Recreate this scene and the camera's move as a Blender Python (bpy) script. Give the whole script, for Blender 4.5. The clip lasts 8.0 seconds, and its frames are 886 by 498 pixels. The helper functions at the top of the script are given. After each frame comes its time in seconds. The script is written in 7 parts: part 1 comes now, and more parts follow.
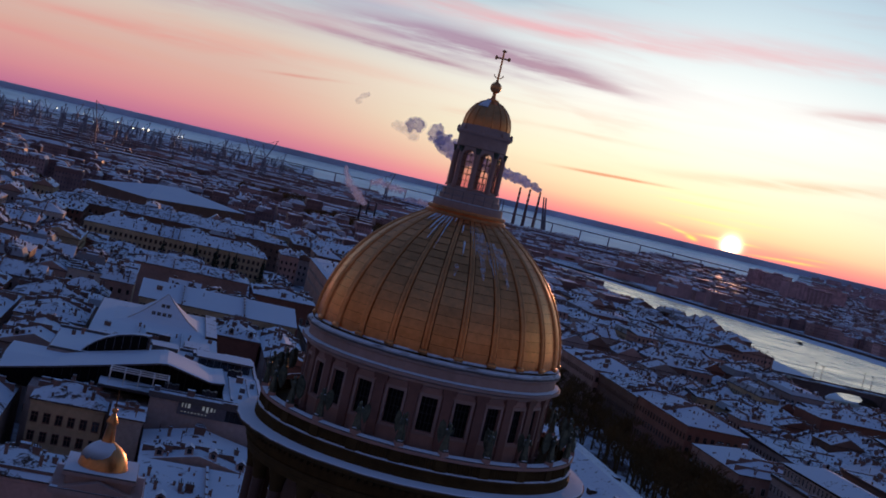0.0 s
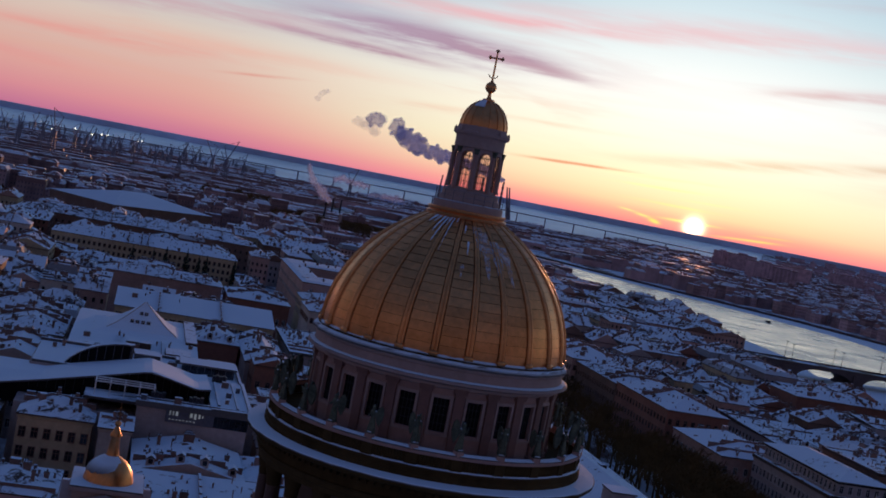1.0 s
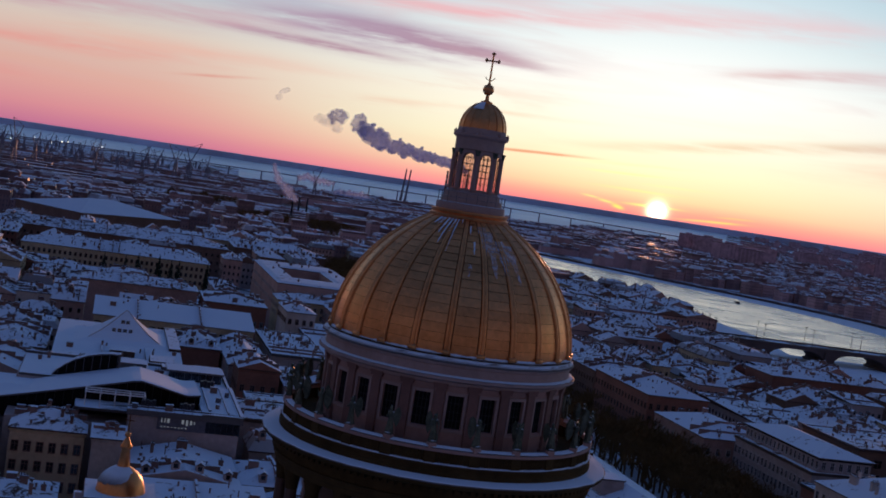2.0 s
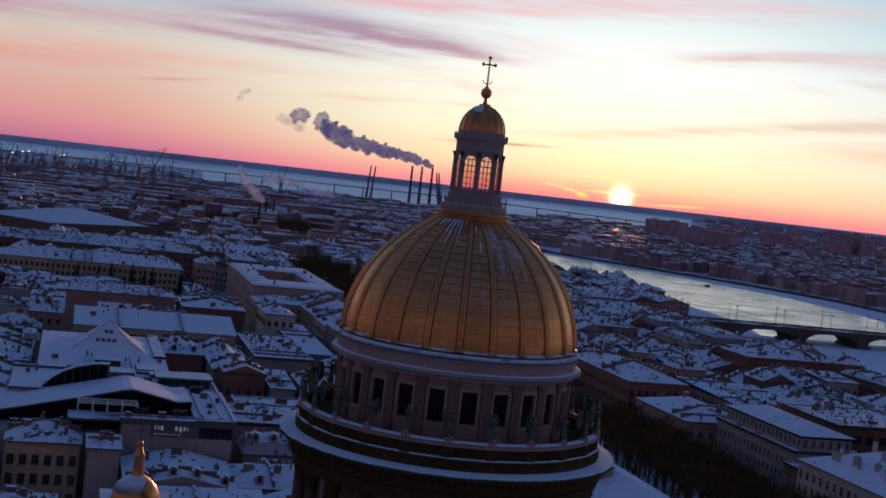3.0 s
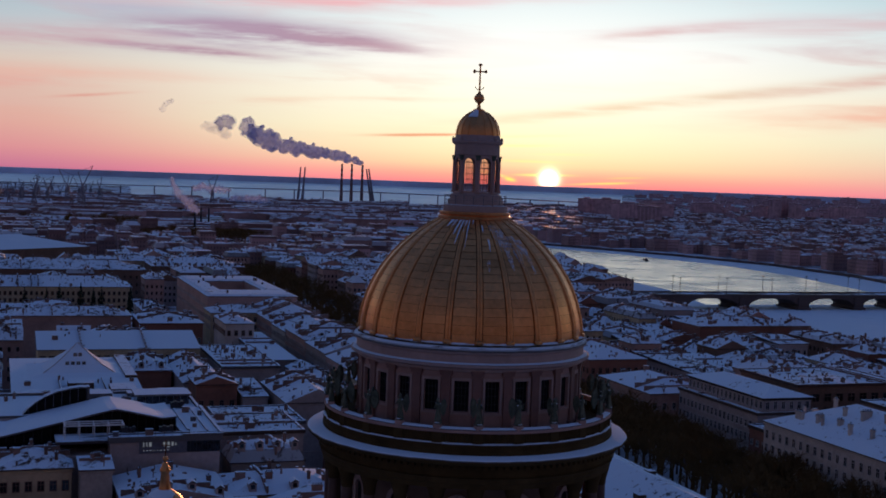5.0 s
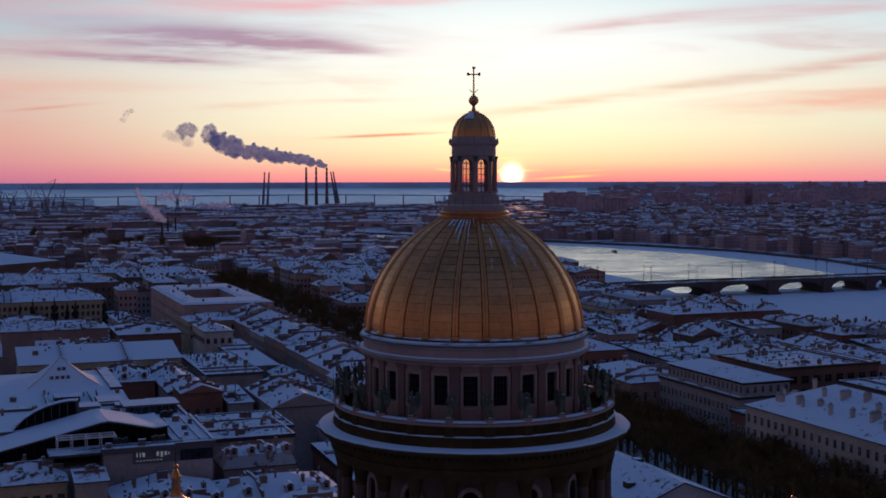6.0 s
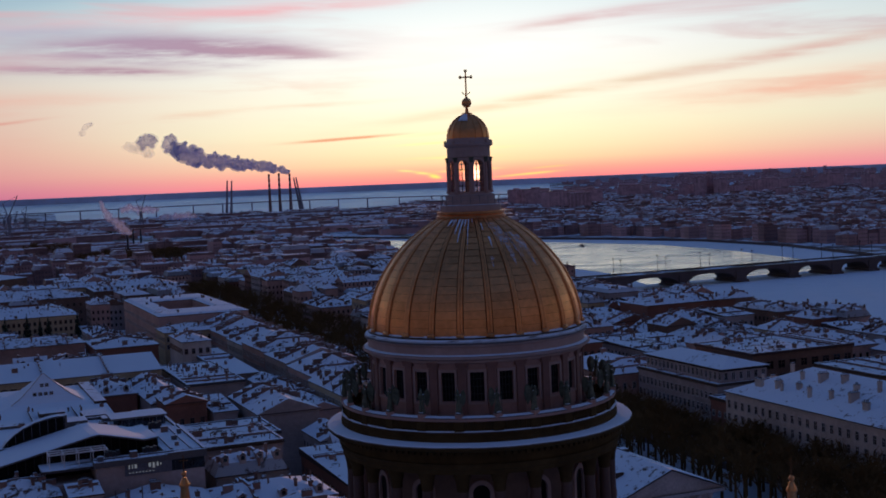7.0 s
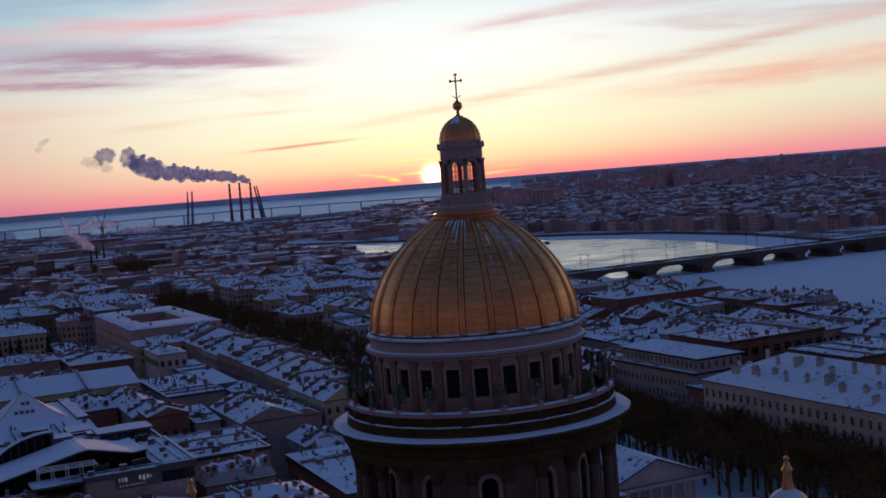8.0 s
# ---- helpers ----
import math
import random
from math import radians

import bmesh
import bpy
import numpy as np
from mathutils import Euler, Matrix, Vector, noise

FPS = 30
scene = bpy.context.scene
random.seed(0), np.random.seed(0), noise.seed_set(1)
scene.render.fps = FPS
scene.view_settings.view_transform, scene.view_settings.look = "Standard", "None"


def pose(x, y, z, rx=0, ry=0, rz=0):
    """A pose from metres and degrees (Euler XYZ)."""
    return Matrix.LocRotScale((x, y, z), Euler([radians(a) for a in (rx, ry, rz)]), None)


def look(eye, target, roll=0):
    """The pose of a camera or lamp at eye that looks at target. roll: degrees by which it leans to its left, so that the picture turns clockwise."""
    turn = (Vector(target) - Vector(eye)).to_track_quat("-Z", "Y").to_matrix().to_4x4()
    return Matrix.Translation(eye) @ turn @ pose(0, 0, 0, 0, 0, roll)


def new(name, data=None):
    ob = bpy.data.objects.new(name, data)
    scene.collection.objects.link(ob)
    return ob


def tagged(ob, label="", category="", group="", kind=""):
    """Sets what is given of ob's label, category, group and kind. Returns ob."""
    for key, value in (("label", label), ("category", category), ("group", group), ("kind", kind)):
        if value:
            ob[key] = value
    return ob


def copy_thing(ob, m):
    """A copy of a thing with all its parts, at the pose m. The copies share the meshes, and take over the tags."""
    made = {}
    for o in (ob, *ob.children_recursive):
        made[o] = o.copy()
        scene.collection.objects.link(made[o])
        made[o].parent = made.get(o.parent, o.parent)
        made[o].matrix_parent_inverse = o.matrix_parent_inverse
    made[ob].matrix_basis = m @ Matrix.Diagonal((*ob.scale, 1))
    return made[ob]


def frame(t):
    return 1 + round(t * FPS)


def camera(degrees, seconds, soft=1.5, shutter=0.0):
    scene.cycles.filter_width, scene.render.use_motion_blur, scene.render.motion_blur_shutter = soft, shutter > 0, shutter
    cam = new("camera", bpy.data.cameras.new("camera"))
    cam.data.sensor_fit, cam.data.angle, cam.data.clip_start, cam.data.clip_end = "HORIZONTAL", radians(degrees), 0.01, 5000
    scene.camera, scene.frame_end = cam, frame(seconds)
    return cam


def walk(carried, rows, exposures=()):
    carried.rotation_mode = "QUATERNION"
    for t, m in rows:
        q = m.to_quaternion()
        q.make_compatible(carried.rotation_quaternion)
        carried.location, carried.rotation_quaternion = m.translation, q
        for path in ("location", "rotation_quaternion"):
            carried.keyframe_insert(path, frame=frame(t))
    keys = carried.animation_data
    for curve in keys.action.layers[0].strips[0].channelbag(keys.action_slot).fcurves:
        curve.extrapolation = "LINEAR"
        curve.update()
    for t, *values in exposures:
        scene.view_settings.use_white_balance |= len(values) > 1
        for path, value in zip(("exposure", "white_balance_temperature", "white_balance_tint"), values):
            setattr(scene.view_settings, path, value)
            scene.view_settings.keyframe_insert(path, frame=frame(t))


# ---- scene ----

# ======== camera ========
cam = camera(38.33, 8.0, soft=1.75)
ROWS = [
    (0.0, 25.216, -121.780, 87.508, -12.346, -3.094, 13.296),
    (0.5, 23.471, -122.308, 87.479, -11.530, -3.072, 12.142),
    (1.0, 21.732, -123.333, 87.525, -10.725, -3.071, 11.003),
    (1.5, 20.000, -124.738, 87.626, -9.933, -3.086, 9.876),
    (3.0, 14.821, -130.287, 88.092, -7.622, -3.172, 6.536),
    (3.5, 13.092, -132.323, 88.259, -6.868, -3.204, 5.428),
    (4.0, 11.355, -134.357, 88.418, -6.118, -3.233, 4.318),
    (4.5, 9.607, -136.347, 88.563, -5.370, -3.257, 3.208),
    (6.0, 4.237, -141.862, 88.910, -3.098, -3.296, -0.136),
    (6.5, 2.385, -143.543, 89.007, -2.315, -3.300, -1.254),
    (7.0, 0.489, -145.173, 89.106, -1.512, -3.302, -2.370),
    (7.5, -1.457, -146.790, 89.219, -0.681, -3.304, -3.484),
    (8.0, -3.463, -148.443, 89.359, 0.184, -3.309, -4.593),
]


def eye_row(x, y, z, yaw, pitch, roll):
    a, b = radians(yaw), radians(pitch)
    way = Vector((math.sin(a) * math.cos(b), math.cos(a) * math.cos(b), math.sin(b)))
    return look((x, y, z), Vector((x, y, z)) + 100 * way, roll)


walk(cam, [(row[0], eye_row(*row[1:])) for row in ROWS], [(0.0, 0.0, 6150, 6.5), (8.0, 0.0, 6150, 6.5)])


# ======== world: dusk sky, sun low over the horizon ahead (+y) ========
def lin(r, g, b):
    return tuple((c / 255 / 12.92 if c <= 10 else ((c / 255 + 0.055) / 1.055) ** 2.4) for c in (r, g, b)) + (1.0,)


class Nodes:
    """Short hand for node trees."""

    def __init__(self, tree):
        self.t = tree

    def add(self, kind, **inputs):
        n = self.t.nodes.new(kind)
        for k, v in inputs.items():
            self.put(n, k, v)
        return n

    def put(self, n, key, v):
        sock = n.inputs[int(key[1:])] if key[0] == "i" and key[1:].isdigit() else n.inputs[key.replace("_", " ")]
        if isinstance(v, bpy.types.NodeSocket):
            self.t.links.new(v, sock)
        else:
            sock.default_value = v

    def math(self, op, a, b=0.0, c=0.0, clamp=False):
        n = self.t.nodes.new("ShaderNodeMath")
        n.operation, n.use_clamp = op, clamp
        for i, v in enumerate((a, b, c)):
            self.put(n, "i%d" % i, v)
        return n.outputs[0]

    def ramp(self, fac, stops, mode="LINEAR"):
        n = self.t.nodes.new("ShaderNodeValToRGB")
        n.color_ramp.interpolation = mode
        el = n.color_ramp.elements
        while len(el) < len(stops):
            el.new(0.5)
        for e, (p, c) in zip(el, stops):
            e.position, e.color = p, (c if isinstance(c, tuple) else (c, c, c, 1.0))
        self.put(n, "i0", fac)
        return n.outputs[0]

    def mix(self, fac, a, b, how="MIX"):
        n = self.t.nodes.new("ShaderNodeMix")
        n.data_type, n.blend_type = "RGBA", how
        self.put(n, "i0", fac), self.put(n, "i6", a), self.put(n, "i7", b)
        return n.outputs[2]

    def range(self, v, a, b, c=0.0, d=1.0, smooth=False):
        n = self.t.nodes.new("ShaderNodeMapRange")
        n.interpolation_type = "SMOOTHSTEP" if smooth else "LINEAR"
        for i, x in enumerate((v, a, b, c, d)):
            self.put(n, "i%d" % i, x)
        return n.outputs[0]

    def noise(self, vec, scale, detail=4.0, rough=0.5, distortion=0.0):
        n = self.t.nodes.new("ShaderNodeTexNoise")
        if vec is not None:
            self.put(n, "Vector", vec)
        n.inputs["Scale"].default_value, n.inputs["Detail"].default_value = scale, detail
        n.inputs["Roughness"].default_value, n.inputs["Distortion"].default_value = rough, distortion
        return n.outputs["Fac"]


def build_world():
    world = bpy.data.worlds.new("dusk_sky")
    scene.world = world
    world.use_nodes = True
    N = Nodes(world.node_tree)
    world.node_tree.nodes.clear()
    way = N.add("ShaderNodeTexCoord").outputs["Generated"]
    sep = N.add("ShaderNodeSeparateXYZ", i0=way)
    x, y, z = sep.outputs
    el = N.math("MULTIPLY", N.math("ARCSINE", z), 180 / math.pi)
    az = N.math("MULTIPLY", N.math("ARCTAN2", x, y), 180 / math.pi)
    absaz = N.math("ABSOLUTE", az)
    fac = N.math("MULTIPLY", N.math("ADD", el, 1.0), 1 / 41)

    def at(*rows):
        return [((e + 1) / 41, c if len(c) == 4 else (*c, 1.0)) for e, c in rows]

    dark = [(13, (0.26, 0.40, 0.54)), (20, (0.086, 0.155, 0.305)), (40, (0.027, 0.068, 0.19))]
    near = N.ramp(fac, at((-1, lin(150, 84, 120)), (-0.3, lin(244, 120, 138)), (0.15, lin(246, 164, 146)), (0.6, lin(240, 211, 168)), (1.1, lin(239, 230, 186)), (1.9, lin(241, 245, 207)),
                          (3.2, lin(246, 250, 229)), (5.5, lin(253, 255, 251)), (8.5, lin(216, 234, 238)), (13, (0.36, 0.52, 0.66)), dark[1], dark[2]))
    side = N.ramp(fac, at((-1, lin(120, 84, 124)), (-0.3, lin(230, 138, 156)), (0.5, lin(228, 168, 162)), (1.3, lin(227, 199, 178)), (2.2, lin(228, 219, 194)),
                          (3.6, lin(234, 224, 202)), (5.0, lin(218, 219, 211)), (6.8, lin(202, 214, 217)), (8.5, lin(164, 195, 206)), *dark))
    left = N.ramp(fac, at((-1, lin(110, 84, 124)), (-0.3, lin(192, 112, 146)), (0.6, lin(213, 138, 147)), (1.6, lin(217, 158, 152)), (3.0, lin(214, 177, 166)),
                          (4.4, lin(213, 194, 182)), (6.0, lin(184, 192, 198)), (8.5, lin(138, 174, 190)), *dark))
    east = N.ramp(fac, at((-1, (0.13, 0.082, 0.085)), (3, (0.19, 0.115, 0.11)), (10, (0.16, 0.11, 0.125)), (18, (0.085, 0.085, 0.15)), (40, (0.03, 0.068, 0.2))))
    w_near = N.math("EXPONENT", N.math("MULTIPLY", N.math("MULTIPLY", az, az), -1 / 170))
    w_east = N.range(absaz, 24, 105, smooth=True)
    flank = N.mix(N.range(az, -8, -24, smooth=True), side, left)
    sky = N.mix(w_east, N.mix(w_near, flank, near), east)

    # thin streaks of cloud
    vec = N.add("ShaderNodeCombineXYZ", X=N.math("MULTIPLY", az, 0.075), Y=N.math("MULTIPLY", el, 0.75), Z=3.0).outputs[0]
    streak = N.noise(vec, 1.0, 5.0, 0.55, 0.6)
    body = N.range(streak, 0.47, 0.68, smooth=True)
    low = N.range(el, 1.0, 4.0, smooth=True)
    away = N.range(N.math("SUBTRACT", 1.0, w_near), 0.0, 0.75)
    amount = N.math("MULTIPLY", N.math("MULTIPLY", body, low), N.math("ADD", N.math("MULTIPLY", away, 0.5), 0.10))
    tint = N.ramp(fac, at((1, lin(224, 156, 136)), (4, lin(220, 172, 156)), (6, lin(196, 160, 172)), (8, lin(226, 168, 172)), (14, (0.3, 0.28, 0.4))))
    sky = N.mix(amount, sky, N.mix(w_east, tint, (0.11, 0.1, 0.16, 1)))

    # single clouds: azimuth, elevation, half width, half height, slope, strength, colour
    ripple = N.math("SUBTRACT", N.noise(vec, 2.6, 6.0, 0.6), 0.5)
    clouds = [
        (-12.6, 6.0, 5.4, 0.60, -0.035, 1.6, lin(160, 136, 164)), (-9.0, 5.75, 3.4, 0.24, -0.09, 0.9, lin(172, 142, 164)), (-16.7, 5.1, 3.8, 0.20, -0.04, 1.8, lin(172, 142, 162)), (-15.8, 6.1, 3.4, 0.34, 0.02, 1.1, lin(170, 146, 170)), (-20.4, 5.6, 3.0, 0.35, 0.0, 0.7, lin(196, 164, 176)),
        (-10.5, 7.5, 9.0, 0.30, 0.055, 0.9, lin(234, 172, 180)), (-3.0, 8.45, 8.0, 0.5, 0.06, 0.7, lin(228, 190, 198)), (-15.5, 8.5, 6.0, 0.45, 0.03, 0.9, lin(158, 178, 198)), (-18.5, 6.75, 4.0, 0.3, 0.02, 0.8, lin(176, 178, 196)),
        (-15.0, 9.4, 7.0, 0.4, 0.05, 0.8, lin(168, 182, 200)), (5.9, 6.78, 2.9, 0.24, 0.095, 1.0, lin(212, 180, 186)), (3.6, 6.5, 1.6, 0.12, 0.08, 0.7, lin(210, 184, 186)), (5.2, 3.6, 9.4, 0.26, 0.13, 0.7, lin(210, 192, 166)), (15.5, 4.9, 7.0, 0.26, 0.13, 1.0, lin(214, 178, 172)),
        (17.0, 3.5, 8.0, 0.5, 0.09, 0.9, lin(234, 180, 162)), (14.0, 7.3, 8.0, 0.3, 0.06, 0.8, lin(206, 190, 198)), (-5.6, 1.82, 2.1, 0.06, 0.04, 1.5, lin(214, 156, 132)), (-20.2, 2.95, 1.5, 0.06, 0.10, 0.9, lin(212, 146, 138)), (-8.5, 3.3, 4.0, 0.10, 0.03, 0.5, lin(226, 176, 152)),
        (-27.0, 5.2, 7.0, 0.5, 0.03, 1.0, lin(198, 152, 164)), (-27.5, 3.3, 7.0, 0.35, 0.02, 0.7, lin(226, 146, 140)), (-22.0, 3.9, 7.0, 0.35, 0.0, 0.5, lin(230, 168, 154)), (-31.0, 1.9, 3.0, 0.25, -0.04, 0.7, lin(224, 140, 140)), (4.0, 8.6, 6.0, 0.45, 0.04, 0.7, lin(230, 192, 198)),
        (-1.2, 1.90, 2.5, 0.075, 0.05, 1.2, lin(255, 252, 196)), (-1.7, 1.46, 2.1, 0.06, 0.035, 1.1, lin(255, 248, 176)), (-1.0, 0.80, 1.6, 0.06, 0.0, 0.9, lin(255, 238, 156)), (0.6, 1.15, 1.4, 0.05, 0.02, 0.7, lin(255, 244, 170)),
        (-3.0, 0.26, 0.4, 0.05, -0.10, 1.3, lin(255, 228, 150)), (-2.3, 0.14, 0.35, 0.06, -0.12, 1.4, lin(255, 228, 140)), (-1.75, -0.02, 0.25, 0.09, -0.2, 1.3, lin(255, 228, 120)), (2.3, -0.09, 1.2, 0.05, 0.06, 1.8, lin(255, 214, 126)), (3.4, 0.2, 0.7, 0.04, 0.05, 1.2, lin(255, 206, 130)), (-0.3, 0.2, 1.1, 0.06, 0.02, 1.3, lin(255, 236, 140)),
    ]
    for a, e, wide, high, slope, strength, colour in clouds:
        da = N.math("SUBTRACT", az, a)
        de = N.math("SUBTRACT", N.math("SUBTRACT", el, e), N.math("MULTIPLY", da, slope))
        de = N.math("ADD", de, N.math("MULTIPLY", ripple, 1.1 * high))
        q = N.math("ADD", N.math("POWER", N.math("ABSOLUTE", N.math("DIVIDE", da, wide)), 2.4), N.math("POWER", N.math("ABSOLUTE", N.math("DIVIDE", de, high)), 2.0))
        m = N.math("MULTIPLY", N.math("EXPONENT", N.math("MULTIPLY", q, -1.0)), N.math("MULTIPLY", N.range(ripple, -0.25, 0.12), strength))
        sky = N.mix(m, sky, colour)

    # the sun's disc and its aureole
    d2 = N.math("ADD", N.math("MULTIPLY", az, az), N.math("POWER", N.math("SUBTRACT", el, SUN_EL), 2.0))
    far = N.math("SQRT", d2)
    disc = N.math("MULTIPLY", N.math("EXPONENT", N.math("MULTIPLY", d2, -1 / 0.10)), 7.0)
    flat = N.math("SQRT", N.math("ADD", N.math("MULTIPLY", N.math("MULTIPLY", az, az), 0.3), N.math("POWER", N.math("SUBTRACT", el, SUN_EL), 2.0)))
    halo = N.math("ADD", N.math("MULTIPLY", N.math("EXPONENT", N.math("MULTIPLY", flat, -1 / 0.8)), 0.14), N.math("MULTIPLY", N.math("EXPONENT", N.math("MULTIPLY", far, -1 / 0.36)), 1.2))
    for tint, how_much in (((1.0, 0.82, 0.5), disc), ((1.0, 0.30, 0.14), halo)):
        glow = N.add("ShaderNodeVectorMath", i0=tint)
        glow.operation = "SCALE"
        N.put(glow, "Scale", how_much)
        sky = N.mix(1.0, sky, glow.outputs[0], "ADD")
    nishita = N.add("ShaderNodeTexSky")
    nishita.sky_type, nishita.sun_disc, nishita.sun_elevation, nishita.sun_rotation = "NISHITA", False, radians(1.2), 0.0
    sky = N.mix(0.012, sky, nishita.outputs[0], "ADD")
    bg = N.add("ShaderNodeBackground", Color=sky, Strength=1.0)
    out = N.add("ShaderNodeOutputWorld", Surface=bg.outputs[0])


SUN_EL = 0.02
build_world()
sun = new("sun", bpy.data.lights.new("sun", "SUN"))
sun.data.energy, sun.data.angle, sun.data.color = 1.6, radians(0.5), (1.0, 0.42, 0.2)
sun.matrix_world = look((0, 0, 0), (0, -math.cos(radians(1.4)), -math.sin(radians(1.4))))


# ======== materials ========
def material(name, colour, rough=0.7, metal=0.0, grain=0.25, scale=1.5, stain=0.25, stain_scale=0.12, bump=0.15, vary=0.0, island=False, spec=0.3):
    """A surface with grain and stains at two sizes, in metres of the world."""
    m = bpy.data.materials.new(name)
    m.use_nodes = True
    N = Nodes(m.node_tree)
    b = m.node_tree.nodes["Principled BSDF"]
    where = N.add("ShaderNodeNewGeometry").outputs["Position"]
    fine, big = N.noise(where, scale, 5.0, 0.6), N.noise(where, stain_scale, 4.0, 0.55)
    v = N.math("ADD", N.range(fine, 0.25, 0.75, 1 - grain, 1 + grain), N.range(big, 0.3, 0.7, -stain, stain))
    if vary:
        r = N.add("ShaderNodeNewGeometry").outputs["Random Per Island"] if island else N.add("ShaderNodeObjectInfo").outputs["Random"]
        v = N.math("ADD", v, N.range(r, 0, 1, -vary, vary))
    sc = N.add("ShaderNodeVectorMath", i0=colour[:3])
    sc.operation = "SCALE"
    N.put(sc, "Scale", v)
    N.put(b, "Base_Color", sc.outputs[0])
    N.put(b, "Roughness", N.range(fine, 0.3, 0.7, max(rough - 0.1, 0.02), min(rough + 0.1, 1)))
    b.inputs["Metallic"].default_value = metal
    b.inputs["Specular IOR Level"].default_value = spec
    if bump:
        bn = N.add("ShaderNodeBump", Height=fine, Strength=bump, Distance=0.1)
        N.put(b, "Normal", bn.outputs[0])
    return m


def snow_material(name, bare, cover=0.42, scale=0.35, streaks=0.0):
    """Snow lying on a surface, worn through in spots and, on roofs, in streaks down the slope."""
    m = bpy.data.materials.new(name)
    m.use_nodes = True
    N = Nodes(m.node_tree)
    b = m.node_tree.nodes["Principled BSDF"]
    geo = N.add("ShaderNodeNewGeometry")
    where = geo.outputs["Position"]
    turn = N.add("ShaderNodeMapping", Vector=where)
    turn.inputs["Rotation"].default_value, turn.inputs["Scale"].default_value = (0, 0, radians(-24)), (1.0, 0.22, 0.22)
    big, fine = N.noise(where, scale, 6.0, 0.66, 0.5), N.noise(where, 3.0, 4.0, 0.6)
    drift = N.noise(where, 0.06, 3.0, 0.5)
    worn = N.math("ADD", big, N.math("MULTIPLY", N.math("SUBTRACT", drift, 0.5), 0.4))
    if streaks:
        worn = N.math("ADD", worn, N.math("MULTIPLY", N.math("SUBTRACT", N.noise(turn.outputs[0], 1.4, 4.0, 0.6), 0.5), streaks))
        r = N.add("ShaderNodeObjectInfo").outputs["Random"]
        worn = N.math("ADD", worn, N.range(r, 0, 1, -0.05, 0.06))
    up = N.add("ShaderNodeSeparateXYZ", i0=geo.outputs["Normal"]).outputs[2]
    steep = N.range(up, 0.35, 0.75)
    lying = N.math("MULTIPLY", N.range(worn, cover - 0.05, cover + 0.04), steep)
    snow = N.mix(N.math("ADD", N.math("MULTIPLY", fine, 0.5), N.math("MULTIPLY", drift, 0.5)), (0.62, 0.74, 0.86, 1), (0.80, 0.87, 0.94, 1))
    under = N.mix(fine, tuple(0.6 * c for c in bare) + (1,), tuple(1.3 * c for c in bare) + (1,))
    N.put(b, "Base_Color", N.mix(lying, under, snow))
    N.put(b, "Roughness", N.range(lying, 0, 1, 0.55, 0.9))
    b.inputs["Specular IOR Level"].default_value = 0.12
    bn = N.add("ShaderNodeBump", Height=N.math("ADD", big, N.math("MULTIPLY", lying, 0.6)), Strength=0.45, Distance=0.3)
    N.put(b, "Normal", bn.outputs[0])
    return m


def facade_material(name, colour):
    """Plaster of one of several tints, chosen house by house."""
    return material(name, colour, 0.8, grain=0.16, scale=0.9, stain=0.18, stain_scale=0.1, bump=0.1, vary=0.12)


M_SNOW = snow_material("snow", (0.12, 0.11, 0.11), 0.22)
M_PATCHY = snow_material("thinly_snowed_roof", (0.09, 0.08, 0.08), 0.34, 0.5, 0.25)
M_ROOF = snow_material("snowy_sheet_roof", (0.075, 0.05, 0.038), 0.375, 0.3, 0.35)
M_ROOF_WORN = snow_material("worn_snowy_roof", (0.075, 0.045, 0.04), 0.435, 0.22, 0.4)
# Bare tone raised and reddened: haze over far roofs, painted in.
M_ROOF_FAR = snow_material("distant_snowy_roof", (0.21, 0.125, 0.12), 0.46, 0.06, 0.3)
M_STREET = snow_material("trodden_street_snow", (0.07, 0.06, 0.06), 0.5, 0.05)
M_GROUND = snow_material("winter_ground", (0.10, 0.065, 0.06), 0.49, 0.012)
M_ICE = snow_material("snowed_over_ice", (0.60, 0.74, 0.82), 0.34, 0.006)
# Base and gloss lifted so that the bay's colour stands in for haze.
M_SEA = material("wind_polished_ice", (0.82, 0.95, 0.98), 0.42, grain=0.10, scale=0.01, stain=0.2, stain_scale=0.0022, bump=0.0, spec=0.8)
M_GOLD = material("gilded_copper", (0.66, 0.30, 0.118), 0.40, 1.0, grain=0.18, scale=2.0, stain=0.16, stain_scale=0.3, bump=0.06, vary=0.1)
M_GOLD_DARK = material("tarnished_gilding", (0.16, 0.075, 0.03), 0.6, 0.8, grain=0.2, scale=3, bump=0.05)
M_STONE = material("grey_pink_limestone", (0.38, 0.23, 0.195), 0.75, grain=0.14, scale=1.2, stain=0.16, stain_scale=0.2)
M_STONE_PALE = material("pale_limestone", (0.38, 0.265, 0.235), 0.75, grain=0.12, scale=1.5, stain=0.14, stain_scale=0.25)
# Colonnade wall and columns: the cornice's shade is mixed into both colours.
M_SHADE_WALL = material("sooted_limestone", (0.15, 0.095, 0.07), 0.8, grain=0.2, scale=1.0, stain=0.3, stain_scale=0.2)
M_GRANITE = material("red_granite", (0.10, 0.055, 0.04), 0.45, grain=0.25, scale=6, stain=0.1)
M_BRONZE = material("weathered_bronze", (0.10, 0.112, 0.08), 0.5, 0.5, grain=0.35, scale=4, stain=0.3, stain_scale=1.0)
M_IRON = material("dark_cast_iron", (0.035, 0.035, 0.04), 0.6, 0.3, grain=0.2, scale=3)
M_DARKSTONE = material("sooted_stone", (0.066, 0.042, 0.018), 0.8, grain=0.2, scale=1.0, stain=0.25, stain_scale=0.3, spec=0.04)
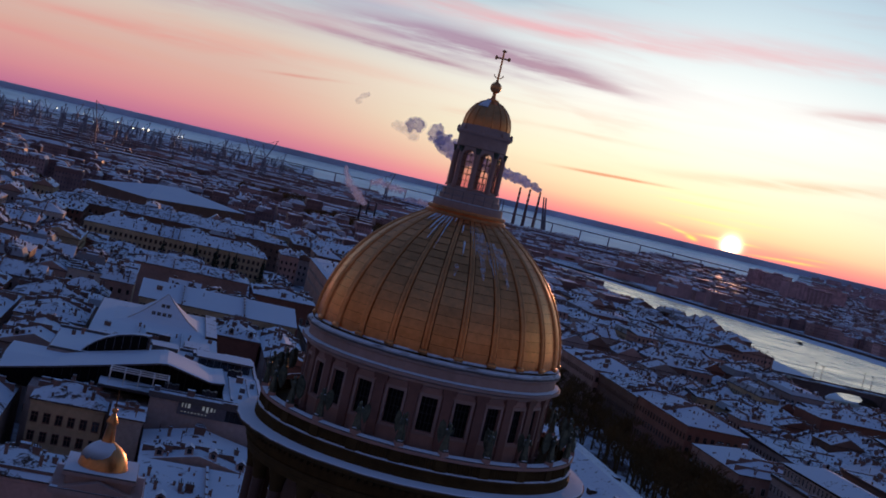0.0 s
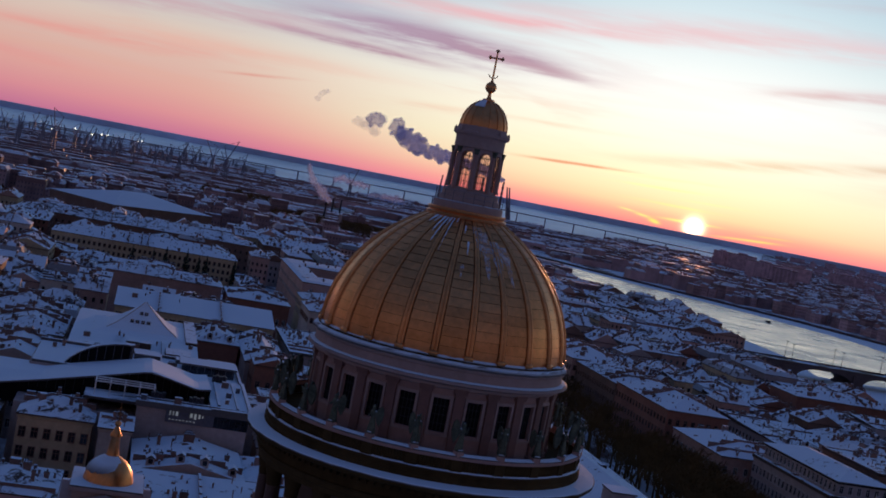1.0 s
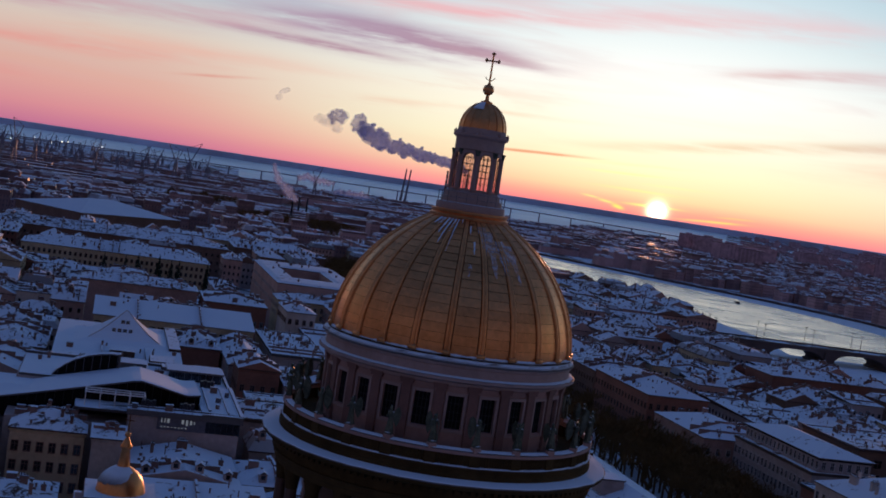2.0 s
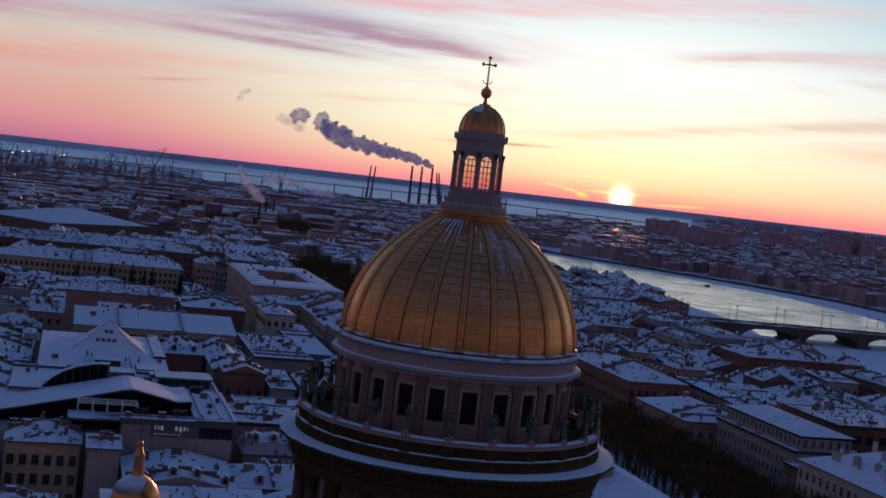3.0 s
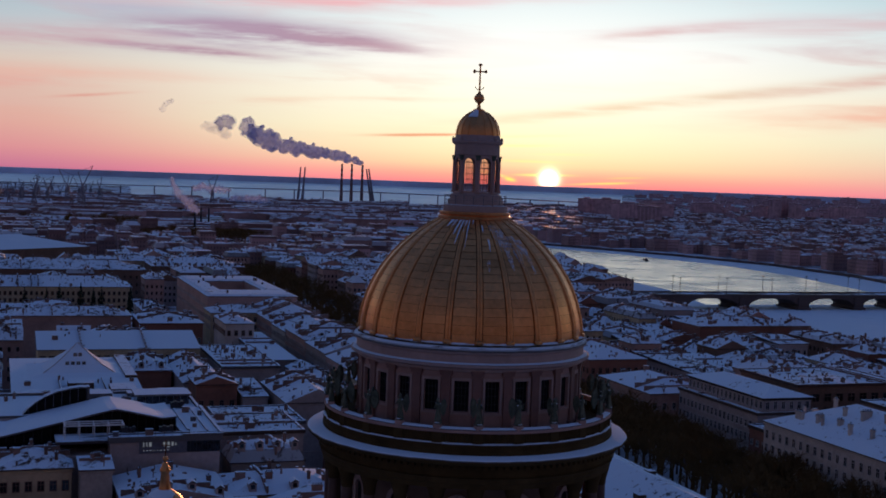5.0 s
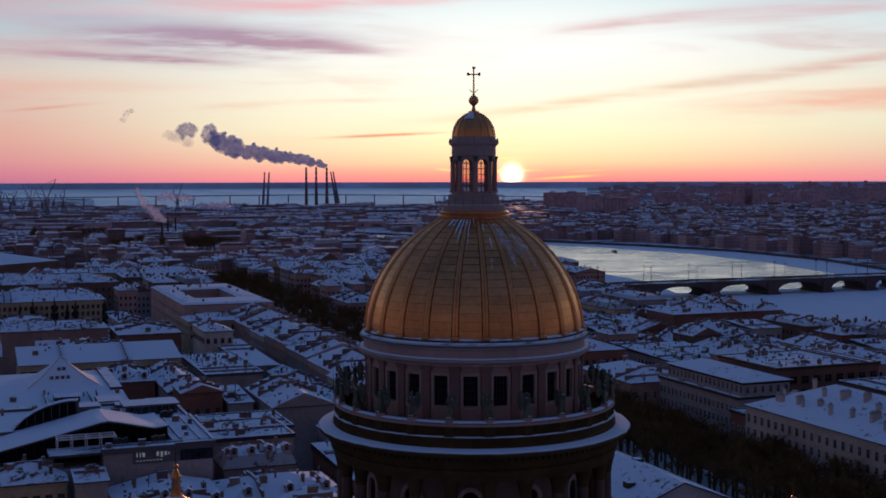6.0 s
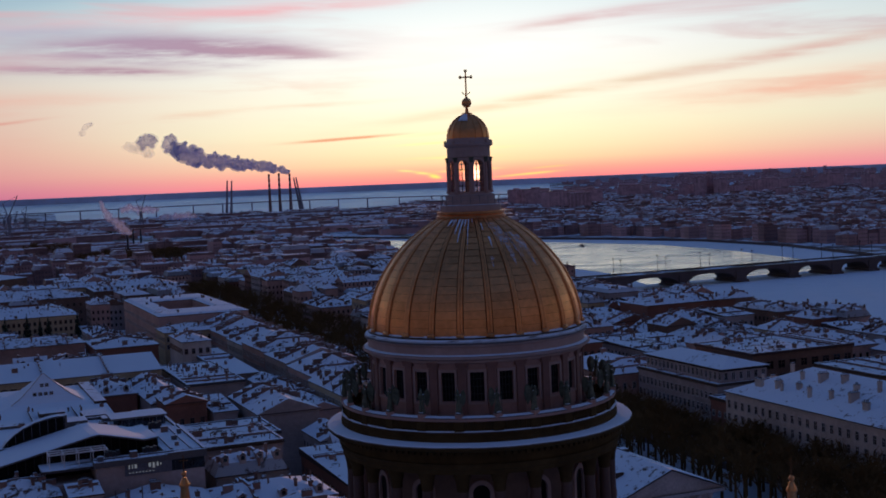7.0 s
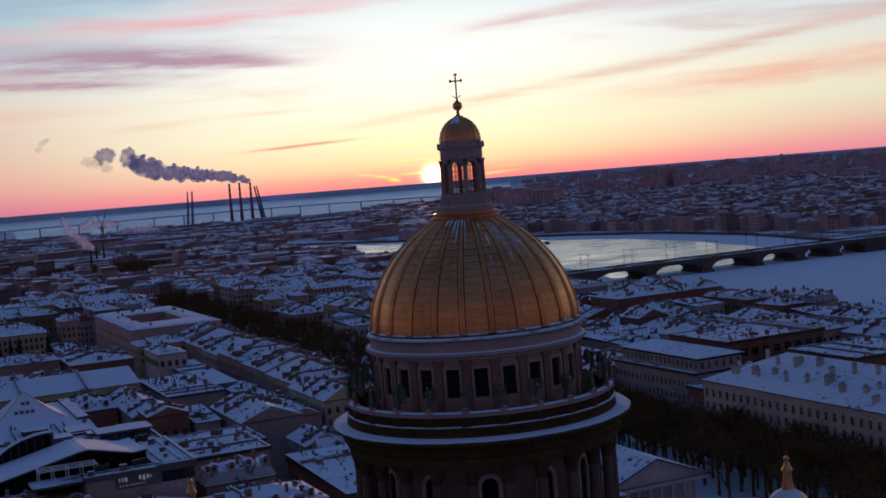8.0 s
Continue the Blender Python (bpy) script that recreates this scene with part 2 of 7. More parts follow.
M_GLASS = material("dark_window_glass", (0.012, 0.013, 0.018), 0.12, grain=0.1, bump=0.0, vary=0.3, spec=0.6)
# Paler panes than near glass, with the far town's haze painted in.
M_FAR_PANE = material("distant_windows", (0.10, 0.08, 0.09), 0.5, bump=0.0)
M_DARK_PANE = material("unlit_drum_glazing", (0.006, 0.006, 0.006), 0.4, grain=0.1, bump=0.0, spec=0.08)
M_TINTED = material("dusty_glass", (0.5, 0.4, 0.4), 0.1)


def glass_material(m, tint):
    """Thin dusty glass: most light goes through, some is mirrored."""
    N = Nodes(m.node_tree)
    clear = N.add("ShaderNodeBsdfTransparent", Color=tint)
    gloss = N.add("ShaderNodeBsdfGlossy", Color=(0.8, 0.75, 0.75, 1), Roughness=0.15)
    N.put(m.node_tree.nodes["Material Output"], "Surface", N.add("ShaderNodeMixShader", i0=0.1, i1=clear.outputs[0], i2=gloss.outputs[0]).outputs[0])


glass_material(M_TINTED, (0.88, 0.74, 0.72, 1))
M_WHITE = material("white_painted_steel", (0.8, 0.8, 0.8), 0.6)
M_TRIM = material("painted_trim", (0.42, 0.38, 0.36), 0.7)
M_BARK = material("winter_bark", (0.135, 0.08, 0.032), 0.9, grain=0.3, scale=5, spec=0.05)
M_FIR = material("fir_needles", (0.02, 0.035, 0.02), 0.9, grain=0.4, scale=2)
M_BRICK_STACK = material("chimney_brick", (0.21, 0.13, 0.105), 0.85, grain=0.25, scale=2.5, vary=0.25)
M_WATER = material("open_river_water", (0.11, 0.13, 0.17), 0.24, grain=0.1, scale=0.02, stain=0.05, stain_scale=0.004, bump=0.02, spec=0.9)
M_SMOKE = material("condensing_steam", (0.55, 0.53, 0.6), 1.0, grain=0.1, scale=0.05, stain=0.15, stain_scale=0.02, bump=0.0)


def steam_material(m, thin, thick, scale=0.09):
    """Thin ragged steam that lets light through from behind."""
    N = Nodes(m.node_tree)
    where = N.add("ShaderNodeNewGeometry").outputs["Position"]
    out = m.node_tree.nodes["Material Output"]
    tone = N.mix(N.noise(where, scale * 1.7, 4.0, 0.6), (0.50, 0.62, 0.86, 1), (0.72, 0.73, 0.93, 1))
    body = N.add("ShaderNodeMixShader", i0=0.62, i1=N.add("ShaderNodeBsdfDiffuse", Color=tone).outputs[0], i2=N.add("ShaderNodeBsdfTranslucent", Color=tone).outputs[0])
    dense = N.range(N.noise(where, scale, 5.0, 0.65), 0.35, 0.65, thin, thick)
    N.put(out, "Surface", N.add("ShaderNodeMixShader", i0=dense, i1=N.add("ShaderNodeBsdfTransparent").outputs[0], i2=body.outputs[0]).outputs[0])


steam_material(M_SMOKE, 0.5, 0.72, 0.03)
M_SHELL = material("looser_steam", (0.55, 0.53, 0.6), 1.0)
steam_material(M_SHELL, 0.32, 0.6, 0.04)
M_VEIL = material("thin_steam", (0.55, 0.53, 0.6), 1.0)
steam_material(M_VEIL, 0.03, 0.17, 0.04)
M_VAPOUR = material("pale_vapour", (0.55, 0.53, 0.6), 1.0)
steam_material(M_VAPOUR, 0.28, 0.62, 0.06)
M_FROST_SHEEN = material("thin_frost", (0.6, 0.65, 0.7), 0.8)


def frost_sheen_material(m):
    """A frosty film with holes in it, painting the dome's pale sheen."""
    N = Nodes(m.node_tree)
    where = N.add("ShaderNodeNewGeometry").outputs["Position"]
    sheen_film = N.add("ShaderNodeBsdfDiffuse", Color=(0.78, 0.84, 0.92, 1))
    dense = N.range(N.noise(where, 1.3, 5.0, 0.65), 0.36, 0.7, 0.0, 0.6)
    N.put(m.node_tree.nodes["Material Output"], "Surface", N.add("ShaderNodeMixShader", i0=dense, i1=N.add("ShaderNodeBsdfTransparent").outputs[0], i2=sheen_film.outputs[0]).outputs[0])


frost_sheen_material(M_FROST_SHEEN)
M_GRANITE_GREY = material("grey_brown_granite", (0.095, 0.068, 0.062), 0.7, grain=0.2, scale=0.8, stain=0.25, stain_scale=0.05)
M_PILASTER = material("dull_red_stone", (0.22, 0.12, 0.10), 0.7, grain=0.15, scale=1.5)
# Light bluish steel; the distance haze is part of this colour.
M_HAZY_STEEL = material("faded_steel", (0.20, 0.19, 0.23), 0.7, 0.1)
M_STEEL = material("painted_steel", (0.12, 0.12, 0.14), 0.6, 0.3)
FACADES = [facade_material(n, c) for n, c in (("rose_plaster", (0.42, 0.26, 0.215)), ("ochre_plaster", (0.50, 0.38, 0.24)), ("grey_plaster", (0.36, 0.29, 0.27)), ("brick_wall", (0.26, 0.115, 0.08)), ("pale_plaster", (0.50, 0.42, 0.365)), ("brown_plaster", (0.19, 0.11, 0.08)))]
# Slab walls paled towards purple; the colour itself carries haze.
M_SLAB = material("faded_slab_walls", (0.50, 0.35, 0.38), 0.85, grain=0.2, scale=0.1, bump=0.0, vary=0.2)
# Pinkish base raised to carry the haze that the distance lacks.
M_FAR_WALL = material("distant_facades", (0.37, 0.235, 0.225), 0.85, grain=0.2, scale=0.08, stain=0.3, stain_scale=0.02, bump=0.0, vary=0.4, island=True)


# ======== mesh helpers ========
class Mesh:
    """Collects faces, then makes one mesh."""

    def __init__(self):
        self.v, self.f, self.m = [], [], []

    def face(self, pts, mat=0):
        i = len(self.v)
        self.v += [tuple(p) for p in pts]
        self.f.append(tuple(range(i, i + len(pts))))
        self.m.append(mat)

    def quads(self, verts, faces, mat=0):
        i = len(self.v)
        self.v += [tuple(p) for p in verts]
        self.f += [tuple(k + i for k in f) for f in faces]
        self.m += [mat] * len(faces)

    def box(self, x0, x1, y0, y1, z0, z1, mat=0, taper=0.0):
        t = taper
        v = [(x0, y0, z0), (x1, y0, z0), (x1, y1, z0), (x0, y1, z0), (x0 + t, y0 + t, z1), (x1 - t, y0 + t, z1), (x1 - t, y1 - t, z1), (x0 + t, y1 - t, z1)]
        self.quads(v, [(3, 2, 1, 0), (4, 5, 6, 7), (0, 1, 5, 4), (1, 2, 6, 5), (2, 3, 7, 6), (3, 0, 4, 7)], mat)

    def stack(self, a, b, profile, mat=0):
        """Walls round the plan |x| < a, |y| < b, with mouldings: (how far proud, height) upwards."""
        v = [(sx * (a + o), sy * (b + o), z) for o, z in profile for sx, sy in ((-1, -1), (1, -1), (1, 1), (-1, 1))]
        n = len(profile)
        f = [(4 * j + k, 4 * j + (k + 1) % 4, 4 * j + 4 + (k + 1) % 4, 4 * j + 4 + k) for j in range(n - 1) for k in range(4)]
        self.quads(v, f + [(4 * n - 4, 4 * n - 3, 4 * n - 2, 4 * n - 1)], mat)

    def lathe(self, profile, n=48, mat=0, a0=0.0, a1=360.0, cap=False):
        """Turns (radius, height) round the z axis; the profile runs upwards on the outside."""
        full = abs(a1 - a0 - 360) < 1e-6
        cols = n if full else n + 1
        i = len(self.v)
        for k in range(cols):
            a = radians(a0 + (a1 - a0) * k / n)
            self.v += [(r * math.sin(a), -r * math.cos(a), z) for r, z in profile]
        h = len(profile)
        for k in range(n):
            k2 = (k + 1) % cols
            for j in range(h - 1):
                self.f.append((i + k * h + j, i + k2 * h + j, i + k2 * h + j + 1, i + k * h + j + 1))
                self.m.append(mat)
        if cap:
            self.f.append(tuple(i + k * h + h - 1 for k in range(n)))
            self.m.append(mat)

    def tube(self, a, b, ra, rb, n=6, mat=0):
        a, b = Vector(a), Vector(b)
        d = (b - a).normalized()
        s = d.orthogonal().normalized()
        t = d.cross(s)
        ring = [math.cos(2 * math.pi * k / n) * s + math.sin(2 * math.pi * k / n) * t for k in range(n)]
        v = [a + ra * r for r in ring] + [b + rb * r for r in ring]
        f = [(k, (k + 1) % n, n + (k + 1) % n, n + k) for k in range(n)]
        f += [tuple(range(n - 1, -1, -1)), tuple(range(n, 2 * n))]
        self.quads(v, f, mat)

    def ball(self, c, r, n=8, rows=6, squash=(1, 1, 1), jitter=0.0, mat=0, rnd=random):
        v = []
        for j in range(rows + 1):
            b = math.pi * j / rows
            for k in range(n):
                a = 2 * math.pi * k / n
                q = r * (1 + jitter * (rnd.random() - 0.5))
                v.append((c[0] + q * squash[0] * math.sin(b) * math.cos(a), c[1] + q * squash[1] * math.sin(b) * math.sin(a), c[2] - q * squash[2] * math.cos(b)))
        f = [(j * n + k, j * n + (k + 1) % n, (j + 1) * n + (k + 1) % n, (j + 1) * n + k) for j in range(rows) for k in range(n)]
        self.quads(v, f, mat)

    def make(self, name, *mats, smooth=False):
        me = bpy.data.meshes.new(name)
        if len(self.v) < 4000:  # weld corners that meet
            seen, to, verts = {}, [], []
            for v in self.v:
                key = tuple(round(c, 3) for c in v)
                if key not in seen:
                    seen[key] = len(verts)
                    verts.append(v)
                to.append(seen[key])
            faces = []
            keep = []
            for f, m in zip(self.f, self.m):
                q = [to[k] for k in f]
                q = [k for i, k in enumerate(q) if k != q[i - 1]]
                if len(q) > 2:
                    faces.append(q)
                    keep.append(m)
            self.v, self.f, self.m = verts, faces, keep
        me.from_pydata(self.v, [], self.f)
        for m in mats:
            me.materials.append(m)
        if len(mats) > 1:
            me.polygons.foreach_set("material_index", self.m)
        if smooth:
            me.polygons.foreach_set("use_smooth", [True] * len(self.f))
        me.update()
        return me


def part(name, mesh, parent, label="", at=None, kind=""):
    ob = new(name, mesh)
    ob.parent = parent
    if at is not None:
        ob.matrix_basis = at
    return tagged(ob, label=label, kind=kind)


def thing(name, m, label, category, group="", kind="", mesh=None):
    ob = new(name, mesh)
    ob.matrix_basis = m
    return tagged(ob, label, category, group, kind)


def shade_smooth(ob, angle=35):
    me = ob.data
    me.polygons.foreach_set("use_smooth", [True] * len(me.polygons))
    me.set_sharp_from_angle(angle=radians(angle))
    return ob


def spin(a, r=0.0, z=0.0):
    """A place on a ring round the dome's axis: angle from the side that the camera faces, facing outwards (-y is out)."""
    return Matrix.Rotation(radians(a), 4, "Z") @ Matrix.Translation((0, -r, z))


GRID = 24.0  # the streets' angle
TOWN = pose(0, 0, 0, 0, 0, GRID)


def town(u, v, z=0.0, turn=0.0):
    return TOWN @ pose(u, v, z, 0, 0, turn)


# ======== ground, river, ice, far shore ========
def sheet(name, pts, z, mat, label, category, place=TOWN):
    g = Mesh()
    g.face([(x, y, z) for x, y in pts])
    return thing(name, place, label, category, kind="structure", mesh=g.make(name, mat))


def sector(name, a0, a1, rings, mat, label, category):
    """A part of the plain towards the horizon: rings of (distance, height) between two bearings."""
    g = Mesh()
    n = 48
    for k in range(n):
        b0, b1 = radians(a0 + (a1 - a0) * k / n), radians(a0 + (a1 - a0) * (k + 1) / n)
        for (r0, z0), (r1, z1) in zip(rings, rings[1:]):
            g.face([(r0 * math.sin(b0), r0 * math.cos(b0), z0), (r0 * math.sin(b1), r0 * math.cos(b1), z0), (r1 * math.sin(b1), r1 * math.cos(b1), z1), (r1 * math.sin(b0), r1 * math.cos(b0), z1)])
    return thing(name, Matrix(), label, category, kind="structure", mesh=g.make(name, mat))


sheet("ground", [(-5000, -5000), (5000, -5000), (5000, 5000), (-5000, 5000)], -0.15, M_GROUND, "snowy city ground with dark trodden patches", "ground", Matrix())
sheet("park_snow", [(-60, -120), (156, -120), (156, 300), (60, 300), (60, 120), (-60, 100)], -0.08, M_SNOW, "snow lying over the square and the boulevard gardens", "snow")
RIVER = [(300, -900), (352, 120), (368, 300), (380, 480), (396, 640), (432, 760), (446, 900), (448, 1080), (462, 1260), (496, 1480), (500, 1560), (430, 1700), (150, 1900),
         (150, 2060), (470, 1860), (660, 1440), (742, 1270), (786, 1120), (784, 960), (740, 780), (700, 690), (730, 560), (900, 300), (1300, -200), (1500, -900)]
sheet("river", RIVER, 0.0, M_ICE, "wide frozen river under wind-smoothed snow", "river")
OPEN_WATER = [(452, 700), (484, 800), (494, 920), (490, 1080), (484, 1260), (512, 1470), (514, 1570), (440, 1715), (240, 1880), (260, 1950), (505, 1730), (612, 1440), (684, 1265), (722, 1110), (714, 960), (680, 800), (640, 700)]
sheet("open_water", OPEN_WATER, 0.06, M_WATER, "open dark water mirroring the sunset sky", "water")
sector("sea_ice", -75, 3.5, [(3500, 0.05), (4000, 12), (4720, 43)], M_SEA, "frozen bay under snow beyond the docks", "sea ice")
sector("harbour_land", -75, -19, [(3440, 0.1), (3500, 0.5), (4000, 12.6), (4120, 17.8)], M_GROUND, "flat dark harbour land in front of the frozen bay", "land")
sector("far_land", 3.5, 80, [(3400, 0.05), (4720, 44)], M_GROUND, "flat dark land with patches of snow far off", "land")
# Pale blue of the wooded shore is haze put into its colour.
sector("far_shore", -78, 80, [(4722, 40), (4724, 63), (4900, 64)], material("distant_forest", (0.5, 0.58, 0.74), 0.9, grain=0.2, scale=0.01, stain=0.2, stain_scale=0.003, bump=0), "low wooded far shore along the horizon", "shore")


def embankment(name, pts):
    g = Mesh()
    for (a, b), (c, d) in zip(pts, pts[1:]):
        L = math.hypot(c - a, d - b)
        nx, ny = -(d - b) / L * 0.6, (c - a) / L * 0.6
        q = [(a - nx, b - ny), (c - nx, d - ny), (c + nx, d + ny), (a + nx, b + ny)]
        g.quads([(x, y, -0.2) for x, y in q] + [(x, y, 2.8) for x, y in q], [(4, 5, 6, 7), (0, 1, 5, 4), (1, 2, 6, 5), (2, 3, 7, 6), (3, 0, 4, 7)])
    return thing(name, TOWN, "granite embankment wall along the frozen river", "embankment", kind="structure", mesh=g.make(name, M_GRANITE_GREY))


embankment("embankment_south", RIVER[1:12])
embankment("embankment_north", RIVER[14:23])


# ======== the cathedral's drum and dome ========
def wavy_ring(r0, r1, z0, thick, seed, n=192, dip=0.25):
    """Snow lying on a ring-shaped ledge, with a ragged outer edge."""
    rnd = random.Random(seed)
    off = [rnd.random() for _ in range(n)]
    off = [(off[k - 1] + 2 * off[k] + off[(k + 1) % n]) / 4 for k in range(n)]
    g = Mesh()
    rows = []
    for k in range(n):
        a = 2 * math.pi * k / n
        o = r1 - dip * off[k]
        prof = [(o, z0), (o - 0.02, z0 + thick * 0.45), (o - 0.10, z0 + thick * 0.75), ((r0 + o) / 2, z0 + thick * (0.9 + 0.25 * off[k])), (r0, z0 + thick * 1.3)]
        rows.append([(r * math.sin(a), -r * math.cos(a), z) for r, z in prof])
    h = len(rows[0])
    g.quads([p for row in rows for p in row], [(k * h + j, ((k + 1) % n) * h + j, ((k + 1) % n) * h + j + 1, k * h + j + 1) for k in range(n) for j in range(h - 1)])
    return g


DOME = [(12.05, 72.05), (12.0, 73.0), (11.78, 74.3), (11.35, 75.8), (10.72, 77.3), (9.9, 78.75), (8.9, 80.1), (7.75, 81.35), (6.5, 82.45), (5.25, 83.35), (4.2, 84.0), (3.72, 84.3)]


def rounded(pts, steps=5):
    """A smooth line through the points."""
    out = []
    q = [pts[0]] + pts + [pts[-1]]
    for a, b, c, d in zip(q, q[1:], q[2:], q[3:]):
        for k in range(steps):
            t = k / steps
            out.append(tuple(0.5 * (2 * b[i] + (c[i] - a[i]) * t + (2 * a[i] - 5 * b[i] + 4 * c[i] - d[i]) * t * t + (3 * b[i] - a[i] - 3 * c[i] + d[i]) * t ** 3) for i in (0, 1)))
    return out + [pts[-1]]


DOME = rounded(DOME)


def dome_curve(n):
    """n + 1 points of the dome's outline at even steps along it."""
    seg = [math.hypot(b[0] - a[0], b[1] - a[1]) for a, b in zip(DOME, DOME[1:])]
    total, out = sum(seg), []
    for k in range(n + 1):
        s = total * k / n
        for (a, b), L in zip(zip(DOME, DOME[1:]), seg):
            if s <= L + 1e-9:
                out.append((a[0] + (b[0] - a[0]) * s / L, a[1] + (b[1] - a[1]) * s / L))
                break
            s -= L
    return out


cathedral = thing("cathedral", Matrix(), "granite and limestone cathedral with a ribbed gilded dome", "cathedral")


def build_dome():
    g = Mesh()
    g.lathe([(r - 0.12, z) for r, z in DOME], 96)
    # The shell's dark colour draws shadow lines in the gaps beside the ribs.
    dome = part("dome", g.make("dome", M_GOLD_DARK, smooth=True), cathedral, "ribbed gilded dome streaked with snow")
    # gilded sheets, row by row between the ribs
    rows = 17
    back = Mesh()
    fine = dome_curve(4 * rows)
    for j in range(rows):
        g = Mesh()
        n = 3
        vs, normals = [], []
        for i in range(5):
            (r, z), (ra, za), (rb, zb) = fine[4 * j + i], fine[max(0, 4 * j + i - 1)], fine[min(4 * rows, 4 * j + i + 1)]
            tilt = math.atan2(ra - rb, zb - za)
            half = 7.5 - math.degrees((0.38 * (0.3 + 0.52 * r / 12.05) + 0.075) / r)
            lift = 0.045 * (1 - i / 4)
            for k in range(n + 1):
                a = radians(-half + 2 * half * k / n)
                vs.append(((r + lift) * math.sin(a), -(r + lift) * math.cos(a), z + (0.02 if i == 0 else -0.012 if i == 4 else 0)))
                normals.append((math.cos(tilt) * math.sin(a), -math.cos(tilt) * math.cos(a), math.sin(tilt)))
        q = [(4 * i + k, 4 * i + k + 1, 4 * i + k + 5, 4 * i + k + 4) for i in range(4) for k in range(n)]
        g.quads(vs, q)
        me = g.make("gilded_sheet", M_GOLD, smooth=True)
        me.normals_split_custom_set_from_vertices(normals)
        for k in range(24):
            if min(k, 24 - k) <= 8:
                part("gilded_sheet", me, dome, at=spin(15 * k))
            else:
                m = spin(15 * k)
                back.quads([m @ Vector(p) for p in vs], q)
    part("rear_sheets", back.make("rear_sheets", M_GOLD), dome, kind="stuff")
    # ribs: a rounded double roll on each seam, ending in a scroll
    g = Mesh()
    curve = dome_curve(26)
    sect = [(-0.38, -0.1), (-0.38, 0.12), (-0.30, 0.26), (-0.16, 0.28), (-0.05, 0.08), (0.05, 0.08), (0.16, 0.28), (0.30, 0.26), (0.38, 0.12), (0.38, -0.1)]
    rings = []
    for r, z in curve:
        w = 0.3 + 0.52 * r / 12.05
        rings.append([(x * w, -(r + y * w), z + 0.25 * y * w) for x, y in sect])
    h = len(sect)
    g.quads([p for ring in rings for p in ring], [(i * h + j, i * h + j + 1, (i + 1) * h + j + 1, (i + 1) * h + j) for i in range(len(rings) - 1) for j in range(h - 1)])
    g.tube((-0.4, -12.22, 72.2), (0.4, -12.22, 72.2), 0.24, 0.24, 10)
    rib = g.make("rib", M_GOLD)
    rib.polygons.foreach_set("use_smooth", [True] * len(rib.polygons))
    for k in range(24):
        part("rib", rib, dome, at=spin(15 * k + 7.5))
    # thin streaks of snow below the lantern; the wide ones paint pale sheen
    rnd = random.Random(4)
    for a, top, length, wide in ((-12.5, 16.6, 4.6, 0.16), (-8.6, 16.6, 2.6, 0.2), (-4.0, 16.6, 5.6, 0.12), (-17, 16.6, 3.0, 0.22), (-24, 16.6, 1.6, 0.3), (1.0, 16.7, 1.0, 0.1), (24, 15.6, 4.4, 0.7), (29, 14.9, 6.4, 0.9), (37, 13.6, 5.2, 1.1), (44, 13.0, 5.0, 0.8), 
                                 (15.5, 13.0, 2.0, 0.14), (12, 15.6, 1.4, 0.12), (13, 9.8, 1.5, 0.35), (-30, 16.6, 1.4, 0.3)):
        g = Mesh()
        steps, fine = 9, dome_curve(170)
        vs = []
        for i in range(steps + 1):
            s = i / steps
            r, z = fine[max(0, min(169, int((top - length * s) * 10)))]
            wd = 0.5 * wide * (1 - 0.8 * s * s) * (0.7 + 0.6 * rnd.random())
            da = math.degrees(wd / max(r, 1))
            for d in (-da, da):
                b = radians(a + d + 0.5 * rnd.random())
                vs.append(((r + 0.09) * math.sin(b), -(r + 0.09) * math.cos(b), z + 0.05))
        g.quads(vs, [(2 * i, 2 * i + 1, 2 * i + 3, 2 * i + 2) for i in range(steps)])
        part("snow_streak", g.make("snow_streak", M_FROST_SHEEN if wide > 0.32 else M_SNOW), dome, "thin pale streak of frozen snow and sheen")


build_dome()


def ring(name, profile, mat, label="", n=120, parent=cathedral, angle=35):
    g = Mesh()
    g.lathe(profile, n)
    return shade_smooth(part(name, g.make(name, mat), parent, label), angle)


def box_mesh(name, mat, *dims, taper=0.0):
    g = Mesh()
    g.box(*dims, taper=taper)
    return g.make(name, mat)


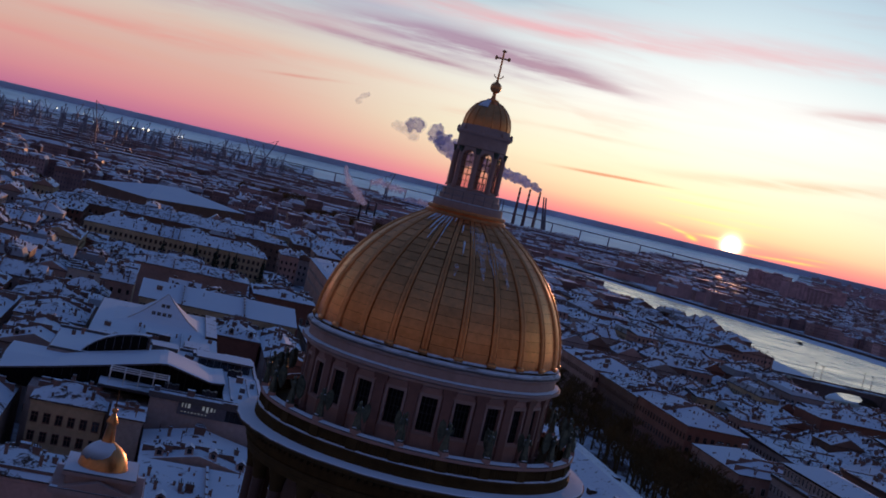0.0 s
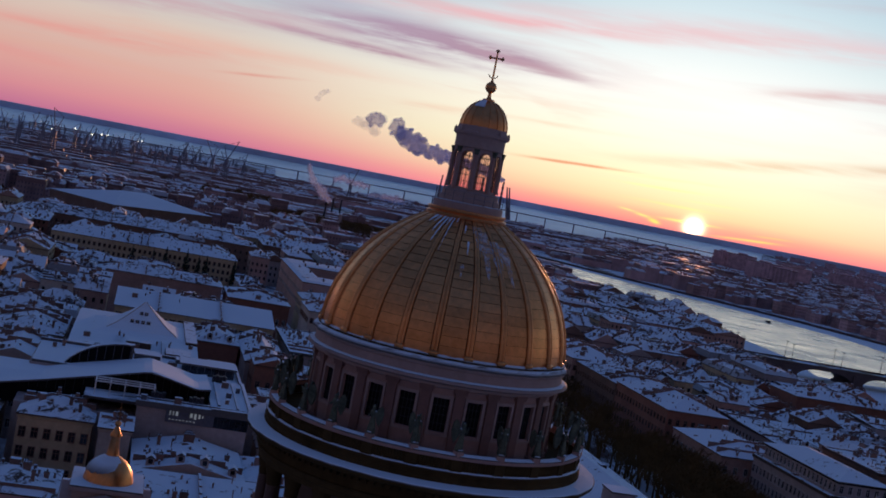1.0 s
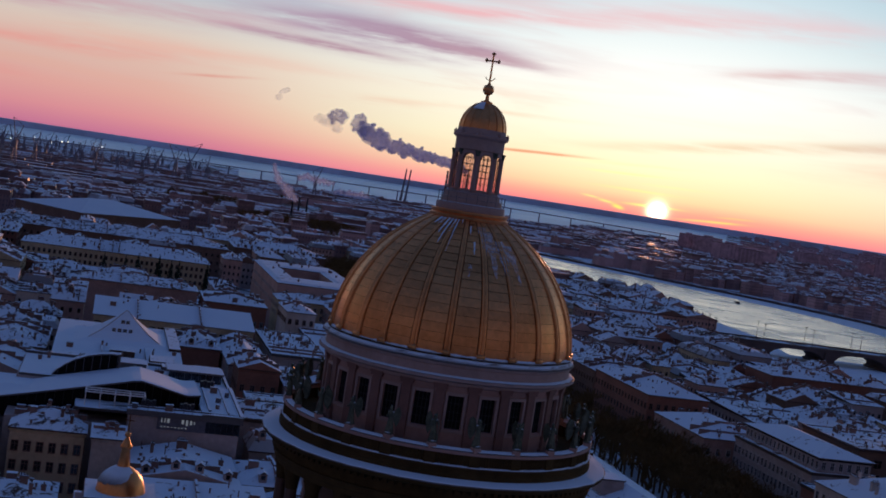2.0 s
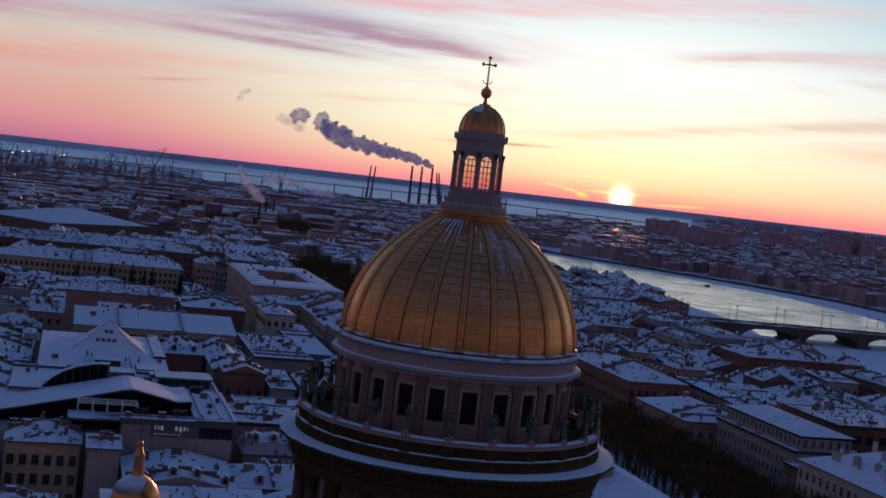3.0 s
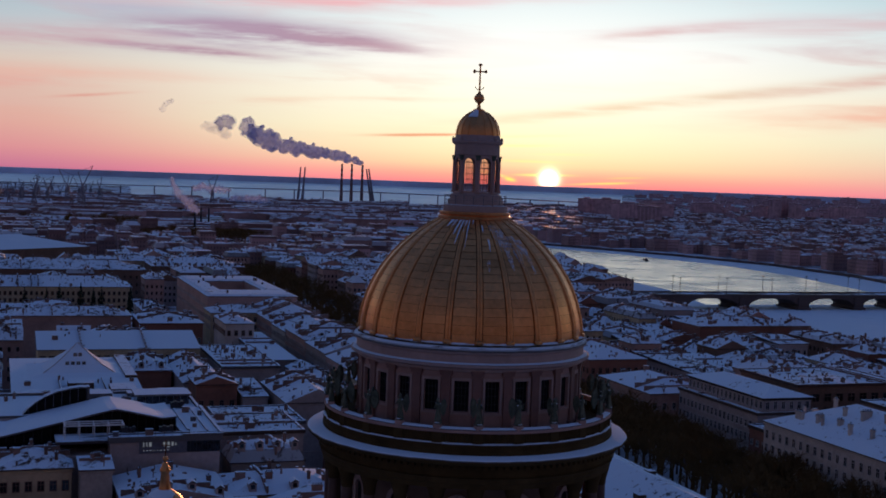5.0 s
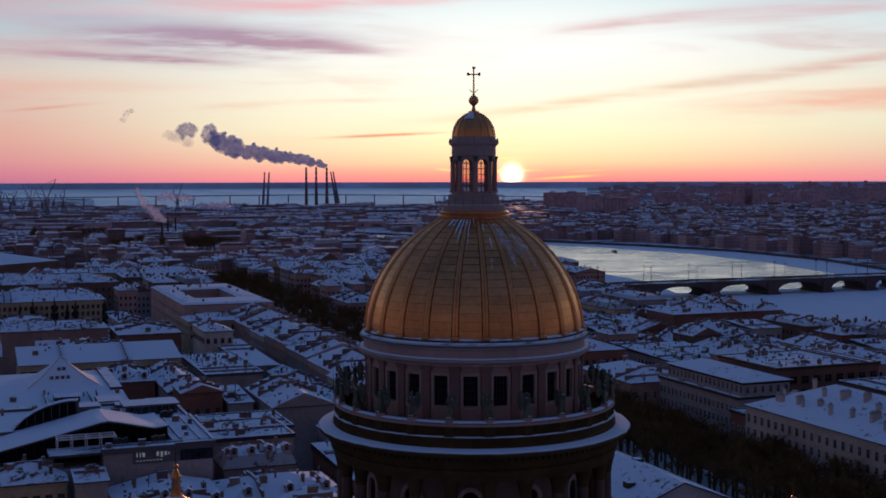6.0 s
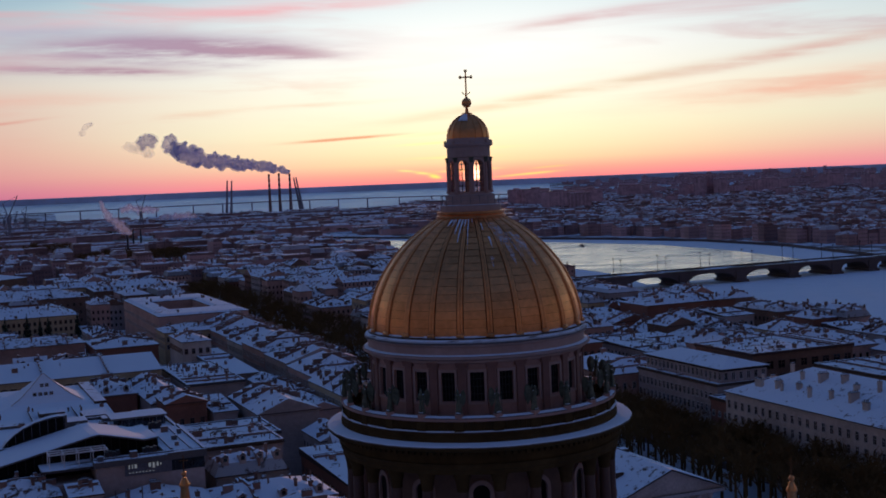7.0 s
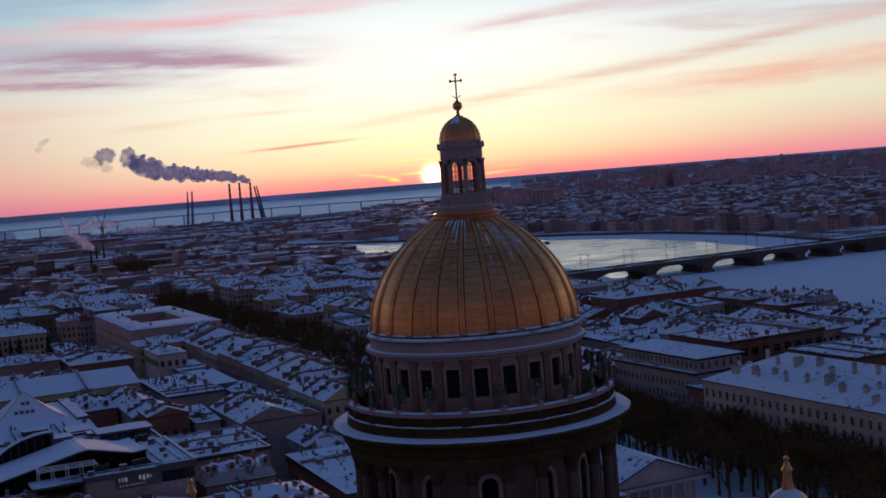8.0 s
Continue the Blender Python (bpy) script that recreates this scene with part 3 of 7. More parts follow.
def build_drum():
    # attic below the dome: ledge, frieze, cornice, window wall
    ring("dome_foot", [(12.5, 71.2), (12.5, 71.5), (12.28, 71.56), (12.28, 71.92), (11.9, 71.95)], M_DARKSTONE, "dark gutter at the dome's foot")
    ring("attic_cornice", [(12.0, 69.2), (12.25, 69.3), (12.3, 69.55), (12.75, 69.75), (12.95, 69.8), (12.95, 70.0), (12.35, 70.12), (12.3, 71.0), (12.55, 71.08), (12.62, 71.28), (12.4, 71.3)], M_STONE_PALE, "moulded limestone cornice under the dome")
    for k, (r0, r1, z, t, s) in enumerate(((12.35, 12.95, 70.0, 0.16, 1), (12.2, 12.82, 71.28, 0.42, 2), (11.9, 12.56, 71.86, 0.28, 5))):
        part("snow_ridge", wavy_ring(r0, r1, z, t, s, dip=0.3 if k != 2 else 0.45).make("snow_ridge", M_SNOW), cathedral, "snow lying along the ledge")
    # window wall with its openings
    drum = Mesh()
    rw, ri = 11.9, 11.55
    for k in range(24):
        a0, a1, w = 15 * k - 7.5, 15 * k + 7.5, 3.6
        for b0, b1 in ((a0, 15 * k - w), (15 * k + w, a1)):
            drum.lathe([(rw, 63.0), (rw, 69.3)], 3, a0=b0, a1=b1)
        drum.lathe([(rw, 63.0), (rw, 65.15), (ri, 65.2)], 3, a0=15 * k - w, a1=15 * k + w)
        drum.lathe([(ri, 68.28), (rw, 68.3), (rw, 69.3)], 3, a0=15 * k - w, a1=15 * k + w)
        for s in (-1, 1):
            b = radians(15 * k + s * w)
            q = [(ri, 65.15), (rw, 65.15), (rw, 68.3), (ri, 68.3)]
            drum.face([(r * math.sin(b), -r * math.cos(b), z) for r, z in (q if s > 0 else q[::-1])])
    wall = part("drum_wall", drum.make("drum_wall", M_STONE), cathedral, "grey-pink stone drum with tall dark windows")
    g = Mesh()
    g.box(-0.78, 0.78, -0.02, 0.05, 0, 3.15, 0)
    for x in (-0.36, 0.0, 0.36):
        g.box(x - 0.03, x + 0.03, -0.07, 0.0, 0, 3.15, 1)
    for z in (0.8, 1.6, 2.4):
        g.box(-0.7, 0.7, -0.06, 0.0, z - 0.03, z + 0.03, 1)
    pane = g.make("window", M_DARK_PANE, M_IRON)
    g = Mesh()
    for x0, x1, z0, z1 in ((-1.0, -0.75, -0.1, 3.15), (0.75, 1.0, -0.1, 3.15), (-1.0, 1.0, 3.15, 3.45), (-1.06, 1.06, -0.3, -0.1)):
        g.box(x0, x1, -0.13, 0.0, z0, z1)
    frame_me = g.make("window_frame", M_STONE_PALE)
    g = Mesh()
    g.box(-0.44, 0.44, -0.30, 0.1, 0.0, 6.25)
    g.box(-0.64, 0.64, -0.42, 0.1, 0.0, 0.5)
    g.box(-0.62, 0.62, -0.40, 0.1, 5.75, 6.05)
    g.box(-0.68, 0.68, -0.46, 0.1, 6.05, 6.25)
    pilaster = g.make("pilaster", M_PILASTER)
    for k in range(24):
        w = part("window", pane, wall, at=spin(15 * k, 11.6, 65.15))
        part("window_frame", frame_me, wall, at=spin(15 * k, 11.86, 65.15))
        part("pilaster", pilaster, wall, at=spin(15 * k + 7.5, 11.86, 63.1))
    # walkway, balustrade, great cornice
    # Near-black walkway: shade behind the balusters is given by its colour.
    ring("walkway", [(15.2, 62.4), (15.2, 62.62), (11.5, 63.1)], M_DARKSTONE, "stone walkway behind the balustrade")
    ring("balustrade_plinth", [(15.75, 61.6), (15.75, 61.95), (15.62, 62.05), (15.62, 62.35), (15.7, 62.42), (15.7, 62.62), (15.0, 62.62)], M_DARKSTONE, "dark plinth of the balustrade")
    ring("handrail", [(15.05, 63.72), (15.55, 63.72), (15.66, 63.8), (15.66, 63.98), (15.5, 64.06), (15.05, 64.06), (15.05, 63.72)], M_STONE, "stone handrail with snow")
    part("snow_ridge", wavy_ring(15.0, 15.7, 64.05, 0.17, 12, dip=0.2).make("snow_ridge", M_SNOW), cathedral)
    part("snow_ridge", wavy_ring(15.25, 15.8, 62.6, 0.14, 14, dip=0.18).make("snow_ridge", M_SNOW), cathedral)
    g = Mesh()
    g.lathe([(0.13, 0), (0.13, 0.12), (0.1, 0.2), (0.15, 0.45), (0.125, 0.7), (0.1, 0.85), (0.13, 0.98), (0.13, 1.12)], 6)
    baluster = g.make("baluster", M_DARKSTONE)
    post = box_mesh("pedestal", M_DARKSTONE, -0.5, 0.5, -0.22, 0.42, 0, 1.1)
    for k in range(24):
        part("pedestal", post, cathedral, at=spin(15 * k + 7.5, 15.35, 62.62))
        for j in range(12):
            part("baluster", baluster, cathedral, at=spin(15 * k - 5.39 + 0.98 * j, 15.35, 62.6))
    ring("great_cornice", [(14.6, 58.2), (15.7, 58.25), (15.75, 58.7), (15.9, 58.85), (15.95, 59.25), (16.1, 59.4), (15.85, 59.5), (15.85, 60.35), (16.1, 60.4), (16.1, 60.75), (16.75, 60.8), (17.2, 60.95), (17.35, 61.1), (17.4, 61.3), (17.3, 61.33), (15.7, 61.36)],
         M_DARKSTONE, "massive dark cornice over the colonnade")
    part("snow_ridge", wavy_ring(15.6, 17.5, 61.31, 0.24, 3, dip=0.25).make("snow_ridge", M_SNOW), cathedral, "broad band of snow on the great cornice")
    dentil = box_mesh("dentil", M_DARKSTONE, -0.2, 0.2, -0.5, 0.05, 0, 0.36)
    for k in range(144):
        part("dentil", dentil, cathedral, at=spin(2.5 * k, 16.1, 60.4))
    # colonnade
    g = Mesh()
    g.lathe([(0.78, 43.8), (0.78, 44.2), (0.68, 44.5), (0.66, 50), (0.58, 56.3)], 20, 0)
    g.lathe([(0.58, 56.3), (0.62, 56.4), (0.66, 57.0), (0.86, 57.8), (0.95, 58.0), (0.95, 58.25)], 20, 1)
    col = g.make("column", M_GRANITE, M_DARKSTONE, smooth=True)
    g = Mesh()
    g.lathe([(12.2, 43.0), (12.2, 58.3)], 96)
    inner = part("colonnade_wall", g.make("colonnade_wall", M_SHADE_WALL, smooth=True), cathedral, "stone wall behind the colonnade")
    for k in range(24):
        part("column", col, cathedral, at=spin(15 * k + 7.5, 14.75, 0))
    g = Mesh()
    n = 12
    arch = [(-0.9, 0)] + [(-0.9 * math.cos(math.pi * i / n), 5.0 + 0.9 * math.sin(math.pi * i / n)) for i in range(n + 1)] + [(0.9, 0)]
    outer = [(-1.35, 0)] + [(-1.35 * math.cos(math.pi * i / n), 5.0 + 1.4 * math.sin(math.pi * i / n)) for i in range(n + 1)] + [(1.35, 0)]
    for (a, b), (c, d) in zip(zip(arch, outer), zip(arch[1:], outer[1:])):
        g.quads([(a[0], -0.3, a[1]), (b[0], -0.3, b[1]), (d[0], -0.3, d[1]), (c[0], -0.3, c[1]), (a[0], 0.2, a[1]), (b[0], 0.2, b[1]), (d[0], 0.2, d[1]), (c[0], 0.2, c[1])], [(3, 2, 1, 0), (0, 4, 7, 3), (1, 2, 6, 5)])
    g.face([(x, 0.02, z) for x, z in arch[::-1]][::-1], 1)
    arched = g.make("arched_window", M_STONE_PALE, M_DARK_PANE)
    for k in range(24):
        if k % 2 == 0:
            part("arched_window", arched, inner, at=spin(15 * k, 12.24, 50.5))
    # the body below
    g = Mesh()
    g.lathe([(16.6, 36.0), (16.6, 43.0), (17.0, 43.2), (17.0, 43.8), (11, 43.9)], 72)
    part("stylobate", g.make("stylobate", M_STONE), cathedral)
    g = Mesh()
    for u0, u1, v0, v1 in ((-36, 36, -22, 22), (-22, 22, -44, 44)):
        g.box(u0, u1, v0, v1, -0.1, 30)
        g.box(u0 - 1, u1 + 1, v0 - 1, v1 + 1, 30, 32)
        g.box(u0 + 1, u1 - 1, v0 + 1, v1 - 1, 32, 36.2)
    part("nave_walls", g.make("nave_walls", M_STONE), cathedral, "massive grey stone body of the cathedral", at=TOWN)
    g = Mesh()
    g.box(-35.5, 35.5, -21.5, 21.5, 36.2, 36.6)
    g.box(-21.5, 21.5, -43.5, 43.5, 36.25, 36.65)
    part("roof", g.make("roof", M_ROOF), cathedral, at=TOWN)


build_drum()


def build_statue(seed):
    """A robed winged angel on a low block, as one plain figure, snow on its shoulders."""
    rr = random.Random(seed)
    g = Mesh()
    g.box(-0.42, 0.42, -0.40, 0.40, -0.26, 0.28, 2)
    g.box(-0.36, 0.36, -0.36, 0.36, 0.28, 0.42, 0)
    # robe: folds run down from the belt
    prof = [(0.40, 0.42), (0.42, 0.6), (0.36, 1.1), (0.30, 1.6), (0.24, 1.95), (0.27, 2.2), (0.33, 2.45), (0.30, 2.62), (0.13, 2.78), (0.1, 2.88)]
    n, sway = 16, rr.uniform(-0.08, 0.08)
    vs = []
    for r, z in prof:
        fold = 0.22 * max(0.0, 1 - (z - 0.42) / 1.7)
        for k in range(n):
            a = 2 * math.pi * k / n
            q = r * (1 + fold * math.sin(4 * a + seed) + 0.5 * fold * math.sin(7 * a))
            vs.append((q * 1.05 * math.cos(a) + sway * (z - 1.6), q * 0.85 * math.sin(a), z))
    g.quads(vs, [(j * n + k, j * n + (k + 1) % n, (j + 1) * n + (k + 1) % n, (j + 1) * n + k) for j in range(len(prof) - 1) for k in range(n)])
    g.ball((sway * 1.4, -0.05, 3.02), 0.19, 8, 7, (0.9, 1, 1.15))
    for s in (-1, 1):
        lift = rr.uniform(-0.15, 0.2)
        wing = [(0.08, 0.20, 2.4), (0.26, 0.40, 3.0 + lift), (0.46, 0.60, 3.25 + lift), (0.62, 0.84, 2.85 + lift), (0.64, 0.96, 2.2), (0.54, 0.88, 1.5), (0.36, 0.70, 0.95), (0.18, 0.36, 1.6)]
        f = [(s * x, y, z) for x, y, z in wing]
        b = [(s * (x - 0.06), y + 0.2, z) for x, y, z in wing]
        m = len(wing)
        g.quads(f + b, [tuple(range(m))[::-s], tuple(range(m, 2 * m))[::s]] + [((k + 1) % m, k, m + k, m + (k + 1) % m)[::s] for k in range(m)])
        up = rr.choice((2.85, 2.2, 1.95))
        g.tube((s * 0.27, 0, 2.5), (s * 0.42, -0.18, 2.12), 0.10, 0.085, 6)
        g.tube((s * 0.42, -0.18, 2.12), (s * rr.uniform(0.12, 0.4), -0.46, up), 0.085, 0.06, 6)
        g.ball((s * 0.24, -0.02, 2.62), 0.13, 6, 4, (1.2, 1, 0.5), mat=1)
    if seed % 2:
        g.tube((0.36, -0.44, 0.5), (0.3, -0.44, 3.3), 0.04, 0.03, 5)
    g.ball((sway * 1.4, -0.03, 3.17), 0.13, 6, 4, (1, 1, 0.5), mat=1)
    g.ball((0, -0.33, 0.46), 0.26, 8, 4, (1.3, 0.6, 0.3), mat=1)
    return g.make("angel_statue", M_BRONZE, M_SNOW, M_STONE)


ANGELS = [build_statue(s) for s in (1, 2, 3, 4)]
rnd = random.Random(2)
for k in range(24):
    thing("angel_statue", spin(15 * k + 7.5, 15.3, 64.26) @ pose(0, 0, 0, 0, 0, rnd.uniform(-25, 25)) @ Matrix.Scale(0.86, 4), "dark bronze winged angel standing on the balustrade pedestal", "statue", "angels on the balustrade", mesh=ANGELS[k % 4])


def build_lantern():
    ring("gold_collar", [(3.5, 84.05), (3.95, 84.2), (4.0, 84.45), (3.75, 84.6), (3.85, 84.75), (3.85, 84.95), (3.4, 85.0)], M_GOLD, "gilded collar under the lantern", 64)
    ring("lantern_base", [(3.45, 84.9), (3.45, 85.6), (3.3, 85.7), (3.0, 85.75), (3.0, 86.2), (2.8, 86.3), (2.8, 86.75), (2.55, 86.9), (2.3, 86.95)], M_STONE_PALE, "stepped stone base of the lantern", 64)
    part("snow_ridge", wavy_ring(3.0, 3.42, 85.66, 0.06, 21, dip=0.1).make("snow_ridge", M_SNOW), cathedral)
    g = Mesh()
    g.tube((0, 0, 0), (0, 0, 1.15), 0.03, 0.025, 5)
    post = g.make("railing_post", M_STEEL)
    for k in range(20):
        part("railing_post", post, cathedral, at=spin(18 * k, 3.36, 85.6))
    for z in (86.2, 86.72):
        g = Mesh()
        for k in range(40):
            a, b = radians(9 * k), radians(9 * k + 9)
            g.tube((3.36 * math.sin(a), -3.36 * math.cos(a), z), (3.36 * math.sin(b), -3.36 * math.cos(b), z), 0.018, 0.018, 4)
        part("rail", g.make("rail", M_STEEL), cathedral)
    # walls: eight faces, each with an arched opening seen through
    g = Mesh()
    r, zb, zt = 2.26, 86.9, 91.3
    n = 10
    half = r * math.tan(radians(22.5))
    w = 0.64
    z0, zs = 87.15, 90.1
    for k in range(8):
        m = spin(45 * k + 29, r, 0)

        def P(x, y, z):
            return m @ Vector((x, y, z))
        arch = [(-w * math.cos(math.pi * i / n), zs + w * math.sin(math.pi * i / n)) for i in range(n + 1)]
        for y, flip in ((0, 1), (0.22, -1)):
            hs = half if y == 0 else half - 0.09
            for q in ([(-hs, zb), (-w, zb), (-w, zs), (-hs, zs)], [(w, zb), (hs, zb), (hs, zs), (w, zs)], [(-w, zb), (w, zb), (w, z0), (-w, z0)], [(-hs, zs), (-w, zs), (-w, zt), (-hs, zt)], [(w, zs), (hs, zs), (hs, zt), (w, zt)]):
                g.face([P(x, y, z) for x, z in q][::flip])
            for a, b in zip(arch, arch[1:]):
                g.face([P(a[0], y, a[1]), P(b[0], y, b[1]), P(b[0], y, zt), P(a[0], y, zt)][::flip])
        rim = [(-w, z0)] + arch + [(w, z0)]
        for a, b in zip(rim, rim[1:] + rim[:1]):
            g.face([P(a[0], 0, a[1]), P(a[0], 0.22, a[1]), P(b[0], 0.22, b[1]), P(b[0], 0, b[1])][::-1])
    lantern = part("lantern", g.make("lantern", M_STONE_PALE), cathedral, "stone lantern with tall arched glazed openings")
    g = Mesh()
    g.face([(-w, 0.18, z0)] + [(w, 0.18, z0)] + [(w * math.cos(math.pi * i / n), 0.18, zs + w * math.sin(math.pi * i / n)) for i in range(n + 1)])
    glazing = g.make("pane", M_TINTED)
    g = Mesh()
    for x in (-0.21, 0.21):
        g.box(x - 0.025, x + 0.025, 0.1, 0.15, z0, 90.55)
    for k in range(5):
        g.box(-w, w, 0.1, 0.15, 87.8 + 0.62 * k - 0.025, 87.8 + 0.62 * k + 0.025)
    bars = g.make("glazing_grille", M_IRON)
    g = Mesh()
    g.lathe([(0.27, 0), (0.27, 0.18), (0.2, 0.3), (0.17, 3.45)], 12, 0)
    g.lathe([(0.17, 3.45), (0.2, 3.5), (0.26, 3.85), (0.3, 3.9), (0.3, 4.02)], 12, 1)
    col = g.make("lantern_column", M_STONE, M_BRONZE, smooth=True)
    for k in range(8):
        part("glazing_grille", bars, lantern, at=spin(45 * k + 29, r, 0))
        part("pane", glazing, lantern, "dusty rose-tinted glass", at=spin(45 * k + 29, r, 0))
        part("lantern_column", col, lantern, at=spin(45 * k + 6.5, 2.42, 87.0))
    ring("lantern_entablature", [(2.3, 91.0), (2.45, 91.1), (2.45, 92.1), (2.52, 92.2), (2.75, 92.35), (2.78, 92.55), (2.6, 92.62), (2.45, 92.95), (2.4, 93.2), (2.1, 93.2)], M_STONE_PALE, "stone entablature of the lantern", 64)
    part("snow_ridge", wavy_ring(2.4, 2.74, 92.56, 0.05, 31, dip=0.08).make("snow_ridge", M_SNOW), cathedral)
    g = Mesh()
    g.lathe([(0.1, 0), (0.16, 0.1), (0.14, 0.35), (0.02, 0.55)], 8)
    for s in (-1, 1):
        g.tube((0, 0, 0.3), (s * 0.28, 0, 0.34), 0.06, 0.03, 5)
    fin = g.make("finial", M_STONE_PALE)
    for k in range(8):
        part("finial", fin, cathedral, at=spin(45 * k + 6.5, 2.62, 92.5))
    # cupola
    prof = [(2.36, 93.15), (2.34, 93.5), (2.22, 94.1), (1.98, 94.65), (1.62, 95.15), (1.15, 95.55), (0.7, 95.8), (0.62, 95.85), (0.6, 96.0), (0.25, 96.1)]
    cup = ring("cupola", prof, M_GOLD, "small gilded cupola", 48)
    g = Mesh()
    for i in range(6):
        (r0, z0_), (r1, z1_) = prof[i], prof[i + 1]
        g.tube((0, -r0 - 0.02, z0_), (0, -r1 - 0.02, z1_), 0.06, 0.05, 6)
    rib = g.make("cupola_rib", M_GOLD)
    for k in range(16):
        part("cupola_rib", rib, cup, at=spin(22.5 * k))
    g = Mesh()
    g.lathe([(1.72, 95.12), (1.66, 95.2), (1.2, 95.6), (0.74, 95.86), (0.66, 95.92)], 8, a0=-38, a1=2)
    part("snow_cap", g.make("snow_cap", M_SNOW, smooth=True), cup)
    g = Mesh()
    g.lathe([(0.3, 96.0), (0.2, 96.25), (0.16, 96.6), (0.22, 96.72)], 16)
    g.ball((0, 0, 97.2), 0.56, 20, 14)
    g.lathe([(0.2, 97.7), (0.12, 97.9), (0.06, 98.1)], 12)
    part("orb", g.make("orb", M_GOLD, smooth=True), cathedral, "gilded orb below the cross")
    g = Mesh()
    g.tube((0, 0, 97.8), (0, 0, 100.75), 0.1, 0.085, 8)
    g.tube((-0.56, 0, 100.08), (0.56, 0, 100.08), 0.085, 0.085, 8)
    for x, z in ((-0.62, 100.08), (0.62, 100.08), (0, 100.8)):
        g.ball((x, 0, z), 0.17, 8, 6)
        g.ball((x + (0.0 if x else 0.14), 0, z + (0.14 if x else 0)), 0.1, 6, 4)
        g.ball((x - (0.0 if x else 0.14), 0, z - (0.14 if x else 0)), 0.07, 6, 4)
    for k in range(10):
        a, b = radians(200 + 14 * k), radians(214 + 14 * k)
        g.tube((0.5 * math.cos(a), 0, 98.62 + 0.5 * math.sin(a)), (0.5 * math.cos(b), 0, 98.62 + 0.5 * math.sin(b)), 0.05, 0.05, 5)
    g.ball((0, 0, 99.3), 0.1, 6, 5)
    part("cross", g.make("cross", M_GOLD), cathedral, "gilded cross with trefoil ends over a crescent", at=pose(0, 0, 0, 0, 0, 4))


build_lantern()


def bell_tower(x, y, zc):
    """A belfry with a small gilded cupola; zc is the cupola's middle."""
    t = thing("bell_tower", pose(x, y, 0, 0, 0, GRID), "stone belfry with a snow-capped gilded cupola", "bell tower", "bell towers")
    g = Mesh()
    g.box(-4.6, 4.6, -4.6, 4.6, 30, zc - 3.4)
    g.box(-5.2, 5.2, -5.2, 5.2, zc - 3.4, zc - 2.8)
    g.box(-3.7, 3.7, -3.7, 3.7, zc - 2.8, zc - 1.4)
    g.box(-4.1, 4.1, -4.1, 4.1, zc - 1.4, zc - 1.0)
    part("belfry", g.make("belfry", M_STONE_PALE), t)
    g = Mesh()
    for k in range(4):
        m = pose(0, 0, 0, 0, 0, 90 * k)
        q = [(-4.7, -5.0, zc - 2.8), (4.7, -5.0, zc - 2.8), (0, -5.0, zc - 1.5), (-4.7, -3.4, zc - 2.8), (4.7, -3.4, zc - 2.8), (0, -3.4, zc - 1.5)]
        g.quads([m @ Vector(p) for p in q], [(0, 1, 2), (5, 4, 3), (1, 4, 5, 2), (0, 2, 5, 3)])
    part("gable", g.make("gable", M_STONE_PALE), t, "four small stone gables")
    g = Mesh()
    g.box(-4.05, 4.05, -4.05, 4.05, zc - 1.0, zc - 0.82, 0)
    g.box(-5.1, 5.1, -5.1, 5.1, zc - 2.8, zc - 2.68, 0)
    part("snow", g.make("snow", M_SNOW), t)
    g = Mesh()
    prof = [(2.8, zc - 2.45), (2.82, zc - 1.6), (2.9, zc - 1.4), (2.86, zc - 0.8), (2.68, zc), (2.34, zc + 0.8), (1.78, zc + 1.45), (1.1, zc + 1.9), (0.75, zc + 2.1)]
    g.lathe(prof, 40)
    cup = part("cupola", g.make("cupola", M_GOLD, smooth=True), t, "round gilded cupola")
    g = Mesh()
    rr, n, wave, drift = random.Random(8), 36, [], 0.5
    for k in range(n + 1):
        drift = min(1.0, max(0.0, drift + rr.uniform(-0.22, 0.22)))
        wave.append(drift)
    outline = [(2.74, zc), (2.40, zc + 0.82), (1.84, zc + 1.48), (1.15, zc + 1.93), (0.78, zc + 2.13)]
    vs = []
    for k in range(n + 1):
        turn = radians(-190 + 240 * k / n)
        low = 0.15 + 1.0 * wave[k] + 1.1 * abs(2 * k / n - 0.85) ** 3
        for j in range(5):
            z = min(zc + low, zc + 2.05) * (1 - j / 4) + (zc + 2.13) * j / 4
            q = float(np.interp(z, [p[1] for p in outline], [p[0] for p in outline])) + 0.05
            vs.append((q * math.sin(turn), -q * math.cos(turn), z))
    g.quads(vs, [(5 * k + j, 5 * k + 5 + j, 5 * k + 6 + j, 5 * k + 1 + j) for k in range(n) for j in range(4)])
    part("snow_cap", g.make("snow_cap", M_SNOW, smooth=True), cup, "snow lying on the cupola")
    g = Mesh()
    g.lathe([(0.75, zc + 2.05), (0.7, zc + 2.3), (0.5, zc + 4.1), (0.68, zc + 4.3), (0.68, zc + 4.5), (0.45, zc + 4.9), (0.3, zc + 5.3), (0.12, zc + 5.5)], 16)
    g.ball((0, 0, zc + 5.8), 0.36, 12, 8)
    part("neck", g.make("neck", M_GOLD, smooth=True), t, "gilded neck and orb")
    g = Mesh()
    g.tube((0, 0, zc + 6), (0, 0, zc + 8.2), 0.09, 0.07, 6)
    g.tube((-0.55, 0, zc + 7.5), (0.55, 0, zc + 7.5), 0.07, 0.07, 6)
    part("cross", g.make("cross", M_GOLD_DARK), t, at=pose(0, 0, 0, 0, 0, -GRID))


bell_tower(-37.6, 13.2, 47.0)
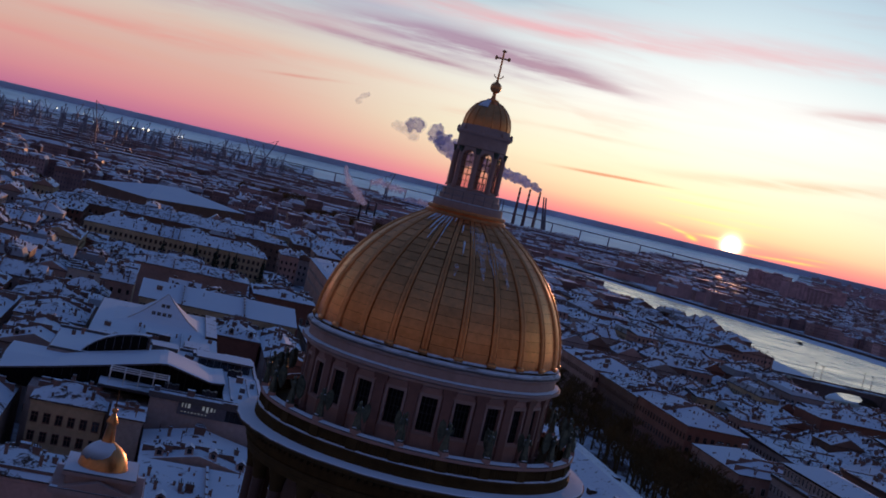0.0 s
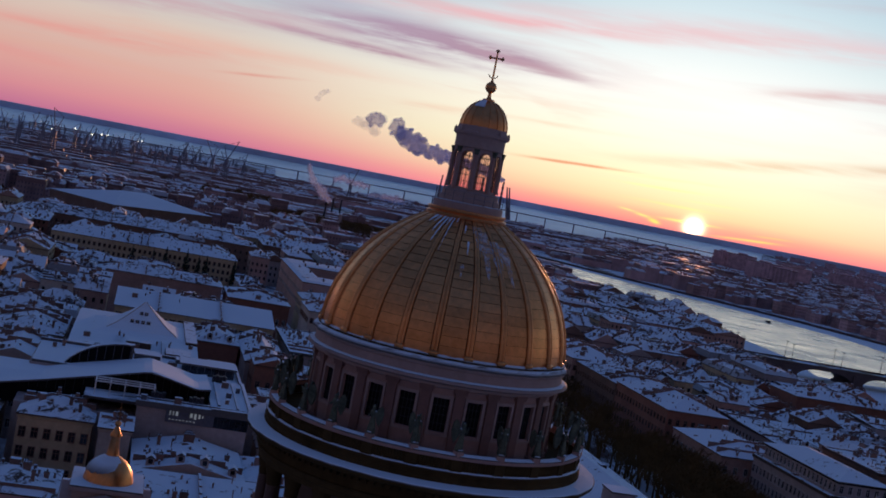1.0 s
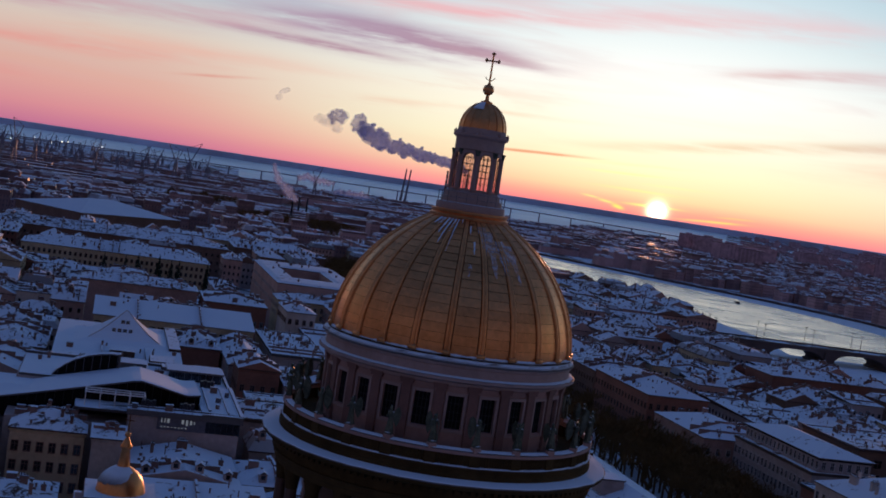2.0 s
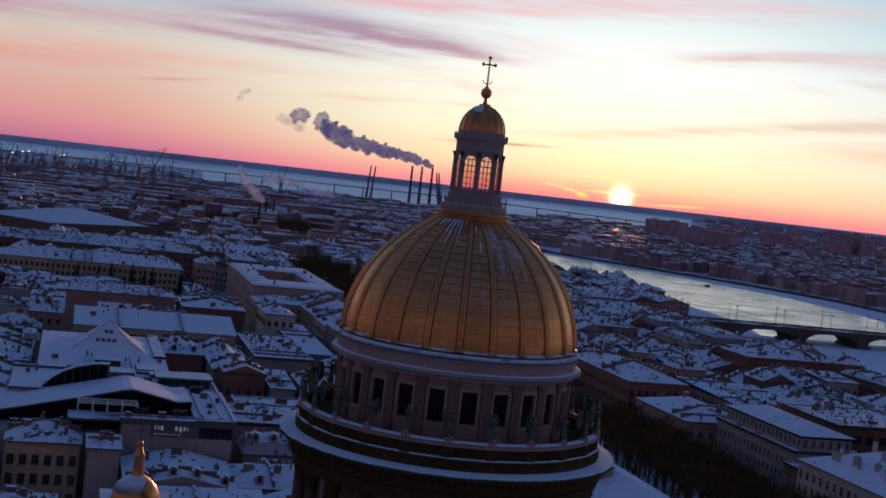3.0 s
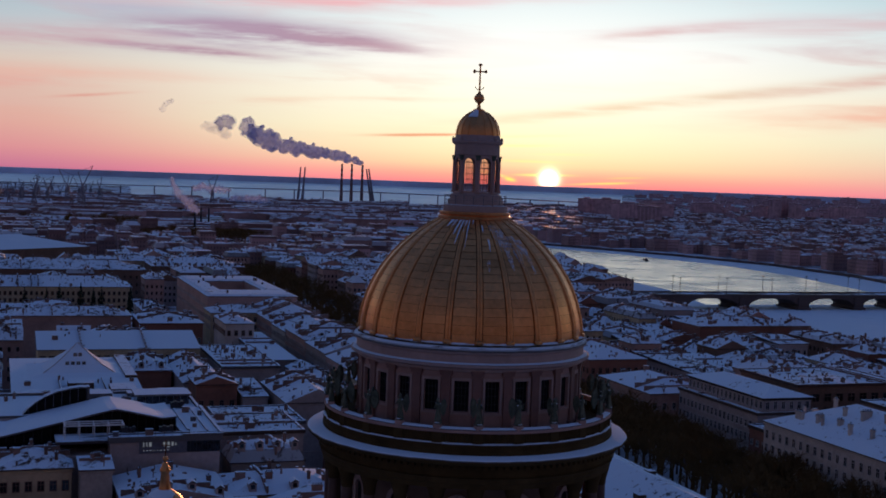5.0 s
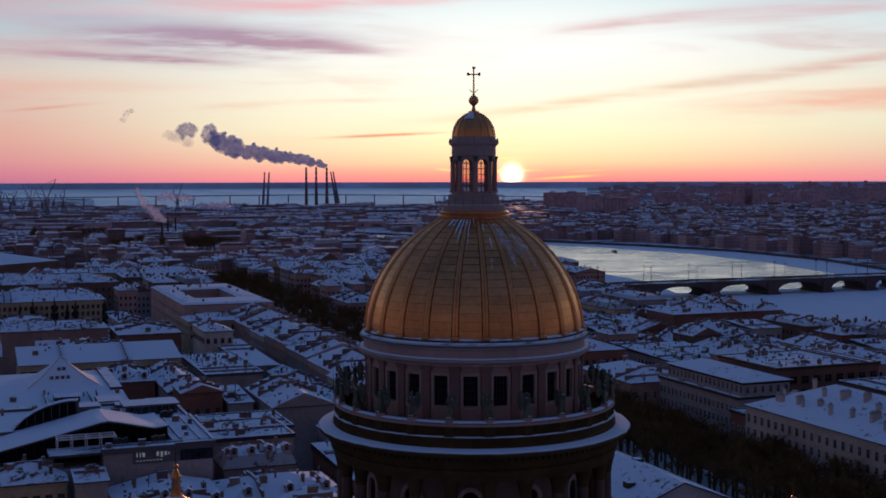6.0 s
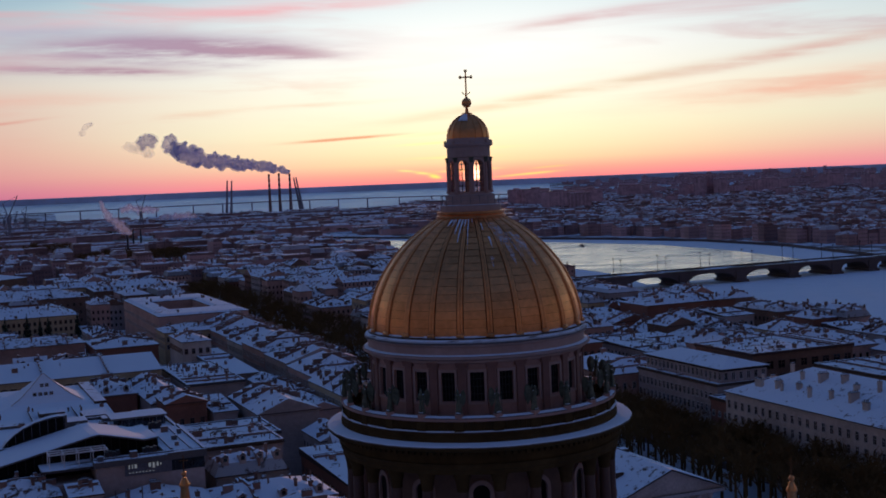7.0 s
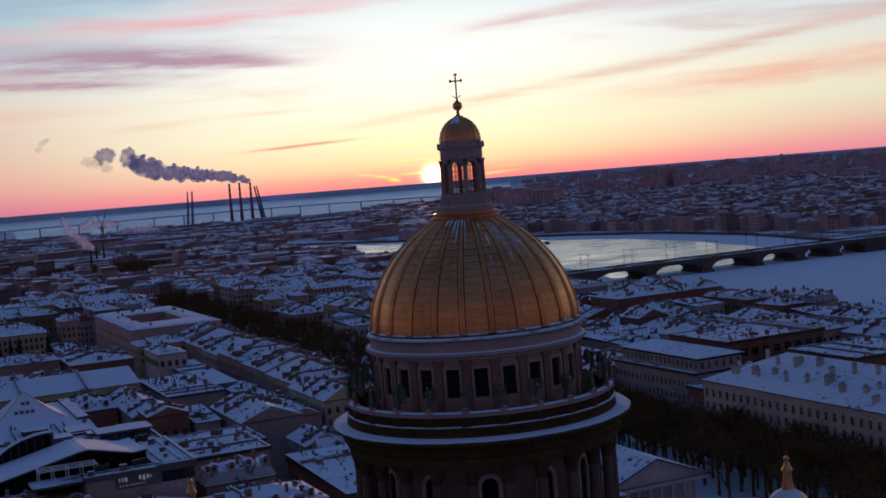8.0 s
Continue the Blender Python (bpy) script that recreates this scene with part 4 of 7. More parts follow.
bell_tower(36.2, 3.0, 46.3)


# ======== houses ========
def window_mesh(name, w, h, casing=M_TRIM):
    """A window with a proud surround, a sill, mullion and transom round four recessed panes, as one sheet of steps; it looks along -y."""
    c, b = 0.16, 0.05
    xs = [-w / 2 - c, -w / 2, -b, b, w / 2, w / 2 + c]
    zs = [-0.24, -0.04, h * 0.62, h * 0.62 + 2 * b, h, h + c]
    deep = {}
    for i in range(5):
        for j in range(5):
            deep[i, j] = -0.22 if j == 0 else -0.03 if i in (1, 3) and j in (1, 3) else -0.12 if i in (0, 4) or j == 4 else -0.07
    g = Mesh()
    for (i, j), y in deep.items():
        x0, x1, z0, z1 = xs[i], xs[i + 1], zs[j], zs[j + 1]
        g.face([(x0, y, z0), (x1, y, z0), (x1, y, z1), (x0, y, z1)], 1 if y == -0.03 else 0)
        for k, (p, q) in (((i + 1, j), ((x1, z0), (x1, z1))), ((i, j + 1), ((x0, z1), (x1, z1))), ((i - 1, j), ((x0, z0), (x0, z1))), ((i, j - 1), ((x0, z0), (x1, z0)))):
            y2 = deep.get(k, 0.03)
            if y2 > y:
                g.face([(p[0], y, p[1]), (q[0], y, q[1]), (q[0], y2, q[1]), (p[0], y2, p[1])])
    return g.make(name, casing, M_GLASS)


W_TALL = window_mesh("window", 1.15, 2.1)
W_LOW = window_mesh("window", 1.1, 1.5)
W_WIDE = window_mesh("window", 2.2, 1.6, casing=FACADES[1])
W_DARK = window_mesh("window", 1.2, 1.9, casing=FACADES[5])


def chimney_meshes(body):
    out = []
    for w, d, h, pots in ((0.75, 0.6, 1.6, 1), (1.5, 0.65, 1.4, 3), (0.65, 0.65, 2.0, 1), (2.2, 0.7, 1.5, 4), (0.9, 0.9, 1.1, 2)):
        g = Mesh()
        g.box(-w / 2, w / 2, -d / 2, d / 2, -2.0, h, 0)
        g.box(-w / 2 - 0.1, w / 2 + 0.1, -d / 2 - 0.1, d / 2 + 0.1, h - 0.35, h - 0.15, 0)
        g.box(-w / 2 - 0.06, w / 2 + 0.06, -d / 2 - 0.06, d / 2 + 0.06, h, h + 0.14, 1, taper=0.05)
        for k in range(pots):
            x = (k - (pots - 1) / 2) * w / max(pots, 1)
            g.tube((x, 0, h), (x, 0, h + 0.45), 0.13, 0.11, 6, 2)
        out.append(g.make("chimney", body, M_SNOW, M_IRON))
    return out


CHIMNEYS = chimney_meshes(M_BRICK_STACK)
CHIMNEYS_PALE = chimney_meshes(FACADES[4])


def dormer_mesh():
    g = Mesh()
    g.box(-0.8, 0.8, -0.9, 1.6, -1.2, 1.0, 0)
    g.box(-0.45, 0.45, -0.95, -0.88, -0.1, 0.85, 1)
    g.quads([(-1.0, -1.1, 1.0), (1.0, -1.1, 1.0), (1.0, 1.7, 1.0), (-1.0, 1.7, 1.0), (0, -1.1, 1.65), (0, 1.7, 1.65)], [(0, 1, 4), (3, 5, 2), (1, 2, 5, 4), (0, 4, 5, 3)], 2)
    return g.make("dormer", FACADES[2], M_GLASS, M_SNOW)


DORMER = dormer_mesh()


def roof_faces(g, a, b, h, rh, kind, over=0.45, mat=0):
    """A roof over the plan |x| < a, |y| < b at height h; it returns the height at a place."""
    A, B = a + over, b + over
    t = 0.3
    if kind == "flat":
        g.stack(a, b, [(0, h - 0.4), (over, h - 0.4), (over, h + 0.55), (-0.2, h + 0.55), (-0.25, h + 0.25)], mat)
        return lambda x, y: h + 0.25
    g.quads([(-A, -B, h - t), (A, -B, h - t), (A, B, h - t), (-A, B, h - t), (-A, -B, h), (A, -B, h), (A, B, h), (-A, B, h)], [(3, 2, 1, 0), (0, 1, 5, 4), (1, 2, 6, 5), (2, 3, 7, 6), (3, 0, 4, 7)], mat)
    if kind == "shed":
        g.quads([(-A, -B, h), (A, -B, h), (A, B, h + rh), (-A, B, h + rh), (-A, B, h), (A, B, h)], [(0, 1, 2, 3), (1, 5, 2), (0, 3, 4), (5, 4, 3, 2)], mat)
        return lambda x, y: h + rh * (y + B) / (2 * B)
    if kind == "mansard":
        s = min(1.6, A * 0.4, B * 0.4)
        k = rh * 0.65
        q = [(-A, -B, h), (A, -B, h), (A, B, h), (-A, B, h), (-A + s, -B + s, h + k), (A - s, -B + s, h + k), (A - s, B - s, h + k), (-A + s, B - s, h + k)]
        g.quads(q, [(0, 1, 5, 4), (1, 2, 6, 5), (2, 3, 7, 6), (3, 0, 4, 7)], mat)
        A2, B2, h2, r2 = A - s, B - s, h + k, rh - k
    else:
        A2, B2, h2, r2 = A, B, h, rh
    long_x = A2 >= B2
    run = max(A2, B2) - (min(A2, B2) if kind != "gable" else 0.0)
    run = max(run, 0.2)
    e0, e1 = ((-run, 0), (run, 0)) if long_x else ((0, -run), (0, run))
    q = [(-A2, -B2, h2), (A2, -B2, h2), (A2, B2, h2), (-A2, B2, h2), (*e0, h2 + r2), (*e1, h2 + r2)]
    end = 1 if kind == "gable" else mat
    if long_x:
        g.quads(q, [(0, 1, 5, 4), (2, 3, 4, 5)], mat)
        g.quads(q, [(1, 2, 5), (3, 0, 4)], end)
    else:
        g.quads(q, [(1, 2, 5, 4), (3, 0, 4, 5)], mat)
        g.quads(q, [(0, 1, 4), (2, 3, 5)], end)

    def height(x, y):
        d = min(A2 - abs(x), B2 - abs(y)) if kind != "gable" else (B2 - abs(y) if long_x else A2 - abs(x))
        return h2 + r2 * max(0, min(1, d / min(A2, B2)))
    return height


def roof_clutter(rr, a, b, height, n, walls):
    """Vents, hatches, pipes, rails and the fire walls between lofts, with snow on them; past telling apart one by one."""
    g = Mesh()

    def piece(x0, x1, y0, y1, z0, z1):
        g.box(x0, x1, y0, y1, z0, z1, 0)
        g.box(x0 - 0.05, x1 + 0.05, y0 - 0.05, y1 + 0.05, z1, z1 + 0.1, 1)
    for _ in range(walls):
        if a > b:
            x = rr.uniform(-a * 0.8, a * 0.8)
            for k in range(6):
                y0, y1 = -b + 2 * b * k / 6, -b + 2 * b * (k + 1) / 6
                z = max(height(x, y0), height(x, y1))
                piece(x - 0.22, x + 0.22, y0, y1, z - 1.5, z + 0.5)
        else:
            y = rr.uniform(-b * 0.8, b * 0.8)
            for k in range(6):
                x0, x1 = -a + 2 * a * k / 6, -a + 2 * a * (k + 1) / 6
                z = max(height(x0, y), height(x1, y))
                piece(x0, x1, y - 0.22, y + 0.22, z - 1.5, z + 0.5)
    for _ in range(n):
        x, y = rr.uniform(-a + 0.8, a - 0.8), rr.uniform(-b + 0.8, b - 0.8)
        z = height(x, y)
        kind = rr.random()
        if kind < 0.45:
            w, d, h = rr.uniform(0.25, 0.6), rr.uniform(0.25, 0.6), rr.uniform(0.3, 0.9)
            piece(x - w / 2, x + w / 2, y - d / 2, y + d / 2, z - 0.6, z + h)
        elif kind < 0.72:
            g.tube((x, y, z - 0.4), (x, y, z + rr.uniform(0.8, 1.8)), 0.12, 0.12, 5, 0)
        elif kind < 0.95:
            w = rr.uniform(0.3, 0.7)
            g.box(x - w, x + w, y - 0.4, y + 0.4, z - 0.5, z + 0.22, 0)
        else:
            w, d, h = rr.uniform(1.2, 2.2), rr.uniform(1.0, 1.8), rr.uniform(1.0, 1.7)
            piece(x - w / 2, x + w / 2, y - d / 2, y + d / 2, z - 1.0, z + h)
    return g.make("roof_clutter", M_BRICK_STACK, M_SNOW)


GROUP = "houses of the old town"


def house(u0, u1, v0, v1, h, kind="hip", rh=4.0, wall=0, label="", roof=M_ROOF, storeys=0, first=3.0, sides=("front",), chimneys=3, dormers=0, seed=0, windows=W_TALL, pitch=2.9, court=None, top=0.7, name="house", z0=-0.15, single=True, category="house", group=GROUP, clutter=None, stacks=CHIMNEYS):
    """A house with the plan u0..u1, v0..v1 along the streets' grid, eaves at h. sides: front (-v), left (-u), right (+u)."""
    rr = random.Random(seed * 7919 + int(u0 * 13 + v0 * 7))
    a, b = (u1 - u0) / 2, (v1 - v0) / 2
    t = thing(name, town((u0 + u1) / 2, (v0 + v1) / 2), label or "plastered town house with a snow-covered roof", category, group)
    g = Mesh()
    if court:
        ca, cb = court
        for x0, x1, y0, y1 in ((-a, a, -b, -cb), (-a, a, cb, b), (-a, -ca, -cb, cb), (ca, a, -cb, cb)):
            g.box(x0, x1, y0, y1, z0, h)
    else:
        prof = [(0, z0)]
        if h > 14:
            prof += [(0, 5.0), (0.14, 5.05), (0.14, 5.3), (0, 5.35)]
        prof += [(0, h - 1.0), (0.18, h - 0.9), (0.18, h - 0.6), (0.34, h - 0.45), (0.34, h - 0.02)]
        g.stack(a, b, prof)
    wall_ob = part("wall", g.make("wall", FACADES[wall] if isinstance(wall, int) else wall), t)
    g = Mesh()
    if court:
        ca, cb = court
        for i, (x0, x1, y0, y1) in enumerate(((-a, a, -b, -cb), (-a, a, cb, b), (-a, -ca, -cb, cb), (ca, a, -cb, cb))):
            g.box(x0 - (0.4 if i != 3 else 0), x1 + (0.4 if i != 2 else 0), y0 - (0.4 if i == 0 else 0), y1 + (0.4 if i == 1 else 0), h, h + 0.35 + 0.02 * i)
            g.box(x0 + 1, x1 - 1, y0 + 1, y1 - 1, h + 0.35, h + 1.2, taper=1.2)
        height = lambda x, y: h + 1.0
    else:
        height = roof_faces(g, a, b, h, rh, kind)
    roof_ob = part("roof", g.make("roof", roof, FACADES[wall] if isinstance(wall, int) else wall), t)
    for k in range(chimneys):
        for _ in range(6):
            x, y = rr.uniform(-a + 1.5, a - 1.5), rr.uniform(-b + 1.5, b - 1.5)
            if not court or abs(x) > court[0] + 1 or abs(y) > court[1] + 1:
                break
        part("chimney", rr.choice(stacks), t, at=pose(x, y, height(x, y), 0, 0, rr.choice((0, 90))))
    if clutter is None:
        clutter = int(4 * a * b / 22)
    if clutter and not court:
        part("roof_clutter", roof_clutter(rr, a, b, height, clutter, 1 + int(max(a, b) / 16)), t, kind="stuff")
    for k in range(dormers):
        x = -a + (k + 0.5 + 0.15 * rr.random()) * 2 * a / dormers
        part("dormer", DORMER, t, at=pose(x, -b + 1.8, height(x, -b + 1.8) + 0.4))
    if storeys:
        step = (h - top - first) / storeys
        joined = Mesh()
        for side in sides:
            half = a if side in ("front", "back") else b
            n = max(1, int(2 * half / pitch))
            for j in range(storeys):
                for k in range(n):
                    s = -half + (k + 0.5) * 2 * half / n
                    z = first + j * step
                    m = {"front": pose(s, -b - 0.01, z), "left": pose(-a - 0.01, s, z, 0, 0, -90), "right": pose(a + 0.01, s, z, 0, 0, 90)}[side]
                    if single:
                        part("window", windows, wall_ob, at=m)
                    else:
                        w, hh = 0.55, min(1.8, step * 0.6)
                        joined.face([m @ Vector(p) for p in ((-w, -0.05, 0), (w, -0.05, 0), (w, -0.05, hh), (-w, -0.05, hh))])
        if joined.f:
            part("glazing", joined.make("glazing", M_GLASS), wall_ob, kind="stuff")
    return t


TAKEN = []


def take(u0, u1, v0, v1, pad=3):
    TAKEN.append((u0 - pad, u1 + pad, v0 - pad, v1 + pad))


def put_house(u0, u1, v0, v1, *args, **kw):
    take(u0, u1, v0, v1)
    return house(u0, u1, v0, v1, *args, **kw)


FL = ("front", "left")
FR = ("front", "right")
# right of the boulevard
palace = put_house(157, 192, 97, 177, 23, "hip", 7.5, 4, "long pale palace with rows of windows and a snowy hipped roof", storeys=5, first=3.0, sides=FL, chimneys=6, dormers=0, pitch=3.2, seed=1, category="palace", clutter=0, stacks=CHIMNEYS_PALE, roof=M_PATCHY)
for k in range(20):
    x, y = (-12.5, -6.0)[k % 2] + 1.2 * ((k * 7) % 3), -36 + 3.7 * k
    part("chimney", CHIMNEYS_PALE[k % len(CHIMNEYS_PALE)], palace, at=pose(x, y, 23 + 7.5 * min(1, (17.95 - abs(x)) / 17.95, (40.4 - abs(y)) / 17.95), 0, 0, 90 * (k % 3 == 0)) @ Matrix.Scale(1.35, 4))
put_house(166, 196, 179.5, 198, 17, "flat", 1, 3, "low brick house with a flat snowed-over roof", storeys=3, sides=FL, chimneys=5, windows=W_LOW, seed=2)
put_house(170, 190, 200, 247, 20, "flat", 1, 2, "grey mansion with a long row of windows", storeys=4, first=3, sides=FL, chimneys=0, pitch=2.4, seed=3, roof=M_ROOF)
put_house(160, 186, 249, 288, 18, "hip", 4, 0, "corner house with arched windows and a hipped snowy roof", storeys=3, sides=FL, chimneys=4, pitch=3.4, seed=4)
put_house(193, 234, 213, 246, 26, "flat", 1, 5, "dark framed house with big recessed windows", storeys=5, sides=FL, chimneys=8, pitch=4.2, windows=window_mesh("window", 2.6, 2.4, casing=FACADES[5]), seed=5, roof=M_ROOF_WORN)
put_house(200, 232, 160, 190, 25, "flat", 1, 5, "dark house with a glazed attic round a flat roof", storeys=4, sides=FL, chimneys=4, pitch=4, windows=W_DARK, seed=6)
put_house(162, 186, 300, 352, 22, "hip", 4, 3, "red-brown terrace along the boulevard with a snowy roof", storeys=4, sides=FL, chimneys=7, seed=7, windows=W_DARK)
put_house(162, 188, 353, 402, 21, "hip", 4, 5, "brown terrace along the boulevard with a snowy roof", storeys=4, sides=FL, chimneys=8, seed=8, windows=W_DARK)
put_house(160, 186, 403, 455, 22, "hip", 4, 0, "rose terrace along the boulevard with a snowy roof", storeys=4, sides=FL, chimneys=7, seed=9, windows=W_DARK)
put_house(267, 318, 398, 424, 22, "hip", 3, 3, "long red-brick block with a bare front", storeys=0, chimneys=9, seed=10)
# left of the boulevard
for k, (v0, v1, rh) in enumerate(((304, 338, 6), (339, 372, 5), (373, 410, 6), (411, 440, 5), (441, 475, 6), (476, 506, 5))):
    put_house(70, 98 - (k == 0) * 6, v0, v1, 19 + (k % 3) * 0.7, "gable" if k % 2 else "hip", rh, (0, 2, 0, 4, 0, 2)[k], "plastered row house with a steep snowy roof beside the boulevard", storeys=4, sides=FL, chimneys=5, dormers=2, seed=20 + k)
put_house(48, 60, 343, 416, 17, "shed", 1.2, 2, "long low block with a smooth snowed-over roof", storeys=2, sides=FL, chimneys=2, windows=W_LOW, seed=30, roof=M_SNOW, clutter=4)
put_house(55, 66, 262, 340, 15, "gable", 2.5, 0, "narrow low block beside the street", storeys=3, sides=FL, chimneys=6, windows=W_LOW, seed=31)
put_house(42, 54, 399, 428, 24, "hip", 2.5, 4, "small square tower house with a hipped roof", storeys=1, first=19, sides=FL, chimneys=1, seed=32, windows=W_DARK)
put_house(50, 95, 499, 612, 25, "flat", 1, 0, "large grey-pink block round a courtyard", storeys=2, first=14, sides=FL, chimneys=14, court=(11, 28), seed=33, pitch=4, windows=W_LOW)
put_house(48, 74, 474, 497, 20, "hip", 3, 1, "ochre house with a hipped snowy roof", storeys=2, first=12, sides=FL, chimneys=3, seed=34)
put_house(33, 52, 238, 276, 20, "gable", 4, 2, "grey house with a blank end wall", storeys=3, sides=("left",), chimneys=5, seed=35, windows=W_DARK)
put_house(23.5, 31, 256, 281, 19, "shed", 1.5, 2, "narrow grey house with a snowy lean-to roof", chimneys=4, seed=55)
put_house(9.5, 22, 259, 276, 22.4, "gable", 2.4, 3, "brick house with a broad gable", storeys=3, sides=FL, chimneys=5, seed=36, windows=W_DARK)
put_house(-34.5, 21.5, 334, 356, 23, "shed", 3.8, 1, "long block with an unbroken sheet of roof snow", storeys=2, first=15.6, sides=FR, chimneys=0, seed=37, roof=M_SNOW, pitch=3.1, clutter=5, top=0.3, windows=W_WIDE)
put_house(-42, 9, 455, 476, 21, "hip", 3, 0, "long rose-grey block with a bare wall", chimneys=7, seed=38)
put_house(11, 38, 434, 470, 20, "hip", 3, 3, "brown brick house with a snowy roof", storeys=2, sides=FL, chimneys=6, seed=39)
put_house(-80, 28, 645, 682, 16, "hip", 5, 1, "ochre barrack with a broad snowy roof behind firs", storeys=3, sides=("front",), chimneys=6, seed=40, windows=W_DARK)
put_house(-110, 46, 735, 771, 19, "hip", 5, 5, "long brown barrack with a snowy roof", storeys=3, sides=FR, chimneys=12, dormers=0, seed=41, windows=W_DARK, pitch=4)
put_house(52, 116, 757, 800, 20, "hip", 5, 5, "long dark brown warehouse with dormers in the snow", chimneys=4, dormers=14, seed=42)
take(-120, 34, 868, 1010)
hall = house(-52, 52, -40, 40, 20, "hip", 9, 5, "vast hall with a plain hipped roof of snow", chimneys=0, seed=43, roof=M_SNOW, category="hall", clutter=0)
hall.matrix_basis = town(-41, 957, 0, 40.5)
put_house(2, 24, 178, 201, 24, "flat", 1, 2, "grey block with a bare wall and roof boxes", chimneys=7, seed=44)
put_house(3, 20, 160, 172, 21, "mansard", 4, 2, "low house with dormers in a snowy mansard", chimneys=3, dormers=4, seed=45)
put_house(-48, -33, 149, 164, 24, "hip", 3, 1, "ochre apartment house with tall dark windows", storeys=5, first=3, sides=FR, chimneys=7, seed=46, windows=W_DARK, pitch=2.4)
put_house(-31.5, -25, 144, 152.5, 24.5, "shed", 1, 4, "pale blank stair tower", chimneys=3, seed=47)
put_house(-24, -2, 130, 153.5, 20.5, "gable", 2.5, 2, "low house with a wide snow-covered roof", chimneys=7, dormers=4, seed=48)
put_house(-1.5, 24, 134, 153.5, 20.0, "hip", 3.0, 1, "low ochre house with a wide snowy roof", chimneys=7, dormers=3, seed=52)
put_house(-24, 2, 104, 127, 19.5, "shed", 2.0, 5, "brown rear house with a snowy lean-to roof", chimneys=6, dormers=3, seed=53)
put_house(3, 26, 106, 131, 19.0, "gable", 3.5, 0, "rose house with a steep snowy roof", chimneys=6, dormers=3, seed=54)
put_house(-52, -37, 112, 131, 18, "hip", 2, 0, "rose house with a snowy roof", chimneys=5, seed=49)
put_house(-66, -53, 140, 180, 21, "hip", 4, 2, "grey house with a snowy roof", chimneys=6, seed=50)
put_house(-67, -47, 262, 300, 21.5, "hip", 3, 4, "pale house with a snowy roof", storeys=3, sides=FR, chimneys=6, seed=56)
put_house(-66, -47, 220, 257, 20.5, "gable", 3.4, 2, "grey house with a steep snowy roof", storeys=3, sides=FR, chimneys=7, dormers=2, seed=57)
put_house(-110, -70, 255, 300, 20, "hip", 5, 0, "rose house with a wide snowy roof", storeys=3, sides=FR, chimneys=8, seed=51)

put_house(25, 44.5, 303, 357, 20.5, "flat", 1, 2, "grey block with a wide flat roof dotted with small vents", storeys=3, sides=FL, chimneys=16, seed=58, windows=W_DARK, roof=M_PATCHY, clutter=70)
put_house(8, 30, 203, 226, 21.2, "flat", 1, 2, "grey flat-roofed annexe with a bare wall", storeys=1, first=15.5, sides=("front",), chimneys=6, seed=59, windows=W_WIDE, roof=M_PATCHY, pitch=3.4)
put_house(-7, 7.5, 302, 331, 20.2, "hip", 3.2, 3, "brick house with a steep snowy roof", chimneys=6, seed=61, dormers=2)
put_house(8.5, 22, 279, 331, 19.6, "gable", 3.4, 2, "grey rear house with a snowy gable roof", chimneys=8, seed=62)
put_house(67.5, 82, 262, 301, 18.5, "gable", 4.2, 1, "ochre house with a gabled front facing the street", storeys=4, sides=FL, chimneys=5, seed=60)


def attic(u0, u1, v0, v1, z, h):
    """The set-back top storey of the grey mansion."""
    t = thing("attic_storey", town((u0 + u1) / 2, (v0 + v1) / 2), "set-back attic storey with a dark glazed band", "house")
    a, b = (u1 - u0) / 2, (v1 - v0) / 2
    g = Mesh()
    g.box(-a, a, -b, b, z - 0.2, z + h)
    part("wall", g.make("wall", FACADES[2]), t)
    g = Mesh()
    height = roof_faces(g, a, b, z + h + 0.9, 2.4, "hip", 0.9)
    part("roof", g.make("roof", M_ROOF), t)
    g = Mesh()
    g.box(-a - 0.05, a + 0.05, -b - 0.05, b + 0.05, z + h, z + h + 0.62)
    part("glazed_band", g.make("glazed_band", M_GLASS), t)
    for k in range(18):
        part("window", W_TALL, t, at=pose(-a - 0.01, -b + (k + 0.5) * 2 * b / 18, z + 1.1, 0, 0, -90))
    for k in range(6):
        part("window", W_TALL, t, at=pose(-a + (k + 0.5) * a / 3, -b - 0.01, z + 1.1))


attic(172.5, 189.5, 201, 245.5, 20.2, 3.7)


